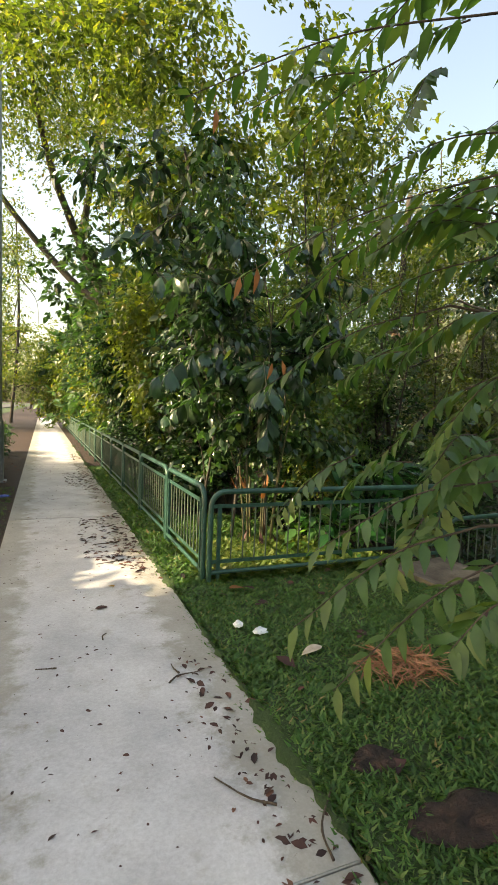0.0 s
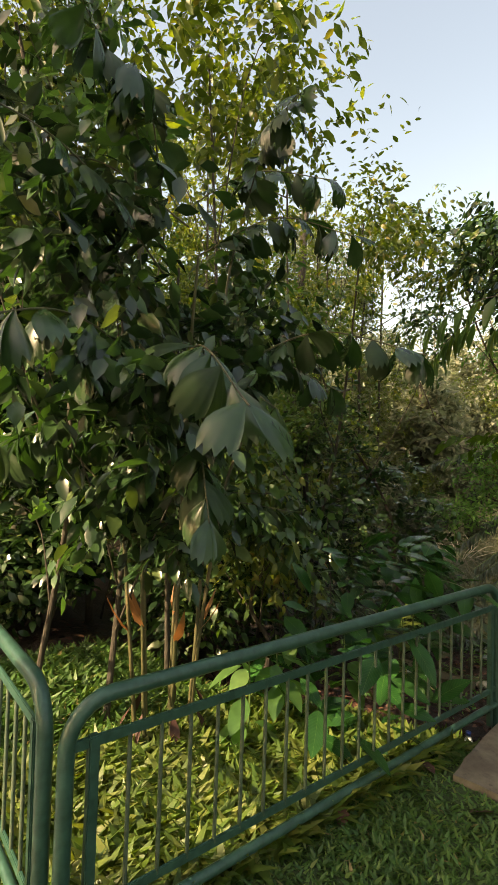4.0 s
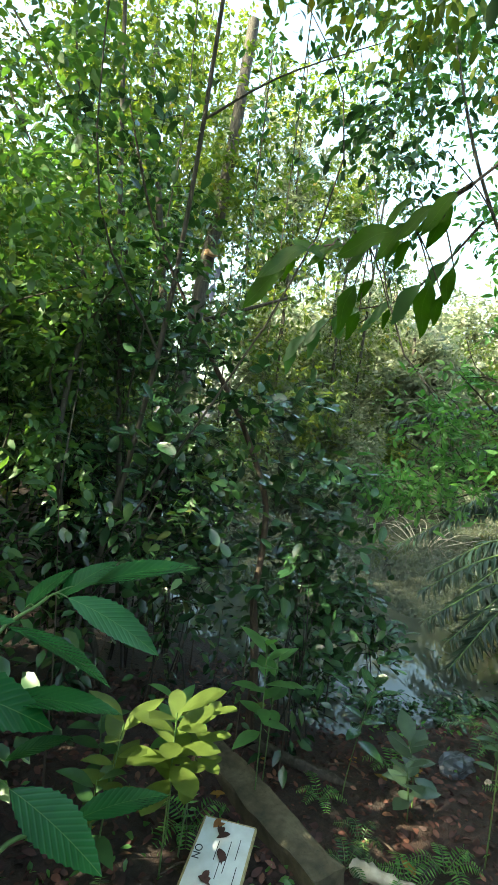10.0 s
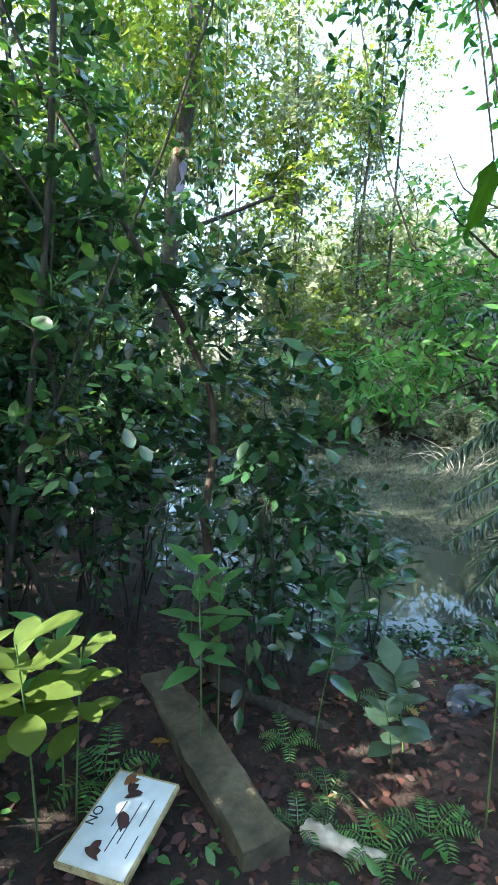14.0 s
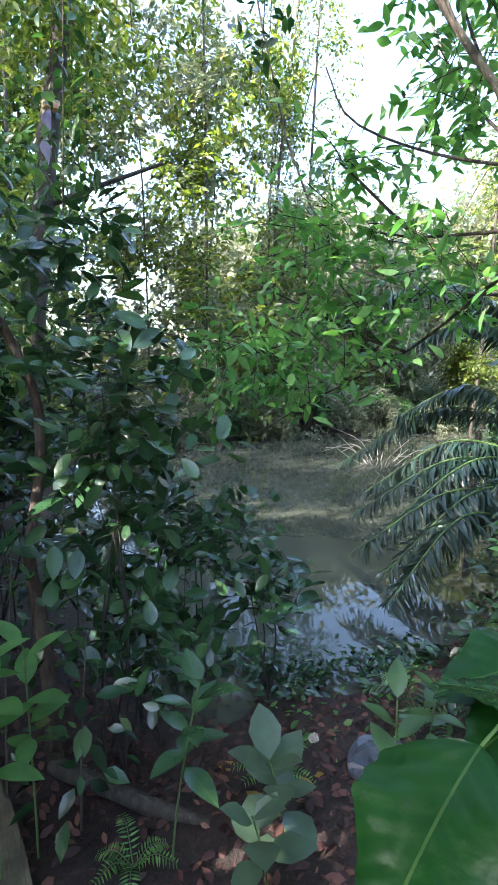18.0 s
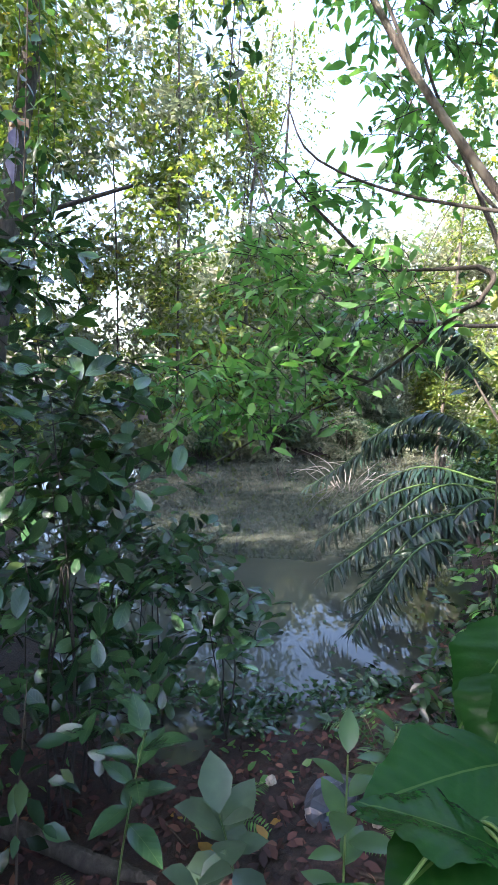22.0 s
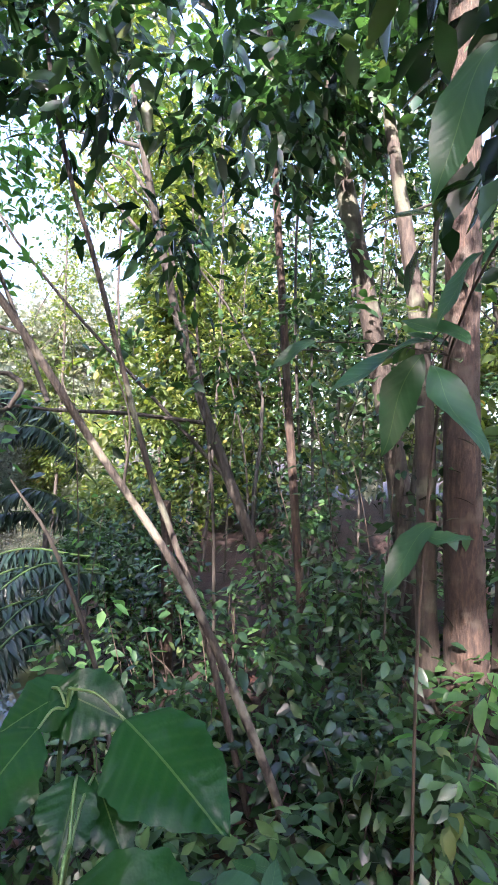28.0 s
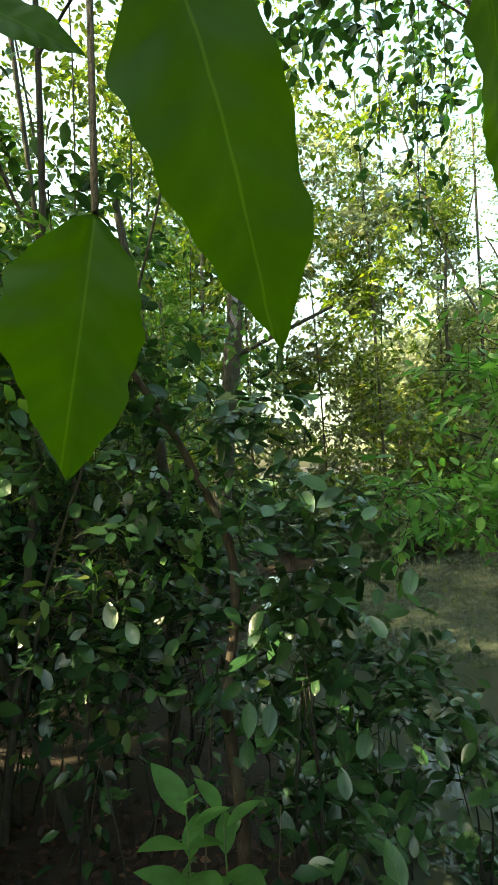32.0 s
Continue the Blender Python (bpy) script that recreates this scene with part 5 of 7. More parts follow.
# thin bare trees between the others
for k in range(8):
    x, y = rng.uniform(7.6, 12.5), rng.uniform(-2.6, 1.2)
    h, l1, l2 = rng.uniform(4.5, 7.5), rng.normal() * 0.5, rng.normal() * 0.5
    ob = thing("thin_tree", (x, y, gz0(x, y)), "thin bare understorey tree rising through the wood", "tree", "thin trees in the wood")
    line = smooth_line([(0, 0, -0.1), (l1 * 0.5, l2 * 0.2, h * 0.35), (l1 * 0.4, l2 * 0.8, h * 0.7), (l1, l2, h)], 16)
    part("trunk", tube_mesh("trunk", line, [0.018, 0.013, 0.006], BARK_DARK, 7, 0, 0.08), ob)
    for i in (6, 9, 12):
        a = rng.uniform(0, 6.28)
        e = line[i] + [0.6 * math.cos(a), 0.6 * math.sin(a), 0.35]
        part("branch", tube_mesh("branch", [line[i], (line[i] + e) / 2 + [0, 0, 0.1], e], [0.007, 0.003], BARK_DARK, 5, 8), ob)

# ---- plants near the eye ----
BROAD_A = (((4.76, 0.41, 0.66), (4.61, 0.42, 0.59)),
    ((4.79, 0.40, 0.61), (4.66, 0.34, 0.55)),
    ((4.84, 0.36, 0.67), (4.80, 0.47, 0.69)),
    ((4.82, 0.35, 0.67), (4.73, 0.29, 0.63)),
    ((4.93, 0.39, 0.68), (4.81, 0.48, 0.67)),
    ((4.91, 0.37, 0.68), (4.76, 0.43, 0.66)),
    ((5.04, 0.42, 0.77), (4.94, 0.46, 0.68)),
    ((5.01, 0.41, 0.74), (4.91, 0.42, 0.66)),
    ((5.10, 0.43, 0.80), (5.05, 0.46, 0.75)),)
BROAD_B = (((4.91, 0.11, 0.82), (4.85, -0.03, 0.82)),
    ((5.06, 0.11, 0.88), (4.98, -0.01, 0.84)),
    ((5.01, 0.14, 0.85), (4.95, 0.13, 0.81)),
    ((5.03, 0.13, 0.84), (4.98, 0.08, 0.80)),
    ((5.05, 0.20, 0.87), (4.94, 0.24, 0.82)),
    ((4.98, 0.20, 0.78), (4.90, 0.20, 0.75)),
    ((5.10, 0.21, 0.89), (5.08, 0.11, 0.87)),
    ((5.01, 0.22, 0.84), (4.86, 0.31, 0.82)),
    ((4.94, 0.25, 0.83), (4.82, 0.24, 0.76)),
    ((5.11, 0.18, 0.89), (5.05, 0.25, 0.87)),
    ((4.89, 0.25, 0.78), (4.82, 0.26, 0.78)),
    ((4.98, 0.19, 0.74), (4.93, 0.15, 0.71)),
    ((4.92, 0.22, 0.70), (4.88, 0.18, 0.73)),)
HANGING = (((4.483, 0.338, 1.367), (4.517, 0.352, 1.288)),
    ((4.479, 0.335, 1.416), (4.553, 0.311, 1.382)),
    ((4.545, 0.231, 1.425), (4.574, 0.224, 1.375)),
    ((4.355, 0.327, 1.317), (4.403, 0.344, 1.214)),
    ((4.342, 0.381, 1.266), (4.330, 0.393, 1.172)),
    ((4.300, 0.353, 1.307), (4.337, 0.347, 1.300)))
TOOTHED = (((3.66, 0.81, 1.82), (3.54, 0.88, 1.74)),
    ((3.70, 0.79, 1.80), (3.64, 0.87, 1.88)),
    ((3.74, 0.78, 1.86), (3.67, 0.81, 1.82)),
    ((3.74, 0.71, 1.74), (3.72, 0.73, 1.59)),
    ((3.76, 0.67, 1.75), (3.75, 0.72, 1.69)),
    ((3.71, 0.58, 1.83), (3.65, 0.76, 1.80)),
    ((3.74, 0.56, 1.82), (3.74, 0.62, 1.75)),
    ((3.76, 0.51, 1.73), (3.80, 0.54, 1.58)),
    ((3.78, 0.49, 1.70), (3.80, 0.52, 1.62)),
    ((3.77, 0.71, 1.68), (3.77, 0.75, 1.59)),
    ((3.81, 0.65, 1.69), (3.82, 0.67, 1.63)),
    ((3.67, 0.90, 1.78), (3.58, 1.01, 1.67)),
    ((3.66, 0.51, 1.87), (3.64, 0.59, 1.82)),
    ((3.67, 0.44, 1.82), (3.69, 0.54, 1.81)),
    ((3.73, 0.44, 1.74), (3.76, 0.47, 1.65)),)
TOOTHED_TWIG = [(3.67, 0.39, 1.87), (3.69, 0.49, 1.85), (3.73, 0.65, 1.83), (3.70, 0.84, 1.84), (3.63, 0.96, 1.78)]
SERRATED = (((3.26, 0.99, 0.93), (3.53, 0.95, 1.02)),
    ((3.18, 0.96, 0.92), (3.32, 1.00, 1.01)),
    ((3.11, 0.97, 0.90), (3.22, 1.03, 0.99)),
    ((3.18, 0.91, 0.94), (3.34, 0.75, 0.89)),
    ((3.05, 0.88, 0.91), (3.23, 0.73, 0.87)),
    ((3.02, 0.78, 0.82), (3.21, 0.67, 0.85)),
    ((3.21, 0.83, 0.47), (3.44, 0.82, 0.50)),
    ((3.02, 0.65, 0.74), (3.13, 0.50, 0.69)),
    ((3.04, 0.76, 0.71), (3.15, 0.75, 0.75)),
    ((2.58, 0.09, 0.81), (2.55, -0.11, 0.80)),
    ((2.61, 0.14, 0.81), (2.43, 0.05, 0.71)),
    ((2.69, 0.39, 0.82), (2.86, 0.35, 0.93)),
    ((2.72, 0.54, 0.89), (2.90, 0.27, 0.89)),
    ((2.73, 0.67, 0.92), (2.92, 0.61, 1.01)),)
SIDE_SPRIG = (((5.46, -0.31, 1.38), (5.45, -0.10, 1.32)),
    ((5.47, -0.30, 1.36), (5.45, -0.21, 1.17)),
    ((5.42, -0.30, 1.33), (5.30, -0.37, 1.18)),
    ((5.40, -0.36, 1.36), (5.46, -0.26, 1.45)),
    ((5.46, -0.34, 1.37), (5.51, -0.28, 1.43)),
    ((5.66, -0.35, 1.00), (5.59, -0.43, 1.02)),
    ((5.66, -0.38, 1.03), (5.62, -0.23, 0.90)),
    ((4.97, -0.24, 1.53), (4.97, -0.16, 1.40)),
    ((5.59, -0.11, 1.41), (5.59, -0.00, 1.37)),
    ((5.40, -0.38, 1.52), (5.41, -0.28, 1.41)),
    ((5.33, -0.40, 1.53), (5.37, -0.35, 1.49)),)
PINNATE0 = (((-0.07, -3.21, 1.42), (-0.59, -2.97, 1.17)),
    ((-0.17, -3.21, 1.28), (-0.70, -3.05, 0.97)),
    ((-0.10, -3.30, 1.22), (-0.63, -3.17, 0.83)),
    ((-0.05, -2.91, 2.00), (-0.65, -2.59, 1.67)),
    ((0.15, -3.04, 2.19), (-0.45, -2.60, 1.89)),
    ((-0.13, -3.16, 2.80), (-0.97, -2.66, 2.61)),
    ((0.07, -3.08, 2.43), (-0.76, -2.50, 2.07)),
    ((0.05, -3.15, 1.94), (-0.22, -2.93, 1.83)),
    ((-0.18, -3.42, 1.11), (-0.41, -3.37, 1.01)),
    ((0.08, -3.16, 1.79), (-0.18, -3.01, 1.51)),
    ((0.17, -2.98, 2.62), (-0.28, -2.65, 2.47)),
    ((-0.02, -3.26, 1.51), (-0.32, -3.06, 1.31)),)
FEATHER6 = (((2.27, -0.37, 2.53), (2.00, 0.12, 2.35)),
    ((2.43, -0.43, 2.52), (2.32, -0.17, 2.37)),
    ((2.35, -0.08, 2.45), (2.27, 0.19, 2.24)),)
FRONDS = (((10.08, 2.06, -0.08), (8.28, 3.13, -0.47)),
    ((9.63, 1.93, -0.34), (7.93, 2.79, -0.63)),
    ((9.26, 2.00, -0.40), (7.63, 2.28, -0.87)),
    ((11.52, 2.66, 0.24), (9.84, 4.52, -0.37)),
    ((11.11, 2.42, 1.20), (9.68, 4.23, 1.72)),
    ((11.44, 2.68, 1.35), (9.79, 5.07, 1.53)),
    ((10.92, 2.38, 0.79), (9.91, 3.59, 1.25)),
    ((11.28, 2.43, 0.21), (10.32, 4.01, 0.29)),
    ((9.74, 1.79, -0.04), (8.50, 2.27, -0.63)),
    ((9.95, 2.0, 0.0), (8.3, 2.75, -0.5)),
    ((9.7, 1.9, -0.2), (7.95, 2.5, -0.75)),
    ((9.9, 2.1, 0.1), (8.7, 3.3, -0.35)),)
BRANCH_1 = [(6.52, 1.10, 1.36), (6.68, 1.27, 1.33), (6.88, 1.80, 1.04), (6.75, 2.30, 0.76), (6.51, 2.64, 0.49)]
BRANCH_2 = [(6.58, 1.14, 1.51), (6.62, 1.31, 1.53), (6.57, 1.60, 1.55), (6.50, 1.86, 1.61)]
BRANCH_3 = [(6.57, 1.60, 1.55), (6.48, 1.69, 1.66), (6.37, 1.78, 1.78), (6.28, 1.84, 1.86)]
BRANCH_4 = [(6.88, 1.80, 1.04), (6.74, 2.00, 1.12), (6.53, 2.23, 1.27), (6.34, 2.40, 1.38)]
LOBES = (((6.20, 2.15, 1.09), (6.27, 2.23, 1.10)),
    ((6.46, 2.01, 1.25), (6.53, 2.08, 1.26)),
    ((6.67, 1.94, 1.03), (6.75, 1.99, 1.03)),
    ((6.11, 2.24, 0.86), (6.17, 2.32, 0.86)),
    ((6.39, 2.04, 1.47), (6.46, 2.11, 1.48)),
    ((6.27, 2.10, 1.67), (6.34, 2.17, 1.69)),
    ((6.29, 1.82, 1.88), (6.36, 1.88, 1.92)),
    ((6.51, 1.68, 1.57), (6.60, 1.73, 1.59)),
    ((6.73, 1.61, 1.31), (6.82, 1.66, 1.32)),
    ((6.73, 1.82, 1.27), (6.81, 1.88, 1.28)),
    ((6.48, 2.16, 0.87), (6.55, 2.23, 0.87)),
    ((6.60, 1.39, 1.45), (6.69, 1.43, 1.46)),
    ((5.97, 2.23, 1.05), (6.04, 2.30, 1.06)),)


def sprig(name, label, category, base, anchor, leaves, template, mat, stems=(), stem_mat=None, face=(0, 0, 1), stem_r=0.004, scale=1.0, droop=True):
    """A plant whose large leaves are parts of their own, on stalks from an anchor."""
    ob = thing(name, base, label, category)
    org = np.array(base, float)
    sm = stem_mat or GREEN_STEM
    for line_ in stems:
        part("stem", tube_mesh("stem", np.asarray(line_, float) - org, [stem_r * 1.1, stem_r * 0.6], sm, 7, 16), ob)
    for a, b in leaves:
        a, b = np.asarray(a, float), np.asarray(b, float)
        d = b - a
        nrm = np.asarray(face, float) + rng.normal(size=3) * 0.15
        lf = part("leaf", leaf_mesh("leaf", template, (a - org)[None], d[None], nrm[None], np.array([np.linalg.norm(d) * scale]), mat), ob)
        q = np.asarray(anchor, float) if anchor is not None else a - d * 0.25 + [0, 0, 0.02]
        if anchor is not None and stems:
            pts = np.vstack([smooth_line(s, 16) for s in stems])
            q = pts[np.argmin(np.linalg.norm(pts - a, axis=1))]
        part("stalk", tube_mesh("stalk", [q - org, (q + a) / 2 - org + [0, 0, 0.01], a - org], [0.0018, 0.0014], sm, 6, 8), ob)
    return ob


gz_at = lambda x, y: float(ground_height(x, y))
sprig("broadleaf_shrub", "broad glossy green leaves of a young shrub at the water's edge", "shrub", (5.0, 0.42, gz_at(5.0, 0.42)), (4.95, 0.4, 0.6), BROAD_A, BLADE_BROAD, LEAF_BROAD,
      [[(5.0, 0.42, gz_at(5.0, 0.42) - 0.05), (5.02, 0.42, 0.2), (4.95, 0.41, 0.6), (4.86, 0.4, 0.66)], [(5.02, 0.42, 0.2), (5.08, 0.42, 0.55), (5.1, 0.42, 0.8)]])
sprig("broadleaf_shrub", "wide wet green leaves with pale veins on a branching shrub", "shrub", (5.15, 0.2, gz_at(5.15, 0.2)), (5.1, 0.2, 0.8), BROAD_B, BLADE_BROAD, LEAF_BROAD,
      [[(5.15, 0.2, gz_at(5.15, 0.2) - 0.05), (5.13, 0.2, 0.3), (5.1, 0.2, 0.75), (5.08, 0.18, 0.9)], [(5.13, 0.2, 0.3), (5.0, 0.22, 0.65), (4.95, 0.22, 0.8)], [(5.13, 0.2, 0.3), (5.0, 0.15, 0.7), (4.95, 0.12, 0.83)]], face=(-0.6, -0.15, 0.75))
shrub((5.35, 0.12, gz_at(5.35, 0.12)), [((5.3, 0.12, 0.28), (0.22, 0.2, 0.16), 1.0), ((5.25, 0.3, 0.12), (0.2, 0.16, 0.16), 0.8), ((5.4, -0.08, 0.2), (0.2, 0.16, 0.2), 0.8)], LEAF_SPRIG, "low plant with narrow veined leaves under the broad leaves", 5, 0.005, STEM_DARK, leaf=0.085, n=16, per=6, twig=0.16, droop=0.5, template=BLADE_FINE, shell=0.0, gaps=-2, twigs=0.0025)
sprig("overhanging_twig", "large backlit green leaves hanging from an overhead twig", "branch", (3.7, -1.0, gz_at(3.7, -1.0)), (4.42, 0.6, 1.62), HANGING, BLADE_WAVY, LEAF_BACKLIT,
      [[(3.7, -1.0, gz_at(3.7, -1.0) - 0.05), (3.72, -0.97, 1.2), (3.8, -0.6, 2.3), (4.05, -0.1, 2.5), (4.3, 0.25, 2.05), (4.5, 0.42, 1.62), (4.35, 0.46, 1.58)]], TWIG, (0.1, -1, 0.1), 0.006)
twig_sprig = sprig("overhanging_branch", "drooping toothed green leaves on a thin branch over the railing", "branch", (4.3, -1.25, gz_at(4.3, -1.25)), (3.7, 0.6, 1.85), TOOTHED, BLADE_LANCE, LEAF_BACKLIT,
      [[(4.3, -1.25, gz_at(4.3, -1.25) - 0.05), (4.32, -1.2, 1.2), (4.25, -0.7, 2.3), (4.0, -0.1, 2.35), (3.67, 0.39, 1.87)], TOOTHED_TWIG], TWIG, (-0.5, -0.8, 0.5), 0.005, 0.85)
# finer leaves in two ranks along the same branch
tl = smooth_line(TOOTHED_TWIG, 30)
lower = tl + np.linspace(0, 1, 30)[:, None] * [0.12, 0.02, -0.12] + [0.06, 0.0, -0.05]
part("side_twig", tube_mesh("side_twig", lower - np.array(twig_sprig.location), [0.003, 0.0015], TWIG, 6), twig_sprig)
for i in range(2, 30):
    for row, mat_ in ((tl, LEAF_BACKLIT), (lower, LEAF_MID)):
        if (i + (row is lower)) % 2:
            continue
        side = 1 if i % 4 < 2 else -1
        d = unit(row[min(29, i + 1)] - row[i - 1]) + side * np.array([0.7, -0.1, 0.0]) + [0, 0, -0.75 + 0.2 * rng.normal()]
        part("leaf", leaf_mesh("leaf", BLADE_LANCE, (row[i] - np.array(twig_sprig.location))[None], d[None], np.array([[-0.4, -0.7, 0.6]]) + rng.normal(size=(1, 3)) * 0.2, np.array([rng.uniform(0.075, 0.12)]), mat_), twig_sprig)
serr = sprig("serrated_shrub", "large toothed green leaves with ribbed veins growing through the railing", "shrub", (2.95, 0.7, gz_at(2.95, 0.7)), (2.95, 0.7, 0.75), SERRATED, BLADE_TOOTHED, LEAF_SERRATED,
      [[(2.95, 0.7, gz_at(2.95, 0.7) - 0.05), (2.95, 0.75, 0.4), (3.0, 0.85, 0.85), (3.15, 0.95, 0.93)], [(2.95, 0.75, 0.4), (2.8, 0.5, 0.75), (2.65, 0.35, 0.82)], [(2.95, 0.75, 0.4), (3.05, 0.75, 0.55), (3.18, 0.8, 0.48)]], None, (0, 0, 1), 0.006)
n = 230
sp = np.stack([rng.uniform(1.45, 2.9, n), rng.uniform(0.06, 1.1, n), rng.uniform(0.2, 1.05, n)], -1)
sp[:, 2] -= 0.3 * (sp[:, 0] < 1.9)
sp[:, 1] = np.where(sp[:, 0] > 2.2, np.maximum(sp[:, 1], 0.4), sp[:, 1])
sd = np.stack([rng.normal(0.3, 0.7, n), rng.normal(-0.4, 0.6, n), rng.normal(-0.15, 0.3, n)], -1)
part("foliage", leaf_mesh("foliage", BLADE_TOOTHED, sp - np.array(serr.location), sd, np.array([0, 0, 1.0]) + rng.normal(size=(n, 3)) * 0.25, rng.uniform(0.16, 0.28, n), LEAF_SERRATED), serr)
sprig("side_sprig", "soft green pointed leaves on an arching stem", "shrub", (5.75, -0.35, gz_at(5.75, -0.35)), (5.6, -0.35, 1.3), SIDE_SPRIG, BLADE_LANCE, LEAF_SPRIG,
      [[(5.75, -0.35, gz_at(5.75, -0.35) - 0.05), (5.72, -0.35, 0.6), (5.62, -0.36, 1.2), (5.45, -0.36, 1.42), (5.2, -0.38, 1.55)]], TWIG, (-0.6, 0, 0.8), 0.004, 0.95)

# feather-leaved tree by the lawn
EXTRA = []
for _ in range(40):
    q = np.array((rng.uniform(-0.2, 0.9), rng.uniform(-3.3, -2.2), rng.uniform(1.2, 3.4)))
    EXTRA.append((tuple(q), tuple(q + [rng.uniform(-0.5, -0.1), rng.uniform(-0.25, 0.4), rng.uniform(-0.35, -0.05)]), 0.05))
feather = feather_plant((0.75, -3.4, 0), [(a, b, 0.06) for a, b in PINNATE0] + EXTRA, LEAF_PINNATE, "young tree with long feather leaves and a few orange leaflets", "feather_tree", "tree", 11, 0.12, BLADE_LONG, TWIG, 0.004, "leaf_frond", angle=0.7, hang=0.35, ends=0.75, jit=0.12)
org = np.array(feather.location)
part("trunk", tube_mesh("trunk", [(0, 0, -0.1), (0.02, 0.05, 1.0), (-0.1, 0.1, 2.2), (-0.3, 0.2, 3.2)], [0.045, 0.035, 0.02], BARK_GREY, 8, 16, 0.03), feather)
for a, b in PINNATE0:
    a = np.asarray(a) - org
    part("branchlet", tube_mesh("branchlet", [(-0.05, 0.05, max(0.6, a[2] - 0.25)), a * 0.6 + np.array([0, 0, 0.3 * a[2] + 0.12]), a], [0.009, 0.005], TWIG, 6, 10), feather)
for b in ((-0.75, -2.65, 2.06), (-0.82, -2.4, 2.82), (-0.36, -2.1, 1.83)):
    for k in range(2):
        q = np.asarray(b) + rng.normal(size=3) * 0.03
        part("old_leaflet", leaf_mesh("old_leaflet", BLADE_LONG, (q - org)[None], np.array([[rng.normal() * 0.2, rng.normal() * 0.2, -1.0]]), np.array([[0.4, -1.0, 0]]), np.array([0.09]), LEAF_RUST), feather, "orange withered leaflet")
# feather leaves over the railing's end
hang = feather_plant((2.6, -0.9, 0), [(a, b, 0.05) for a, b in FEATHER6], LEAF_PINNATE, "hanging feather leaves of a slim tree by the railing", "feather_tree", "tree", 7, 0.2, BLADE_LONG, TWIG, 0.004, "leaf_frond", angle=0.5, hang=1.1, ends=0.8)
part("trunk", tube_mesh("trunk", [(0.35, -0.3, -0.1), (0.4, -0.25, 1.2), (0.2, 0.1, 2.4), (-0.2, 0.5, 2.75)], [0.03, 0.022, 0.01], BARK_GREY, 8, 16), hang)

# fishtail palm clump inside the fence corner
palm = thing("fishtail_palm", (0.98, 1.08, 0), "clump of fishtail palm canes with dark drooping wedge leaflets", "palm")
for k in range(7):
    a = k * 0.9
    foot = np.array([0.16 * math.cos(a), 0.14 * math.sin(a), -0.05])
    top = np.array([0.45 * math.cos(a), 0.4 * math.sin(a), rng.uniform(1.6, 3.6)])
    cane = part("cane", tube_mesh("cane", [foot, foot * 1.3 + [0, 0, 0.6], top * 0.75 + [0, 0, 0.1], top], [0.014, 0.011, 0.007], CANE, 8, 18, 0.03), palm)
    for j in range(2):
        h = np.array([foot[0] * 1.2, foot[1] * 1.2, 0.15 + 0.4 * j + 0.1 * rng.uniform()])
        part("sheath", leaf_mesh("sheath", BLADE_SLIM, h[None], np.array([[math.cos(a) * 0.4, math.sin(a) * 0.4, -0.6 + j]]), np.array([[math.cos(a), math.sin(a), 0.2]]), np.array([0.28]), LEAF_RUST if j else LEAF_DEAD), cane, "dry brown leaf sheath")
PALM_FRONDS = (((0.7, 0.9, 2.1), (-0.5, -0.05, 1.85)), ((0.8, 0.8, 2.0), (0.35, -0.45, 1.75)), ((0.8, 0.9, 2.6), (-0.45, 0.2, 2.75)), ((1.2, 0.9, 2.1), (1.75, -0.1, 2.15)), ((0.9, 1.2, 3.0), (0.1, 0.3, 3.3)), ((1.2, 1.2, 2.9), (1.9, 0.5, 3.0)), ((0.8, 1.2, 1.7), (-0.2, 1.0, 1.5)), ((1.0, 0.9, 1.6), (0.6, 0.1, 1.35)))
palm_org = np.array(palm.location)
for a, b in PALM_FRONDS + tuple(((0.98 + rng.normal() * 0.3, 1.15 + rng.normal() * 0.25, z), (0.98 + 1.1 * math.cos(q), 1.15 + 0.9 * math.sin(q), z + rng.uniform(-0.3, 0.3))) for q, z in zip(np.arange(16) * 0.8, np.linspace(1.0, 3.4, 16))):
    line, p, d, nn, ss = pinnate(np.asarray(a) - palm_org, np.asarray(b) - palm_org, 0.18, 9, 0.22, angle=0.6, hang=0.8, ends=0.8, jit=0.35)
    fr = part("frond", tube_mesh("frond", line, [0.006, 0.003], CANE, 6), palm)
    for i in np.flatnonzero(clear_of_gaps(p + palm_org, ss)):
        part("leaflet", leaf_mesh("leaflet", BLADE_FISHTAIL, p[i:i + 1], d[i:i + 1], nn[i:i + 1], ss[i:i + 1], LEAF_DARK if i % 3 else LEAF_FISHTAIL), fr)
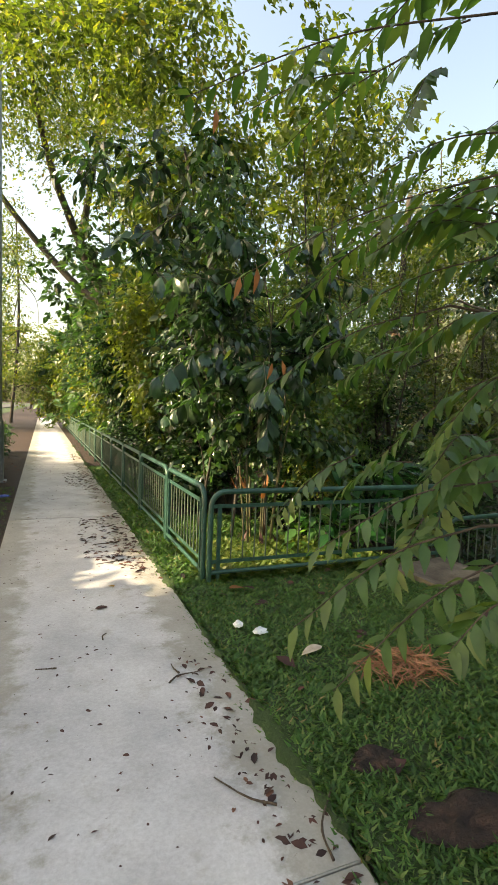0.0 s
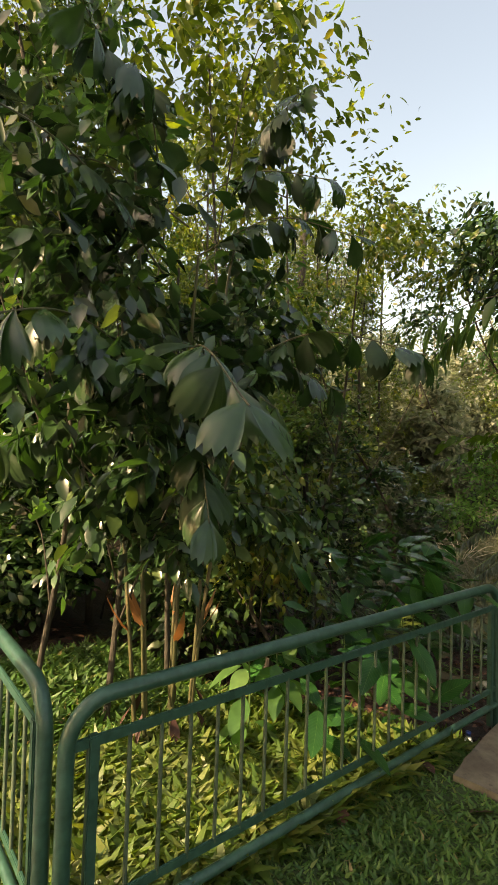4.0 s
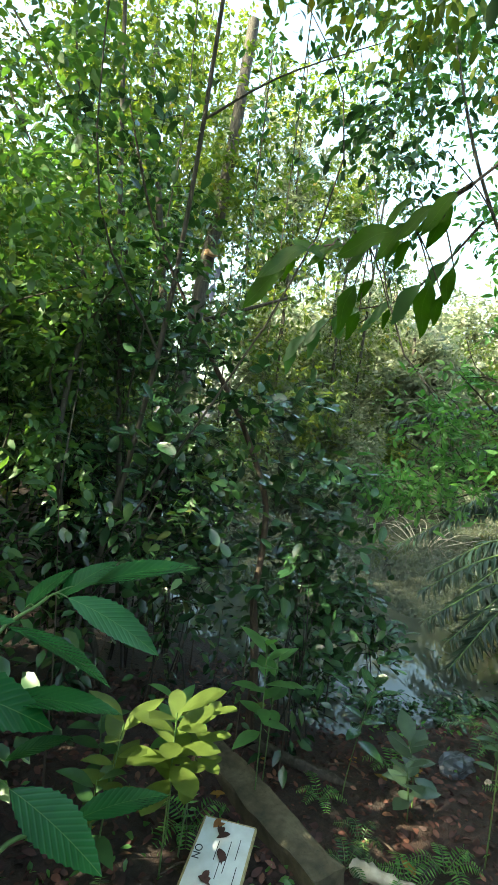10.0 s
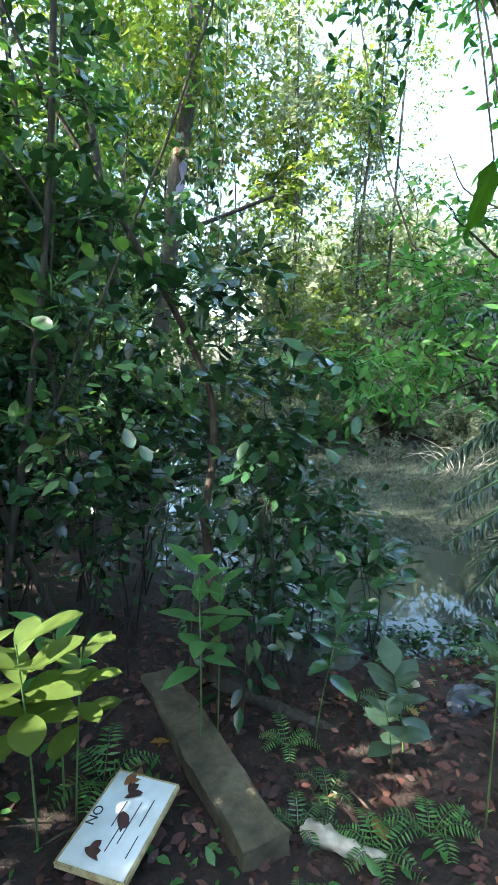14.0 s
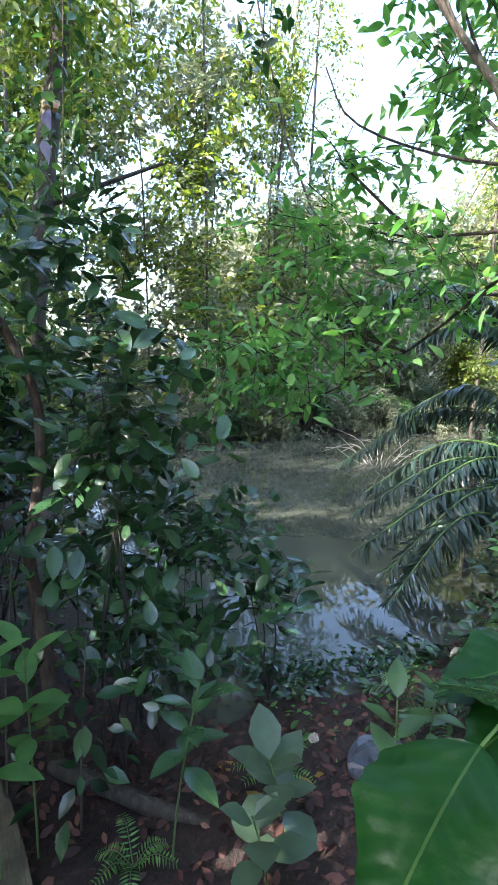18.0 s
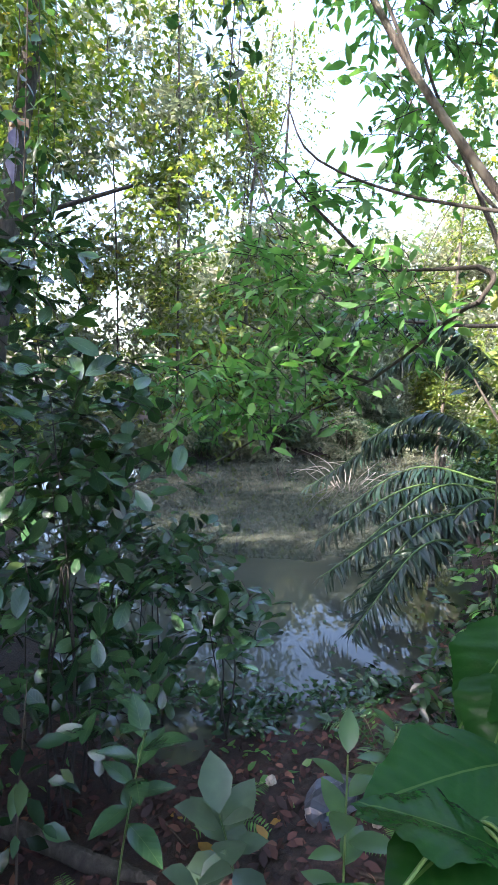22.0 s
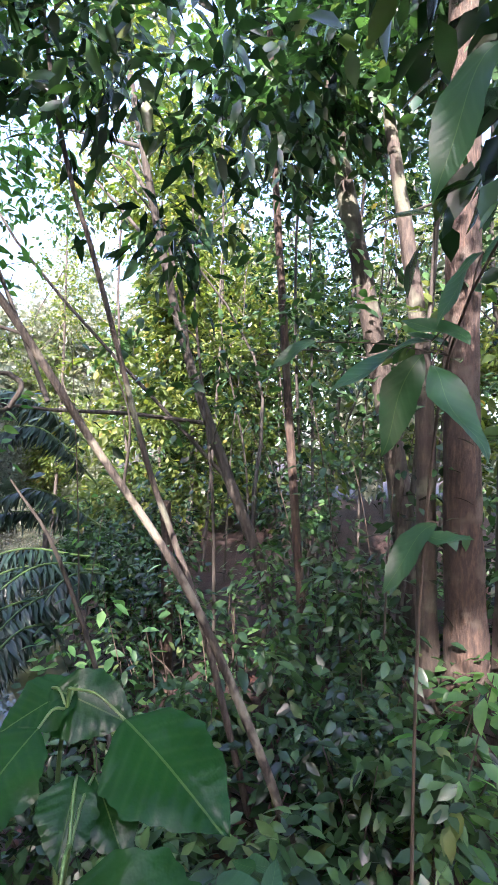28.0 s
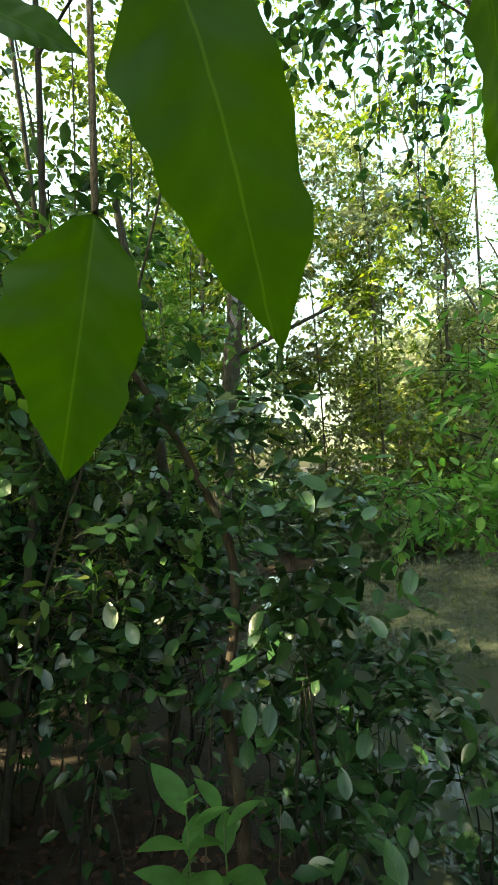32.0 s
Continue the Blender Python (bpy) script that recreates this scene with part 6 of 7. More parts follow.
# ovate-leaved young trees round the palm clump
for base, mat, lf, n_, spots in (
    ((0.75, 1.35, 0), LEAF_DARK, 0.15, 34, [(0.6, 0.75, 1.7), (0.3, 0.6, 2.1), (0.9, 0.9, 1.3), (1.2, 0.8, 2.0), (0.5, 1.0, 2.5), (0.2, 0.8, 2.7), (1.6, 1.0, 2.4)]),
    ((1.35, 1.7, 0), LEAF_MID, 0.13, 40, [(1.2, 1.5, 1.8), (1.7, 1.4, 1.4), (1.9, 1.6, 2.4), (0.6, 1.3, 3.6), (1.8, 1.5, 3.0), (2.1, 1.5, 1.1)]),
    ((0.5, 1.9, 0), LEAF_MID, 0.12, 40, [(0.4, 1.7, 1.3), (0.3, 1.9, 2.0), (0.5, 1.8, 2.8), (0.2, 2.2, 3.4), (0.8, 2.2, 3.0), (0.4, 1.5, 4.2)]),
    ((2.3, 1.7, 0), LEAF_SUNNY, 0.09, 46, [(1.95, 1.6, 0.9), (2.2, 1.8, 1.4), (2.4, 1.6, 0.8), (2.0, 1.9, 1.8)]),
):
    tree(base, (base[0], base[1], spots[-2][2]), [(c, (0.42, 0.38, 0.34), 1.0) for c in spots], mat, "young tree with dense drooping oval leaves inside the railing's corner", 0.02, BARK_DARK, 0.08, limbs=len(spots), leaf=lf, n=n_, per=7, droop=0.75, twig=0.34, template=BLADE_OVAL, shell=0.0, gaps=-0.8)
# low broad seedlings beside the clump
for x, y in ((1.55, 0.75), (1.85, 0.95), (1.3, 0.7), (2.1, 0.7)):
    a = rng.uniform(0, 6.28, 9)
    pp = np.stack([x + 0.04 * np.cos(a), y + 0.04 * np.sin(a), rng.uniform(0.12, 0.5, 9)], -1)
    s = thing("seedling", (x, y, 0), "low seedling with broad yellow-green leaves by the railing", "seedling", "seedlings behind the railing")
    part("stem", tube_mesh("stem", [(0, 0, -0.03), (0.01, 0, 0.3), (0, 0.01, 0.55)], [0.006, 0.004], GREEN_STEM, 6, 8), s)
    part("leaves", leaf_mesh("leaves", BLADE_FINE, pp - [x, y, 0], np.stack([np.cos(a), np.sin(a), np.full(9, -0.35)], -1), np.array([0, 0, 1.0]) + rng.normal(size=(9, 3)) * 0.2, rng.uniform(0.15, 0.24, 9), LEAF_FRESH), s)

# ---- trees on the near bank ----
def leaning(name, pts, radii, label, mat, lobes, leaf_mat, **kw):
    ob = thing(name, pts[0], label, "tree")
    o = np.array(pts[0])
    part("trunk", tube_mesh("trunk", [np.asarray(q) - o for q in pts], radii, mat, 10, 40, 0.05), ob)
    if lobes:
        foliage("crown", lobes, leaf_mat, ob, **kw)
    return ob


ball = lambda c, r: (c, (r, r, r * 0.8), 1.0)
ta = leaning("leaning_tree", [(6.75, -0.15, -0.6), (6.65, 0.07, 0.02), (6.6, 0.32, 0.57), (6.55, 0.5, 0.88), (6.45, 0.7, 1.2), (6.35, 0.95, 1.62), (6.25, 1.3, 2.15), (6.2, 1.6, 2.7), (6.15, 1.9, 3.4), (6.1, 2.2, 4.4)], [0.021, 0.018, 0.016, 0.015, 0.013, 0.01], "slim leaning tree with pale mottled bark over the bank", BARK_PALE,
             [ball((6.1, 2.2, 3.9), 0.7), ball((6.5, 1.5, 3.3), 0.5), ball((6.3, 1.1, 3.6), 0.6), ball((6.6, 2.3, 4.6), 0.9), ball((7.2, 2.0, 4.3), 0.8), ball((7.4, 1.4, 3.7), 0.6), ball((5.7, 2.4, 3.6), 0.6), ball((6.9, 1.0, 4.4), 0.8)], LEAF_MID, leaf=0.1, n=40, per=7, twig=0.3, template=BLADE_OVAL, shell=0.05)
for q, e in (((6.35, 0.95, 1.62), [(6.2, 1.3, 1.72), (6.0, 1.55, 1.85), (5.95, 1.65, 2.05)]), ((6.2, 1.6, 2.7), [(6.0, 1.7, 3.0), (5.8, 1.9, 3.3)]), ((6.25, 1.3, 2.15), [(6.1, 1.45, 2.6), (6.0, 1.5, 3.1)]), ((6.5, 0.6, 1.05), [(6.4, 0.55, 1.3), (6.35, 0.6, 1.5)])):
    part("branch", tube_mesh("branch", [np.asarray(v) - np.array(ta.location) for v in [q] + e], [0.007, 0.003], BARK_DARK, 6, 12), ta)
leaning("leaning_tree", [(7.05, 0.1, -0.6), (7.0, 0.35, 0.35), (7.0, 0.5, 0.75), (6.95, 0.63, 1.12), (6.92, 0.78, 1.66), (6.9, 0.92, 2.15), (6.85, 1.05, 2.6), (6.8, 1.15, 3.2), (6.8, 1.3, 4.4)], [0.018, 0.016, 0.014, 0.012, 0.009], "slender leaning tree with brown bark and large drooping leaves", BARK_GREY,
        [ball((6.74, 0.85, 2.95), 0.4), ball((7.07, 0.4, 3.0), 0.45), ball((6.75, 1.3, 3.1), 0.4), ball((7.2, 0.9, 3.6), 0.6), ball((6.7, 0.6, 3.6), 0.5), ball((7.3, 0.1, 3.1), 0.45), ball((7.4, 0.6, 2.5), 0.3)], LEAF_DARK, leaf=0.16, n=17, per=7, twig=0.4, droop=0.8, template=BLADE_LONG, shell=0.05)
leaning("slim_tree", [(8.55, -0.2, -0.4), (8.5, -0.09, 0.9), (8.5, 0.01, 2.2), (8.5, 0.13, 3.9), (8.4, 0.2, 5.5)], [0.036, 0.032, 0.022], "straight slim tree with reddish sunlit bark", BARK_RED, [ball((8.4, 0.2, 4.6), 0.8), ball((8.7, -0.3, 3.9), 0.6), ball((8.2, 0.5, 3.7), 0.5)], LEAF_MID, leaf=0.14, n=60, per=7, twig=0.3, template=BLADE_OVAL, shell=0.05)
leaning("grey_tree", [(8.6, -1.05, -0.3), (8.5, -0.91, 0.86), (8.5, -0.65, 2.36), (8.45, -0.35, 3.9), (8.3, -0.2, 5.8)], [0.1, 0.085, 0.075, 0.06], "grey-barked tree bending over the undergrowth", BARK_GREY, [ball((8.3, -0.3, 5.2), 1.0), ball((8.0, -0.8, 4.2), 0.7), ball((8.9, 0.0, 4.6), 0.8), ball((7.6, -0.3, 3.4), 0.5)], LEAF_DARK, leaf=0.15, n=70, per=7, twig=0.35, template=BLADE_OVAL, shell=0.05)
big = leaning("big_tree", [(7.45, -1.04, -0.6), (7.42, -1.03, 0.1), (7.4, -1.0, 1.2), (7.4, -1.0, 2.6), (7.5, -1.04, 4.6), (7.5, -1.1, 7.0)], [0.16, 0.11, 0.095, 0.09, 0.065], "thick forest tree with rust-brown bark and root flanks", BARK_RED, [ball((7.5, -1.1, 5.6), 1.3), ball((6.8, -1.6, 4.8), 0.9), ball((8.0, -1.6, 4.6), 0.9)], LEAF_MID, leaf=0.16, n=90, per=7, twig=0.4, shell=0.05)
for off, h, r in (((-0.02, -0.2), 5.5, 0.075), ((0.08, 0.17), 4.0, 0.06)):
    part("side_trunk", tube_mesh("side_trunk", [(off[0], off[1], -0.1), (off[0] * 1.2, off[1] * 1.1, 1.0), (off[0] * 1.5, off[1] * 1.3, 2.4), (off[0] * 3, off[1] * 2.4, h)], [r * 1.4, r, r * 0.9, r * 0.6], BARK_GREY, 10, 24, 0.05), big)
for a in (2.4, 3.3, 4.3, 5.4, 0.6):
    part("root", tube_mesh("root", [(0.05 * math.cos(a), 0.05 * math.sin(a), 0.35), (0.22 * math.cos(a), 0.22 * math.sin(a), 0.02), (0.6 * math.cos(a), 0.6 * math.sin(a), -0.12)], [0.09, 0.06, 0.02], BARK_RED, 8, 10, 0.05), big)

# bright branches over the water
over = thing("overhanging_tree", (7.0, 0.75, gz_at(7.0, 0.75)), "branches with fresh drooping green leaves reaching over the pond", "tree")
oo = np.array(over.location)
part("trunk", tube_mesh("trunk", [(0, 0, -0.1), (-0.05, 0.05, 0.8), (-0.3, 0.2, 1.6), (-0.45, 0.35, 1.95)], [0.016, 0.012, 0.004], BARK_DARK, 8, 16), over)
for bl in (BRANCH_1, BRANCH_2, BRANCH_3, BRANCH_4):
    part("branch", tube_mesh("branch", [np.asarray(q) - oo for q in bl], [0.011, 0.004], BARK_DARK, 6, 20), over)
part("branch", tube_mesh("branch", [np.array((6.58, 1.14, 1.51)) - oo, np.array((6.52, 1.05, 1.45)) - oo, np.array((6.52, 1.1, 1.36)) - oo], [0.012, 0.011], BARK_DARK, 6, 8), over)
foliage("crown", [(c, (0.36, 0.36, 0.06), 1.0) for c, _ in LOBES], LEAF_FRESH, over, leaf=0.09, n=15, per=9, twig=0.36, droop=0.15, template=BLADE_LEAFLET, shell=0.0, gaps=-2, twigs=0.003)

foliage("upper_leaves", [((6.9, 1.75, 2.45), (0.3, 0.3, 0.16), 1.0), ((7.05, 1.65, 2.2), (0.3, 0.3, 0.12), 1.0), ((6.6, 1.45, 2.6), (0.3, 0.3, 0.2), 1.0), ((7.1, 1.5, 2.75), (0.35, 0.3, 0.2), 1.0), ((6.5, 1.4, 2.1), (0.22, 0.2, 0.1), 0.6), ((7.2, 1.9, 3.1), (0.4, 0.4, 0.25), 1.0), ((6.6, 1.9, 3.2), (0.4, 0.35, 0.25), 1.0)], LEAF_FRESH, over, leaf=0.09, n=14, per=9, twig=0.34, droop=0.2, template=BLADE_LEAFLET, shell=0.0, gaps=-2, twigs=0.003)
part("branch", tube_mesh("branch", [np.array(q) - oo for q in ((6.65, 1.0, 1.4), (6.75, 1.3, 2.0), (6.8, 1.55, 2.5), (6.9, 1.8, 3.2))], [0.012, 0.004], BARK_DARK, 6, 16), over)

# palms with long dark fronds over the water
feather_plant((9.9, 1.95, gz_at(9.9, 1.95)), [(a, b, 0.35) for a, b in FRONDS[:3] + FRONDS[8:]], LEAF_PALM, "low palm with dusty grey-green fronds drooping over the pond", "pond_palm", "palm", 90, 0.27, BLADE_FROND, None, 0.014, angle=0.68, hang=0.6, ends=0.4, jit=0.22)
feather_plant((11.4, 2.5, gz_at(11.4, 2.5)), [(a, b, 0.5) for a, b in FRONDS[3:8]], LEAF_PALM, "palm with arching fronds that shine blue-grey in the sky light", "pond_palm", "palm", 94, 0.34, BLADE_FROND, None, 0.016, angle=0.68, hang=0.5, ends=0.4, jit=0.2)

# red-stemmed sapling and the shrubs beside it
sap = thing("sapling", (5.12, 2.38, gz_at(5.12, 2.38)), "thin reddish sapling stem with glossy dark leaves by the pond", "tree")
so = np.array(sap.location)
part("trunk", tube_mesh("trunk", [np.asarray(q) - so for q in ((5.12, 2.36, -0.85), (5.1, 2.38, -0.3), (5.06, 2.43, 0.14))], [0.035, 0.03, 0.026], BARK_RED, 10, 16, 0.06), sap)
part("upper_stem", tube_mesh("upper_stem", [np.asarray(q) - so for q in ((5.06, 2.43, 0.12), (5.15, 2.5, 0.5), (5.14, 2.55, 0.85), (4.93, 2.65, 1.34), (4.73, 2.8, 1.73), (4.62, 2.9, 1.98), (4.24, 2.9, 2.5), (4.0, 2.95, 3.2))], [0.024, 0.022, 0.018, 0.012, 0.006], BARK_RED, 9, 40, 0.04), sap)
foliage("crown", [ball((4.9, 2.75, 1.3), 0.35), ball((4.6, 2.85, 1.7), 0.35), ball((5.25, 2.6, 1.5), 0.3), ball((4.3, 2.95, 2.2), 0.5), ball((4.4, 2.7, 1.2), 0.35), ball((4.1, 2.9, 2.9), 0.5), ball((5.25, 2.35, 1.15), 0.35)], LEAF_GLOSSY, sap, leaf=0.12, n=20, per=6, twig=0.26, droop=-0.1, template=BLADE_OBOVATE, shell=0.0, gaps=-2, twigs=0.0035)
for c, r, n_, lf, mat in (((5.4, 2.3, 0.75), (0.38, 0.32, 0.4), 26, 0.13, LEAF_GLOSSY), ((5.5, 2.45, 0.2), (0.4, 0.35, 0.4), 26, 0.13, LEAF_GLOSSY), ((6.05, 2.5, 0.0), (0.34, 0.25, 0.3), 34, 0.1, LEAF_GLOSSY), ((6.3, 2.2, -0.3), (0.3, 0.2, 0.18), 12, 0.13, LEAF_GLOSSY), ((5.6, 2.35, -0.35), (0.4, 0.3, 0.3), 26, 0.12, LEAF_GLOSSY), ((4.85, 3.0, 0.4), (0.5, 0.4, 0.7), 44, 0.12, LEAF_DARK), ((4.5, 2.6, 0.5), (0.4, 0.3, 0.6), 30, 0.11, LEAF_DARK)):
    shrub((c[0], c[1], gz_at(c[0], c[1])), [ball(c, r[0]), (c, r, 1.0)], mat, "shrub with stiff glossy dark leaves leaning over the water", 3, 0.007, STEM_DARK, leaf=lf * 0.95, n=n_, per=6, twig=0.24, droop=-0.1, template=BLADE_OBOVATE, shell=0.0, gaps=-2, twigs=0.0035)


def rosette(x, y, z, n_, length, mat, label, spread=0.9, group="", name="leafy_plant", tall=0.25, template=None):
    """A small plant: one stem, leaves out and up all round it."""
    g = gz_at(x, y)
    ob = thing(name, (x, y, g), label, "plant", group)
    a = np.arange(n_) * 2.4 + rng.uniform(0, 6)
    h = np.linspace(z - g - tall, z - g, n_)
    top, lean = z - g, rng.normal(size=2) * 0.05
    bow = lambda v: np.stack([lean[0] * (v / top) ** 1.5, lean[1] * (v / top) ** 1.5, v], -1)
    part("stem", tube_mesh("stem", np.vstack([(0, 0, -0.04), bow(np.linspace(0.02, top, 8))]), [0.0045, 0.0028], GREEN_STEM, 6, 12), ob)
    p = bow(np.maximum(h, 0.02)) + np.stack([0.006 * np.cos(a), 0.006 * np.sin(a), 0 * a], -1)
    d = np.stack([np.cos(a) * spread, np.sin(a) * spread, np.linspace(0.0, 0.9, n_)], -1)
    s = length * rng.uniform(0.75, 1.15, n_)
    for i in range(n_):
        part("leaf", leaf_mesh("leaf", template or BLADE_FINE, p[i:i + 1], d[i:i + 1], np.array([[0, 0, 1.0]]) - 0.4 * d[i:i + 1], s[i:i + 1], mat), ob)
    return ob


rosette(5.6, 1.36, -0.42, 11, 0.17, LEAF_WAXY, "small plant with upright grey-green waxy leaves on the mud", template=BLADE_ROUND)
rosette(5.42, 1.28, -0.45, 8, 0.16, LEAF_WAXY, "small plant with upright grey-green waxy leaves on the mud", template=BLADE_ROUND)
rosette(5.28, 1.64, -0.12, 11, 0.17, LEAF_GLOSSY, "glossy dark green seedling by the water's edge", tall=0.35)
rosette(4.75, 1.85, 0.1, 12, 0.2, LEAF_FRESH, "fresh green seedling with pointed leaves beside the log", tall=0.5)
rosette(4.9, 1.95, 0.0, 9, 0.18, LEAF_FRESH, "fresh green seedling with pointed leaves beside the log", tall=0.4)
# sunlit look of the next seedlings is put into their yellow-green leaf colour
rosette(3.72, 1.7, 0.05, 12, 0.18, LEAF_SUNNY, "sunlit yellow-green seedling on the bank", tall=0.4)
rosette(3.97, 1.58, 0.14, 16, 0.19, LEAF_SUNNY, "sunlit yellow-green seedling on the bank", tall=0.34, spread=1.5, template=BLADE_OBOVATE)
rosette(4.12, 1.66, 0.02, 12, 0.17, LEAF_SUNNY, "sunlit yellow-green seedling on the bank", tall=0.3, spread=1.5, template=BLADE_OBOVATE)
rosette(4.1, 1.75, 0.02, 9, 0.15, LEAF_FRESH, "sunlit yellow-green seedling on the bank", tall=0.3)
rosette(3.7, 1.75, -0.2, 10, 0.16, LEAF_MID, "dark seedling in the leaf litter", tall=0.3)
rosette(3.85, 2.0, -0.1, 10, 0.16, LEAF_MID, "dark seedling in the leaf litter", tall=0.3)
rosette(6.4, 1.25, -0.5, 9, 0.14, LEAF_MID, "low green plant on the wet bank", tall=0.2)
rosette(5.45, 0.85, 0.12, 12, 0.12, LEAF_MID, "leafy green stem beside the broad-leaved shrub", tall=0.4)
rosette(4.35, -0.1, -0.15, 8, 0.1, LEAF_FRESH, "tiny seedling with rounded leaves on bare soil", tall=0.12)
rosette(3.9, -0.6, -0.2, 8, 0.12, LEAF_FRESH, "tiny seedling with rounded leaves on bare soil", tall=0.12)


def fern(x, y, n_, length, label):
    g = gz_at(x, y)
    fr = []
    for k in range(n_):
        a = k * 6.28 / n_ + rng.uniform(-0.3, 0.3)
        l = length * rng.uniform(0.8, 1.15)
        fr.append(((x, y, g), (x + l * math.cos(a), y + l * math.sin(a), g + l * rng.uniform(0.1, 0.45)), l * 0.3))
    return feather_plant((x, y, g), fr, LEAF_FRESH if rng.uniform() < 0.5 else LEAF_MID, label, "fern", "fern", 12, length * 0.28, BLADE_SLIM, None, 0.0025, "frond", angle=0.8, hang=0.1, ends=0.35, group="ferns on the bank")


for x, y, l in ((4.27, 1.82, 0.22), (4.85, 1.25, 0.15), (5.0, 1.0, 0.16), (5.1, 1.35, 0.14), (4.6, 0.95, 0.12), (5.25, 0.95, 0.18), (4.75, 0.75, 0.12), (5.9, 1.7, 0.2), (5.15, 1.7, 0.15), (3.6, 1.4, 0.2), (4.0, 1.1, 0.14), (6.2, 1.0, 0.2), (6.8, 1.5, 0.3), (7.2, 0.7, 0.3)):
    fern(x, y, 6, l, "small green fern on dark soil")

# ---- things on the ground ----
def lying_leaves(name, label, x0, x1, y0, y1, count, size, mat, clump=0.0, skip=None, lift=0.012, template=None, flat=0.16):
    p = np.stack([rng.uniform(x0, x1, count * 2), rng.uniform(y0, y1, count * 2)], -1)
    if clump:
        p = p[wave3(np.c_[p, np.zeros(len(p))], clump) > -0.1]
    if skip is not None:
        p = p[~skip(p[:, 0], p[:, 1])]
    p = p[:count]
    z = ground_height(p[:, 0], p[:, 1])
    z = np.where((p[:, 0] > -1.8) & (p[:, 0] < -0.32), 0.014, z + lift)
    a = rng.uniform(0, 6.28, len(p))
    d = np.stack([np.cos(a), np.sin(a), rng.normal(size=len(p)) * flat], -1)
    nn = np.array([0, 0, 1.0]) + rng.normal(size=(len(p), 3)) * flat * 1.6
    s = size * rng.uniform(0.4, 1.3, len(p))
    return solid(name, leaf_mesh(name, template or BLADE_OVAL, np.c_[p, z], d, nn, s, mat), label, "leaves", kind="stuff")


dry = lambda x, y: pond_distance(x, y) < 0.0
lying_leaves("leaf_litter", "brown dead leaves covering the damp bank", 2.9, 9.0, -2.5, 3.6, 16000, 0.06, LEAF_DEAD, 0, dry, template=BLADE_HEX, flat=0.3)
lying_leaves("leaf_litter", "brown dead leaves under the shrubs", 0.3, 3.2, 0.9, 3.5, 1200, 0.1, LEAF_DEAD)
lying_leaves("yellow_leaves", "a few fallen yellow leaves on the mud", 3.8, 7.0, -0.5, 2.2, 26, 0.1, LEAF_YELLOW, 0, dry)
lying_leaves("green_weeds", "tiny green weeds dotted over the soil", 3.2, 8.0, -1.5, 2.6, 900, 0.06, LEAF_FRESH, 2.5, dry, 0.03, BLADE_OVAL, 0.7)
lying_leaves("path_litter", "dark crumbs of leaves strewn on the concrete path", -1.75, -0.35, -4.5, 12, 820, 0.03, LEAF_DEAD, 0, None)
lying_leaves("path_edge_litter", "dark wet leaves gathered along the path's edge", -0.62, -0.3, -3.6, 14, 700, 0.06, LEAF_DEAD, 3.0)
lying_leaves("path_edge_litter", "dark wet leaves gathered along the path's edge", -0.95, -0.4, 0.2, 8, 700, 0.075, LEAF_DEAD, 2.2)
lying_leaves("verge_litter", "dead leaves on the dark verge by the hedge", -4.2, -1.85, -1.0, 12, 700, 0.09, LEAF_DEAD)
lying_leaves("lawn_leaves", "brown fallen leaves lying in the grass", -0.2, 2.8, -3.6, 0.6, 46, 0.14, LEAF_DEAD, 0, None, 0.05)


# leaves afloat along the near shore
fp = np.stack([rng.uniform(5.8, 9.5, 1600), rng.uniform(1.6, 4.5, 1600)], -1)
fd = pond_distance(fp[:, 0], fp[:, 1])
fp = fp[(fd < 0) & (fd > -0.9 * rng.uniform(size=1600) ** 2 - 0.05)]
fa = rng.uniform(0, 6.28, len(fp))
solid("floating_leaves", leaf_mesh("floating_leaves", BLADE_OVAL, np.c_[fp, np.full(len(fp), POND_Z + 0.012)], np.stack([np.cos(fa), np.sin(fa), 0 * fa], -1), np.array([0, 0, 1.0]) + rng.normal(size=(len(fp), 3)) * 0.06, rng.uniform(0.03, 0.08, len(fp)), LEAF_DARK), "dark leaves floating on the water along the shore", "leaves", kind="stuff")

# small dark plants standing in the shallows
wp = np.stack([rng.uniform(6.0, 7.6, 2600), rng.uniform(1.7, 3.2, 2600)], -1)
wd = pond_distance(wp[:, 0], wp[:, 1])
wp = wp[(np.abs(wd + 0.05) < 0.32 * rng.uniform(0.2, 1.0, 2600)) & (wave3(np.c_[wp * 3, np.zeros(2600)], 2.0) > -0.35)]
wa = rng.uniform(0, 6.28, len(wp))
wz = np.maximum(ground_height(wp[:, 0], wp[:, 1]), POND_Z) + rng.uniform(0.0, 0.1, len(wp))
solid("water_plants", leaf_mesh("water_plants", BLADE_OVAL, np.c_[wp, wz], np.stack([np.cos(wa), np.sin(wa), rng.uniform(-0.1, 0.9, len(wp))], -1), np.array([0, 0, 1.0]) + rng.normal(size=(len(wp), 3)) * 0.4, rng.uniform(0.04, 0.1, len(wp)), LEAF_GLOSSY), "small dark glossy plants growing in the shallow water", "water plants", kind="stuff")


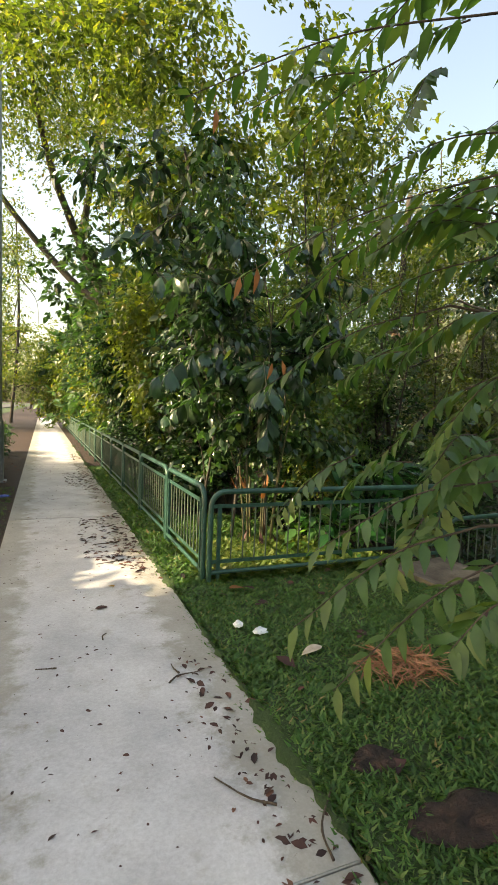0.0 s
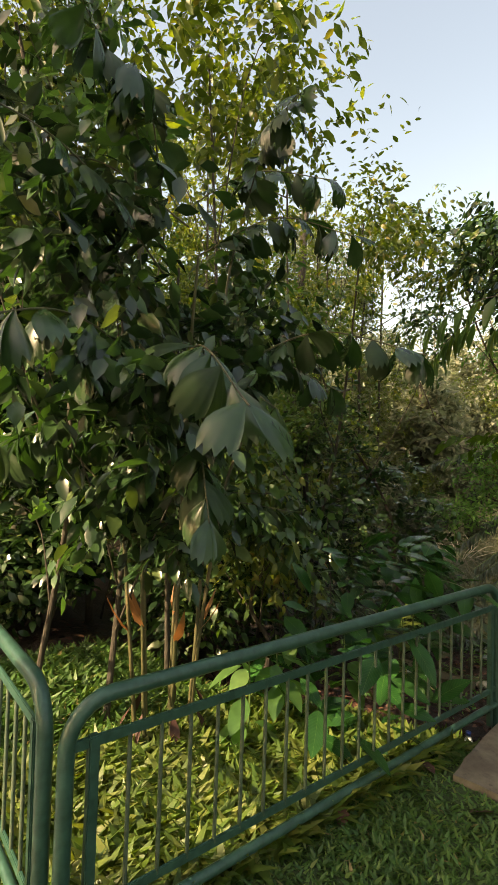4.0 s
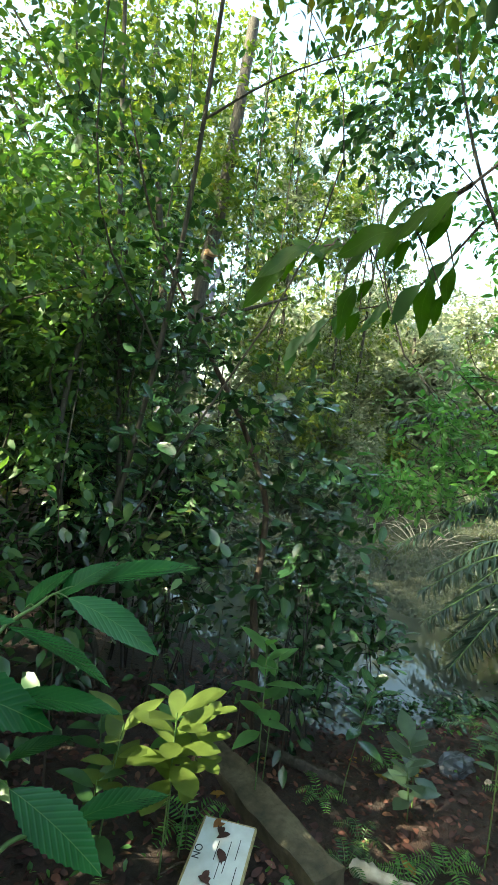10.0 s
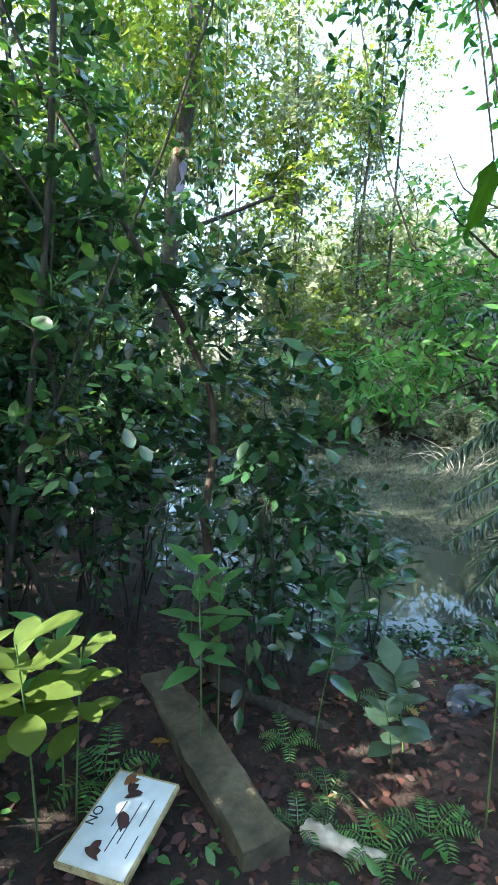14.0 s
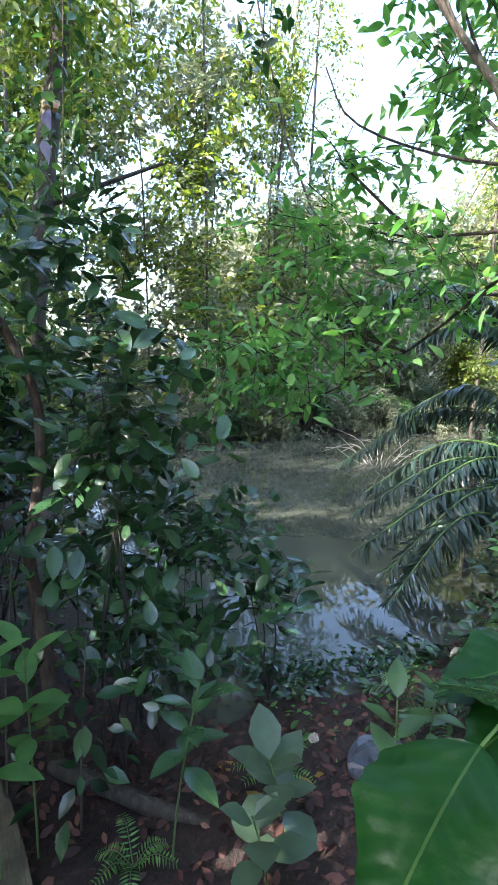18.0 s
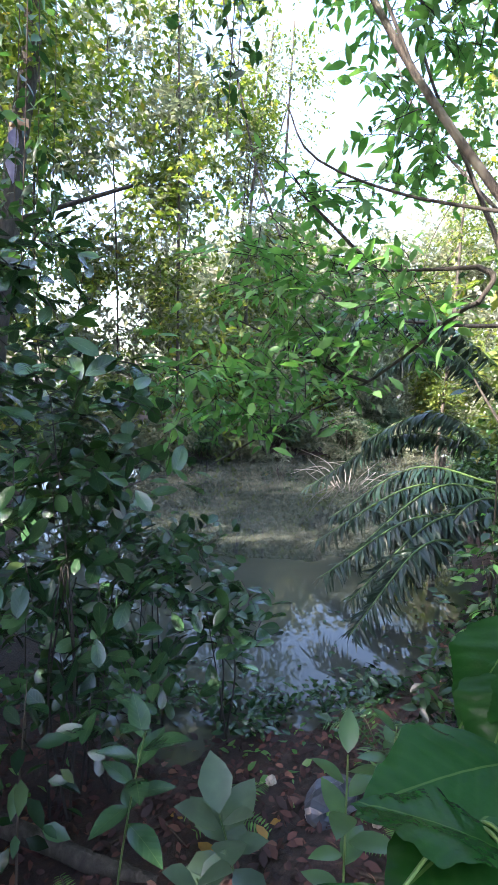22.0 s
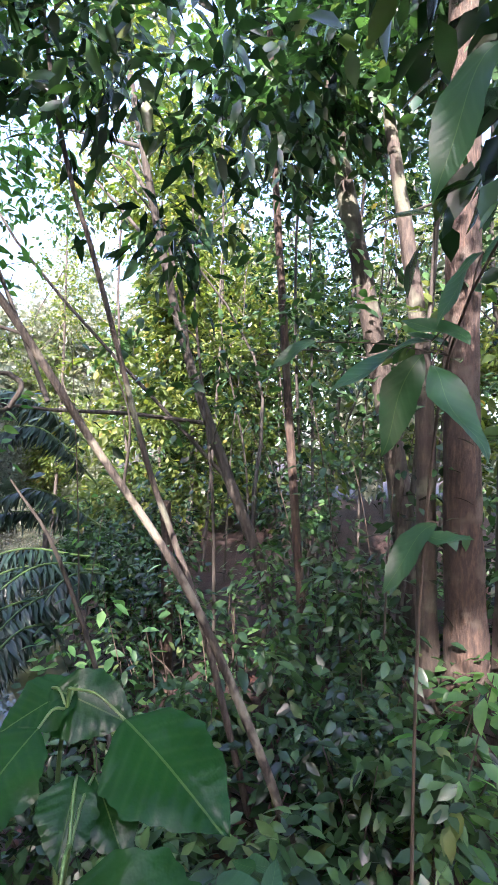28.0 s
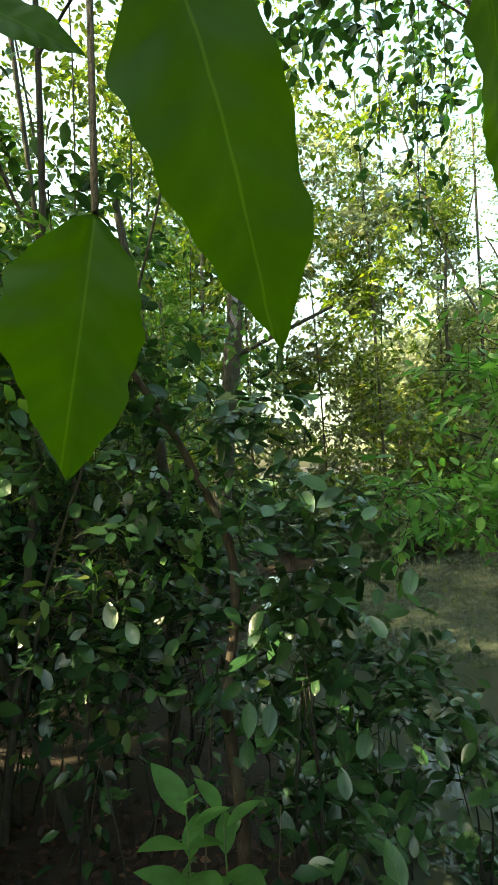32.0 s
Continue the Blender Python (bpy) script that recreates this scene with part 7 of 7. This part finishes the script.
def grass(name, label, x0, x1, y0, y1, count, h, skip=None, mat=GRASS):
    p = np.stack([rng.uniform(x0, x1, count), rng.uniform(y0, y1, count)], -1)
    patch = wave3(np.c_[p * 2.2, np.zeros(count)], 1.3)
    p = p[patch > -3.0 + 0.7 * rng.uniform(size=count)]
    if skip is not None:
        p = p[~skip(p[:, 0], p[:, 1])]
    m = len(p)
    a = rng.uniform(0, 6.28, m)
    d = np.stack([np.cos(a) * 0.75, np.sin(a) * 0.75, rng.uniform(0.25, 1.1, m)], -1)
    z = ground_height(p[:, 0], p[:, 1]) + 0.01
    return solid(name, leaf_mesh(name, BLADE_GRASS, np.c_[p, z], d, np.array([0, 0, 1.0]) + rng.normal(size=(m, 3)) * 0.3, h * rng.uniform(0.5, 1.4, m), mat), label, "grass", kind="stuff")


BLADE_GRASS = (np.array([(0, 0, 0), (-0.11, 0.5, 0.02), (0.11, 0.5, 0.02), (0, 1, -0.22)]), np.array([(0, 2, 1), (1, 2, 3)]), np.array([(0.5, 0), (0, 0.5), (1, 0.5), (0.5, 1)]))
bare = lambda x, y: (np.hypot((x - 0.2) / 0.24, (y + 2.92) / 0.12) < 1) | (np.hypot((x - 0.02) / 0.12, (y + 2.52) / 0.07) < 1) | ((np.abs(x - 2.36) < 0.42) & (np.abs(y + 0.42) < 0.32))
grass("lawn_grass", "short broad-bladed green lawn grass", -0.3, 2.85, -3.5, 0.2, 125000, 0.05, bare)
grass("tall_grass", "longer sunlit grass behind the railing", 0.05, 2.75, 0.0, 1.15, 18000, 0.13, None, GRASS_SUNLIT)
grass("shade_grass", "shaded grass between the stems behind the railing", 0.1, 1.6, 1.1, 2.6, 9000, 0.11)
grass("path_grass", "grass tufts under the railing along the footpath", -0.3, 0.45, 0.0, 9.0, 16000, 0.08)
grass("edge_grass", "ragged grass leaning over the edge of the footpath", -0.38, -0.24, -4.5, 9.0, 6500, 0.06)
grass("verge_grass", "thin shaded grass beside the footpath", -2.7, -1.85, -2.5, 6.0, 2600, 0.05)
for k in range(7):
    x, y = 3.6 + 0.12 * k * rng.uniform(0.5, 1.5), -0.75 - 0.08 * k
    a = rng.uniform(0, 6.28, 26)
    pp = np.stack([x + 0.03 * np.cos(a), y + 0.03 * np.sin(a), np.full(26, gz_at(x, y))], -1)
    solid("grass_tuft", leaf_mesh("grass_tuft", blade(5, 0.07, 0.5, 0.2, 0.3), pp - pp.mean(0), np.stack([np.cos(a), np.sin(a), np.full(26, 1.1)], -1), np.array([0, 0, 1.0]) + rng.normal(size=(26, 3)) * 0.2, rng.uniform(0.2, 0.36, 26), GRASS), "tuft of long arching green grass on the slope", "grass", "grass tufts", place=tuple(pp.mean(0)))

# bare soil patches and the pile of dry grass on the lawn
for x, y, rx, ry in ((0.2, -2.92, 0.26, 0.13), (0.02, -2.52, 0.13, 0.08)):
    bm = bmesh.new()
    bmesh.ops.create_icosphere(bm, subdivisions=4, radius=1.0)
    for v in bm.verts:
        q = Vector((v.co.x * rx, v.co.y * ry, max(v.co.z, -0.4) * 0.02))
        v.co = q * (1 + 0.35 * noise.noise(q * 5)) + noise.noise_vector(q * 14) * 0.02 + noise.noise_vector(q * 40) * 0.012
    solid("soil_mound", bm_mesh("soil_mound", bm, GROUND, True), "low mound of dark bare soil in the lawn", "soil", place=(x, y, 0.015))
nst = 420
a = rng.uniform(0, 6.28, nst)
rr = np.sqrt(rng.uniform(size=nst)) * 0.27
pp = np.stack([rr * np.cos(a), rr * np.sin(a) * 0.7, 0.03 + 0.05 * (1 - rr / 0.27) * rng.uniform(size=nst)], -1)
b = rng.uniform(0, 6.28, nst)
STRAW = leaf_material("straw", [(0.0, (0.2, 0.09, 0.03)), (1.0, (0.42, 0.25, 0.11))], 0.7, 0.15, (1, 1, 1))
solid("straw_pile", leaf_mesh("straw_pile", blade(3, 0.05, 0.2, 0.2), pp, np.stack([np.cos(b), np.sin(b), rng.normal(size=nst) * 0.25], -1), np.array([0, 0, 1.0]) + rng.normal(size=(nst, 3)) * 0.4, rng.uniform(0.1, 0.22, nst), STRAW), "small heap of dry orange-brown clippings on the lawn", "clippings", place=(0.71, -1.86, 0.01))


def crumpled(name, label, size, mat, place, category="litter", seed=0.0, squash=0.5):
    bm = bmesh.new()
    bmesh.ops.create_icosphere(bm, subdivisions=3, radius=1.0)
    for v in bm.verts:
        q = v.co + Vector((seed, seed * 2, 0))
        k = 1 + 0.35 * noise.noise(q * 2.2) + 0.22 * noise.noise(q * 5)
        v.co = Vector((v.co.x * size[0] * k, v.co.y * size[1] * k, max(-0.35, v.co.z) * size[2] * k * squash))
    return solid(name, bm_mesh(name, bm, mat), label, category, place=place)


crumpled("plastic_scrap", "crumpled white plastic scrap in the grass", (0.05, 0.035, 0.05), PLASTIC_WHITE, (0.05, -1.15, 0.045), seed=1.0)
crumpled("plastic_scrap", "crumpled translucent plastic cup in the grass", (0.035, 0.04, 0.05), PLASTIC_WHITE, (-0.06, -1.0, 0.045), seed=4.0)
crumpled("plastic_scrap", "crushed blue and white drink packet beside the path", (0.1, 0.06, 0.05), BLUE_PLASTIC, (-1.98, 4.9, 0.03), seed=7.0)
crumpled("plastic_sheet", "sheet of black plastic half buried in mud", (0.16, 0.1, 0.05), BLACK_PLASTIC, (6.3, 1.45, gz_at(6.3, 1.45) + 0.02), seed=9.0, squash=1.0)
crumpled("stone", "pale stone on the muddy bank", (0.03, 0.025, 0.02), PALE_STICK, (6.2, 1.75, gz_at(6.2, 1.75) + 0.01), "stone", 3.0, 1.0)
crumpled("stone", "pale stone on the muddy bank", (0.025, 0.02, 0.02), PALE_STICK, (6.35, 1.25, gz_at(6.35, 1.25) + 0.01), "stone", 5.0, 1.0)
bottle = thing("bottle", (2.62, 0.12, gz_at(2.62, 0.12)), "white plastic bottle with a blue cap standing by the post", "bottle")
part("body", tube_mesh("body", [(0, 0, 0.0), (0, 0, 0.01), (0, 0, 0.12), (0, 0, 0.155), (0, 0, 0.175)], [0.02, 0.033, 0.033, 0.02, 0.013], PLASTIC_WHITE, 14), bottle)
part("cap", tube_mesh("cap", [(0, 0, 0.17), (0, 0, 0.172), (0, 0, 0.195), (0, 0, 0.197)], [0.004, 0.016, 0.016, 0.004], BLUE_PLASTIC, 14), bottle)

# yellow leaf and twigs on the path
def single_leaf(name, label, place, turn, size, mat):
    a = radians(turn)
    return solid(name, leaf_mesh(name, BLADE_FINE, np.zeros((1, 3)), np.array([[math.cos(a), math.sin(a), 0.08]]), np.array([[0.15, 0, 1.0]]), np.array([size]), mat), label, "leaf", place=place)


single_leaf("fallen_leaf", "yellow-brown fallen leaf on the concrete path", (-0.8, 0.1, 0.02), 110, 0.1, LEAF_YELLOW)
single_leaf("fallen_leaf", "dark curled leaf on the concrete path", (-1.0, -0.35, 0.02), 15, 0.13, LEAF_DEAD)
single_leaf("fallen_leaf", "orange-brown leaf on the lawn", (0.12, -0.3, 0.05), 10, 0.16, LEAF_RUST)
single_leaf("fallen_leaf", "tan dry leaf on the lawn", (0.35, -1.5, 0.05), 190, 0.17, PALE_STICK)
single_leaf("fallen_leaf", "dead leaf propped against the railing", (0.32, -0.4, 0.06), 120, 0.15, LEAF_DEAD)
single_leaf("fallen_leaf", "large yellow leaf on the mud", (5.05, 1.0, gz_at(5.05, 1.0) + 0.03), 60, 0.13, LEAF_YELLOW)
for x, y, t, l in ((-0.7, -1.57, 20, 0.2), (-0.62, -1.48, 100, 0.12), (-0.5, -2.6, 130, 0.3), (-0.42, -2.9, 60, 0.35), (-1.3, -1.2, 170, 0.12), (-0.6, 0.9, 200, 0.3), (-0.55, 1.6, 190, 0.3), (-1.0, -0.9, 70, 0.1)):
    a = radians(t)
    solid("twig", tube_mesh("twig", [(0, 0, 0), (l * 0.4 * math.cos(a + 0.3), l * 0.4 * math.sin(a + 0.3), 0.008), (l * math.cos(a), l * math.sin(a), 0)], [0.006, 0.003], TWIG, 6, 10, 0.15), "thin dark fallen twig on the concrete path", "twig", "twigs on the path", place=(x, y, 0.02))

# ---- board, log, roots ----
board = thing("sign_board", (4.235, 1.5, -0.655), "dirty white plastic sign board lying on the forest soil", "sign board")
ax = Vector((0.17, -0.215, 0)).normalized()
bturn = math.degrees(math.atan2(ax.y, ax.x))
board.matrix_basis = pose(4.235, 1.5, -0.632, 2, -3, bturn)
part("panel", box_mesh("panel", (0.262, 0.395, 0.022), BOARD_WHITE, 0.008), board)
for nm, size, c in (("rim", (0.266, 0.012, 0.024), (0, 0.194, 0)), ("rim", (0.266, 0.012, 0.024), (0, -0.194, 0)), ("rim", (0.012, 0.38, 0.024), (0.128, 0, 0)), ("rim", (0.012, 0.38, 0.024), (-0.128, 0, 0))):
    part(nm, box_mesh(nm, size, BOARD_EDGE, 0.004, c), board, "yellowed worn rim")
txt = bpy.data.curves.new("words", "FONT")
txt.body, txt.size, txt.extrude, txt.align_x = "NO", 0.05, 0.0006, "CENTER"
txt.materials.append(INK)
words = part("words", txt, board, "black letters")
words.matrix_basis = pose(-0.085, -0.01, 0.0125, 0, 0, 90)
for k, (x, y, l) in enumerate(((-0.02, 0.02, 0.15), (0.01, -0.05, 0.2), (0.035, 0.0, 0.24), (0.075, 0.05, 0.16), (0.09, -0.08, 0.12))):
    part("text_bar", box_mesh("text_bar", (0.0035, l * 0.7, 0.0012), INK, 0, (x, y, 0.0122)), board)
for x, y, t, l, mat in ((-0.03, 0.1, 40, 0.08, LEAF_DEAD), (0.02, 0.12, 160, 0.07, LEAF_DEAD), (-0.01, 0.03, 250, 0.09, LEAF_DEAD), (-0.06, -0.13, 300, 0.09, LEAF_DEAD), (-0.02, -0.09, 200, 0.06, LEAF_DEAD), (-0.07, 0.13, 10, 0.1, LEAF_RUST)):
    q = board.matrix_basis @ Vector((x, y, 0.016))
    single_leaf("fallen_leaf", "dark dead leaf lying on the white board", tuple(q), t, l, mat)

bm = bmesh.new()
bmesh.ops.create_cube(bm, size=1.0)
bmesh.ops.subdivide_edges(bm, edges=bm.edges[:], cuts=14, use_grid_fill=True)
for v in bm.verts:
    q = Vector((v.co.x * 0.19, v.co.y * 1.35, v.co.z * 0.12))
    chip = 0.02 if abs(v.co.x) > 0.45 and v.co.z > 0.4 else 0.006
    v.co = q + noise.noise_vector(q * 7) * chip + noise.noise_vector(q * 26) * 0.005
beam = solid("beam", bm_mesh("beam", bm, BEAM_WOOD), "old weathered squared beam half sunk in the muddy bank", "beam")
beam.matrix_basis = pose(4.735, 1.86, gz_at(4.735, 1.86) + 0.045, -6, 0, -7)
solid("driftwood", tube_mesh("driftwood", [(4.85, 1.22, gz_at(4.85, 1.22) + 0.03), (4.9, 1.1, gz_at(4.9, 1.1) + 0.04), (5.0, 0.95, gz_at(5.0, 0.95) + 0.02)], [0.03, 0.04, 0.015], PALE_STICK, 8, 14, 0.2), "bleached broken piece of driftwood on the mud", "driftwood")
solid("root", tube_mesh("root", [(3.95, -0.15, gz_at(3.95, -0.15) + 0.02), (4.5, -0.42, gz_at(4.5, -0.42) + 0.06), (5.2, -0.75, gz_at(5.2, -0.75) + 0.08), (6.2, -1.2, gz_at(6.2, -1.2) + 0.05)], [0.04, 0.06, 0.08, 0.07], BARK_GREY, 12, 30, 0.06), "thick grey root crossing the slope", "root")
solid("root", tube_mesh("root", [(5.1, 2.35, gz_at(5.1, 2.35) + 0.06), (5.35, 1.9, gz_at(5.35, 1.9) + 0.03), (5.5, 1.7, gz_at(5.5, 1.7) + 0.0)], [0.04, 0.035, 0.015], BARK_DARK, 10, 14, 0.08), "dark wet root of the sapling", "root")
for k in range(26):
    x, y = rng.uniform(3.6, 7.2), rng.uniform(-0.6, 2.2)
    if float(pond_distance(x, y)) < 0.25:
        continue
    a, l = rng.uniform(0, 6.28), rng.uniform(0.15, 0.5)
    e = (x + l * math.cos(a), y + l * math.sin(a))
    m_ = ((x + e[0]) / 2, (y + e[1]) / 2)
    solid("stick", tube_mesh("stick", [(x, y, gz_at(x, y) + 0.01), (m_[0], m_[1], gz_at(*m_) + 0.03), (e[0], e[1], gz_at(*e) + 0.01)], [0.007, 0.003], TWIG, 6, 10, 0.12), "thin dead stick on the forest floor", "stick", "sticks on the bank")
# bleached twigs standing in the pond
dead = thing("dead_branch", (13.4, 6.2, POND_Z), "bleached dead branches sticking out of the pond", "branch")
for k in range(16):
    a, l = rng.uniform(0, 6.28), rng.uniform(0.6, 1.8)
    part("twig", tube_mesh("twig", [(0.2 * math.cos(a), 0.2 * math.sin(a), -0.1), (l * 0.6 * math.cos(a), l * 0.6 * math.sin(a), rng.uniform(0.1, 0.35)), (l * math.cos(a + 0.3), l * math.sin(a + 0.3), rng.uniform(0.0, 0.7))], [0.011, 0.004], PALE_STICK, 6, 10), dead)
# posts in and beside the water
solid("post", tube_mesh("post", [(11.76, 3.5, POND_Z - 0.3), (11.76, 3.5, 0.05), (11.76, 3.5, 0.06)], [0.05, 0.05, 0.01], BARK_DARK, 8), "dark wooden stake standing in the pond's edge", "stake")
solid("stump", tube_mesh("stump", [(9.0, 1.0, gz_at(9.0, 1.0) - 0.1), (9.02, 1.02, 0.2), (9.0, 1.05, 0.75), (9.0, 1.05, 0.77)], [0.06, 0.055, 0.05, 0.01], BARK_RED, 9, 14, 0.08), "broken reddish dead stem standing on the bank", "stump")
# slim dark trees beyond the sapling
dt = leaning("dark_tree", [(6.2, 6.1, -0.8), (6.27, 6.1, 0.14), (6.5, 6.1, 2.2), (6.66, 6.15, 3.5), (6.8, 6.15, 4.4), (7.0, 6.2, 7.0)], [0.13, 0.115, 0.1, 0.08], "dark straight tree trunk hung with leaves at the pond's edge", BARK_DARK, [ball((7.0, 6.2, 5.6), 1.2), ball((6.4, 5.8, 4.6), 0.9), ball((7.2, 6.6, 4.4), 0.9)], LEAF_SUNNY, leaf=0.12, n=130, per=8, twig=0.35, shell=0.05)
for a, b in (((6.30, 5.23, 3.18), (6.30, 5.32, 2.98)), ((6.30, 5.32, 2.98), (6.32, 5.39, 2.76))):
    a, b = np.array(a) - np.array(dt.location), np.array(b) - np.array(dt.location)
    part("pale_leaf", leaf_mesh("pale_leaf", BLADE_LANCE, a[None], (b - a)[None], np.array([[-0.2, -1.0, 0.2]]), np.array([np.linalg.norm(b - a) * 1.1]), PALE_LEAF), dt, "pale lilac-grey dead leaf")
part("limb", tube_mesh("limb", [(0.4, 0.0, 3.4), (0.7, -0.3, 3.55), (1.4, -0.7, 3.9)], [0.04, 0.02], BARK_DARK, 8, 12), dt)
part("bracket_fungus", rough_slab("bracket_fungus", (0.16, 0.12, 0.08), FUNGUS, 5, 0.015), dt, "pale orange bracket fungus").location = (0.4, -0.12, 4.35)
leaning("dark_tree", [(5.23, 4.2, -0.9), (5.23, 4.2, 0.65), (5.15, 4.25, 1.8), (4.9, 4.3, 3.4)], [0.05, 0.045, 0.03], "thin dark stem in the shade of the bank", BARK_DARK, [ball((4.9, 4.3, 3.2), 0.6)], LEAF_MID, leaf=0.12, n=60, per=7, twig=0.3, shell=0.05)
# long vines hanging in the gap
for x, y, z0, z1 in ((5.6, 3.3, 5.0, 1.4), (5.9, 4.2, 5.5, 2.2), (6.2, 4.6, 5.5, 1.6), (6.6, 5.2, 6.0, 2.0), (6.75, 2.9, 5.0, 2.5), (7.0, 3.1, 5.2, 2.9), (6.6, 3.1, 5.0, 3.2), (6.9, 2.75, 5.0, 3.4)):
    v = thing("vine", (x, y, z1), "thin leafy vine hanging from the canopy", "vine", "hanging vines")
    pts = smooth_line([(0, 0, 0), (0.06, 0.03, (z0 - z1) * 0.5), (0.0, -0.05, z0 - z1)], 40)
    part("stem", tube_mesh("stem", pts, [0.003, 0.005], TWIG, 5), v)
    q = pts[rng.integers(0, 40, 110)] + rng.normal(size=(110, 3)) * 0.09
    part("leaves", leaf_mesh("leaves", BLADE_OVAL, q, rng.normal(size=(110, 3)) * [1, 1, 0.4] - [0, 0, 0.6], np.array([0, 0, 1.0]) + rng.normal(size=(110, 3)) * 0.5, rng.uniform(0.06, 0.12, 110), LEAF_MID), v)
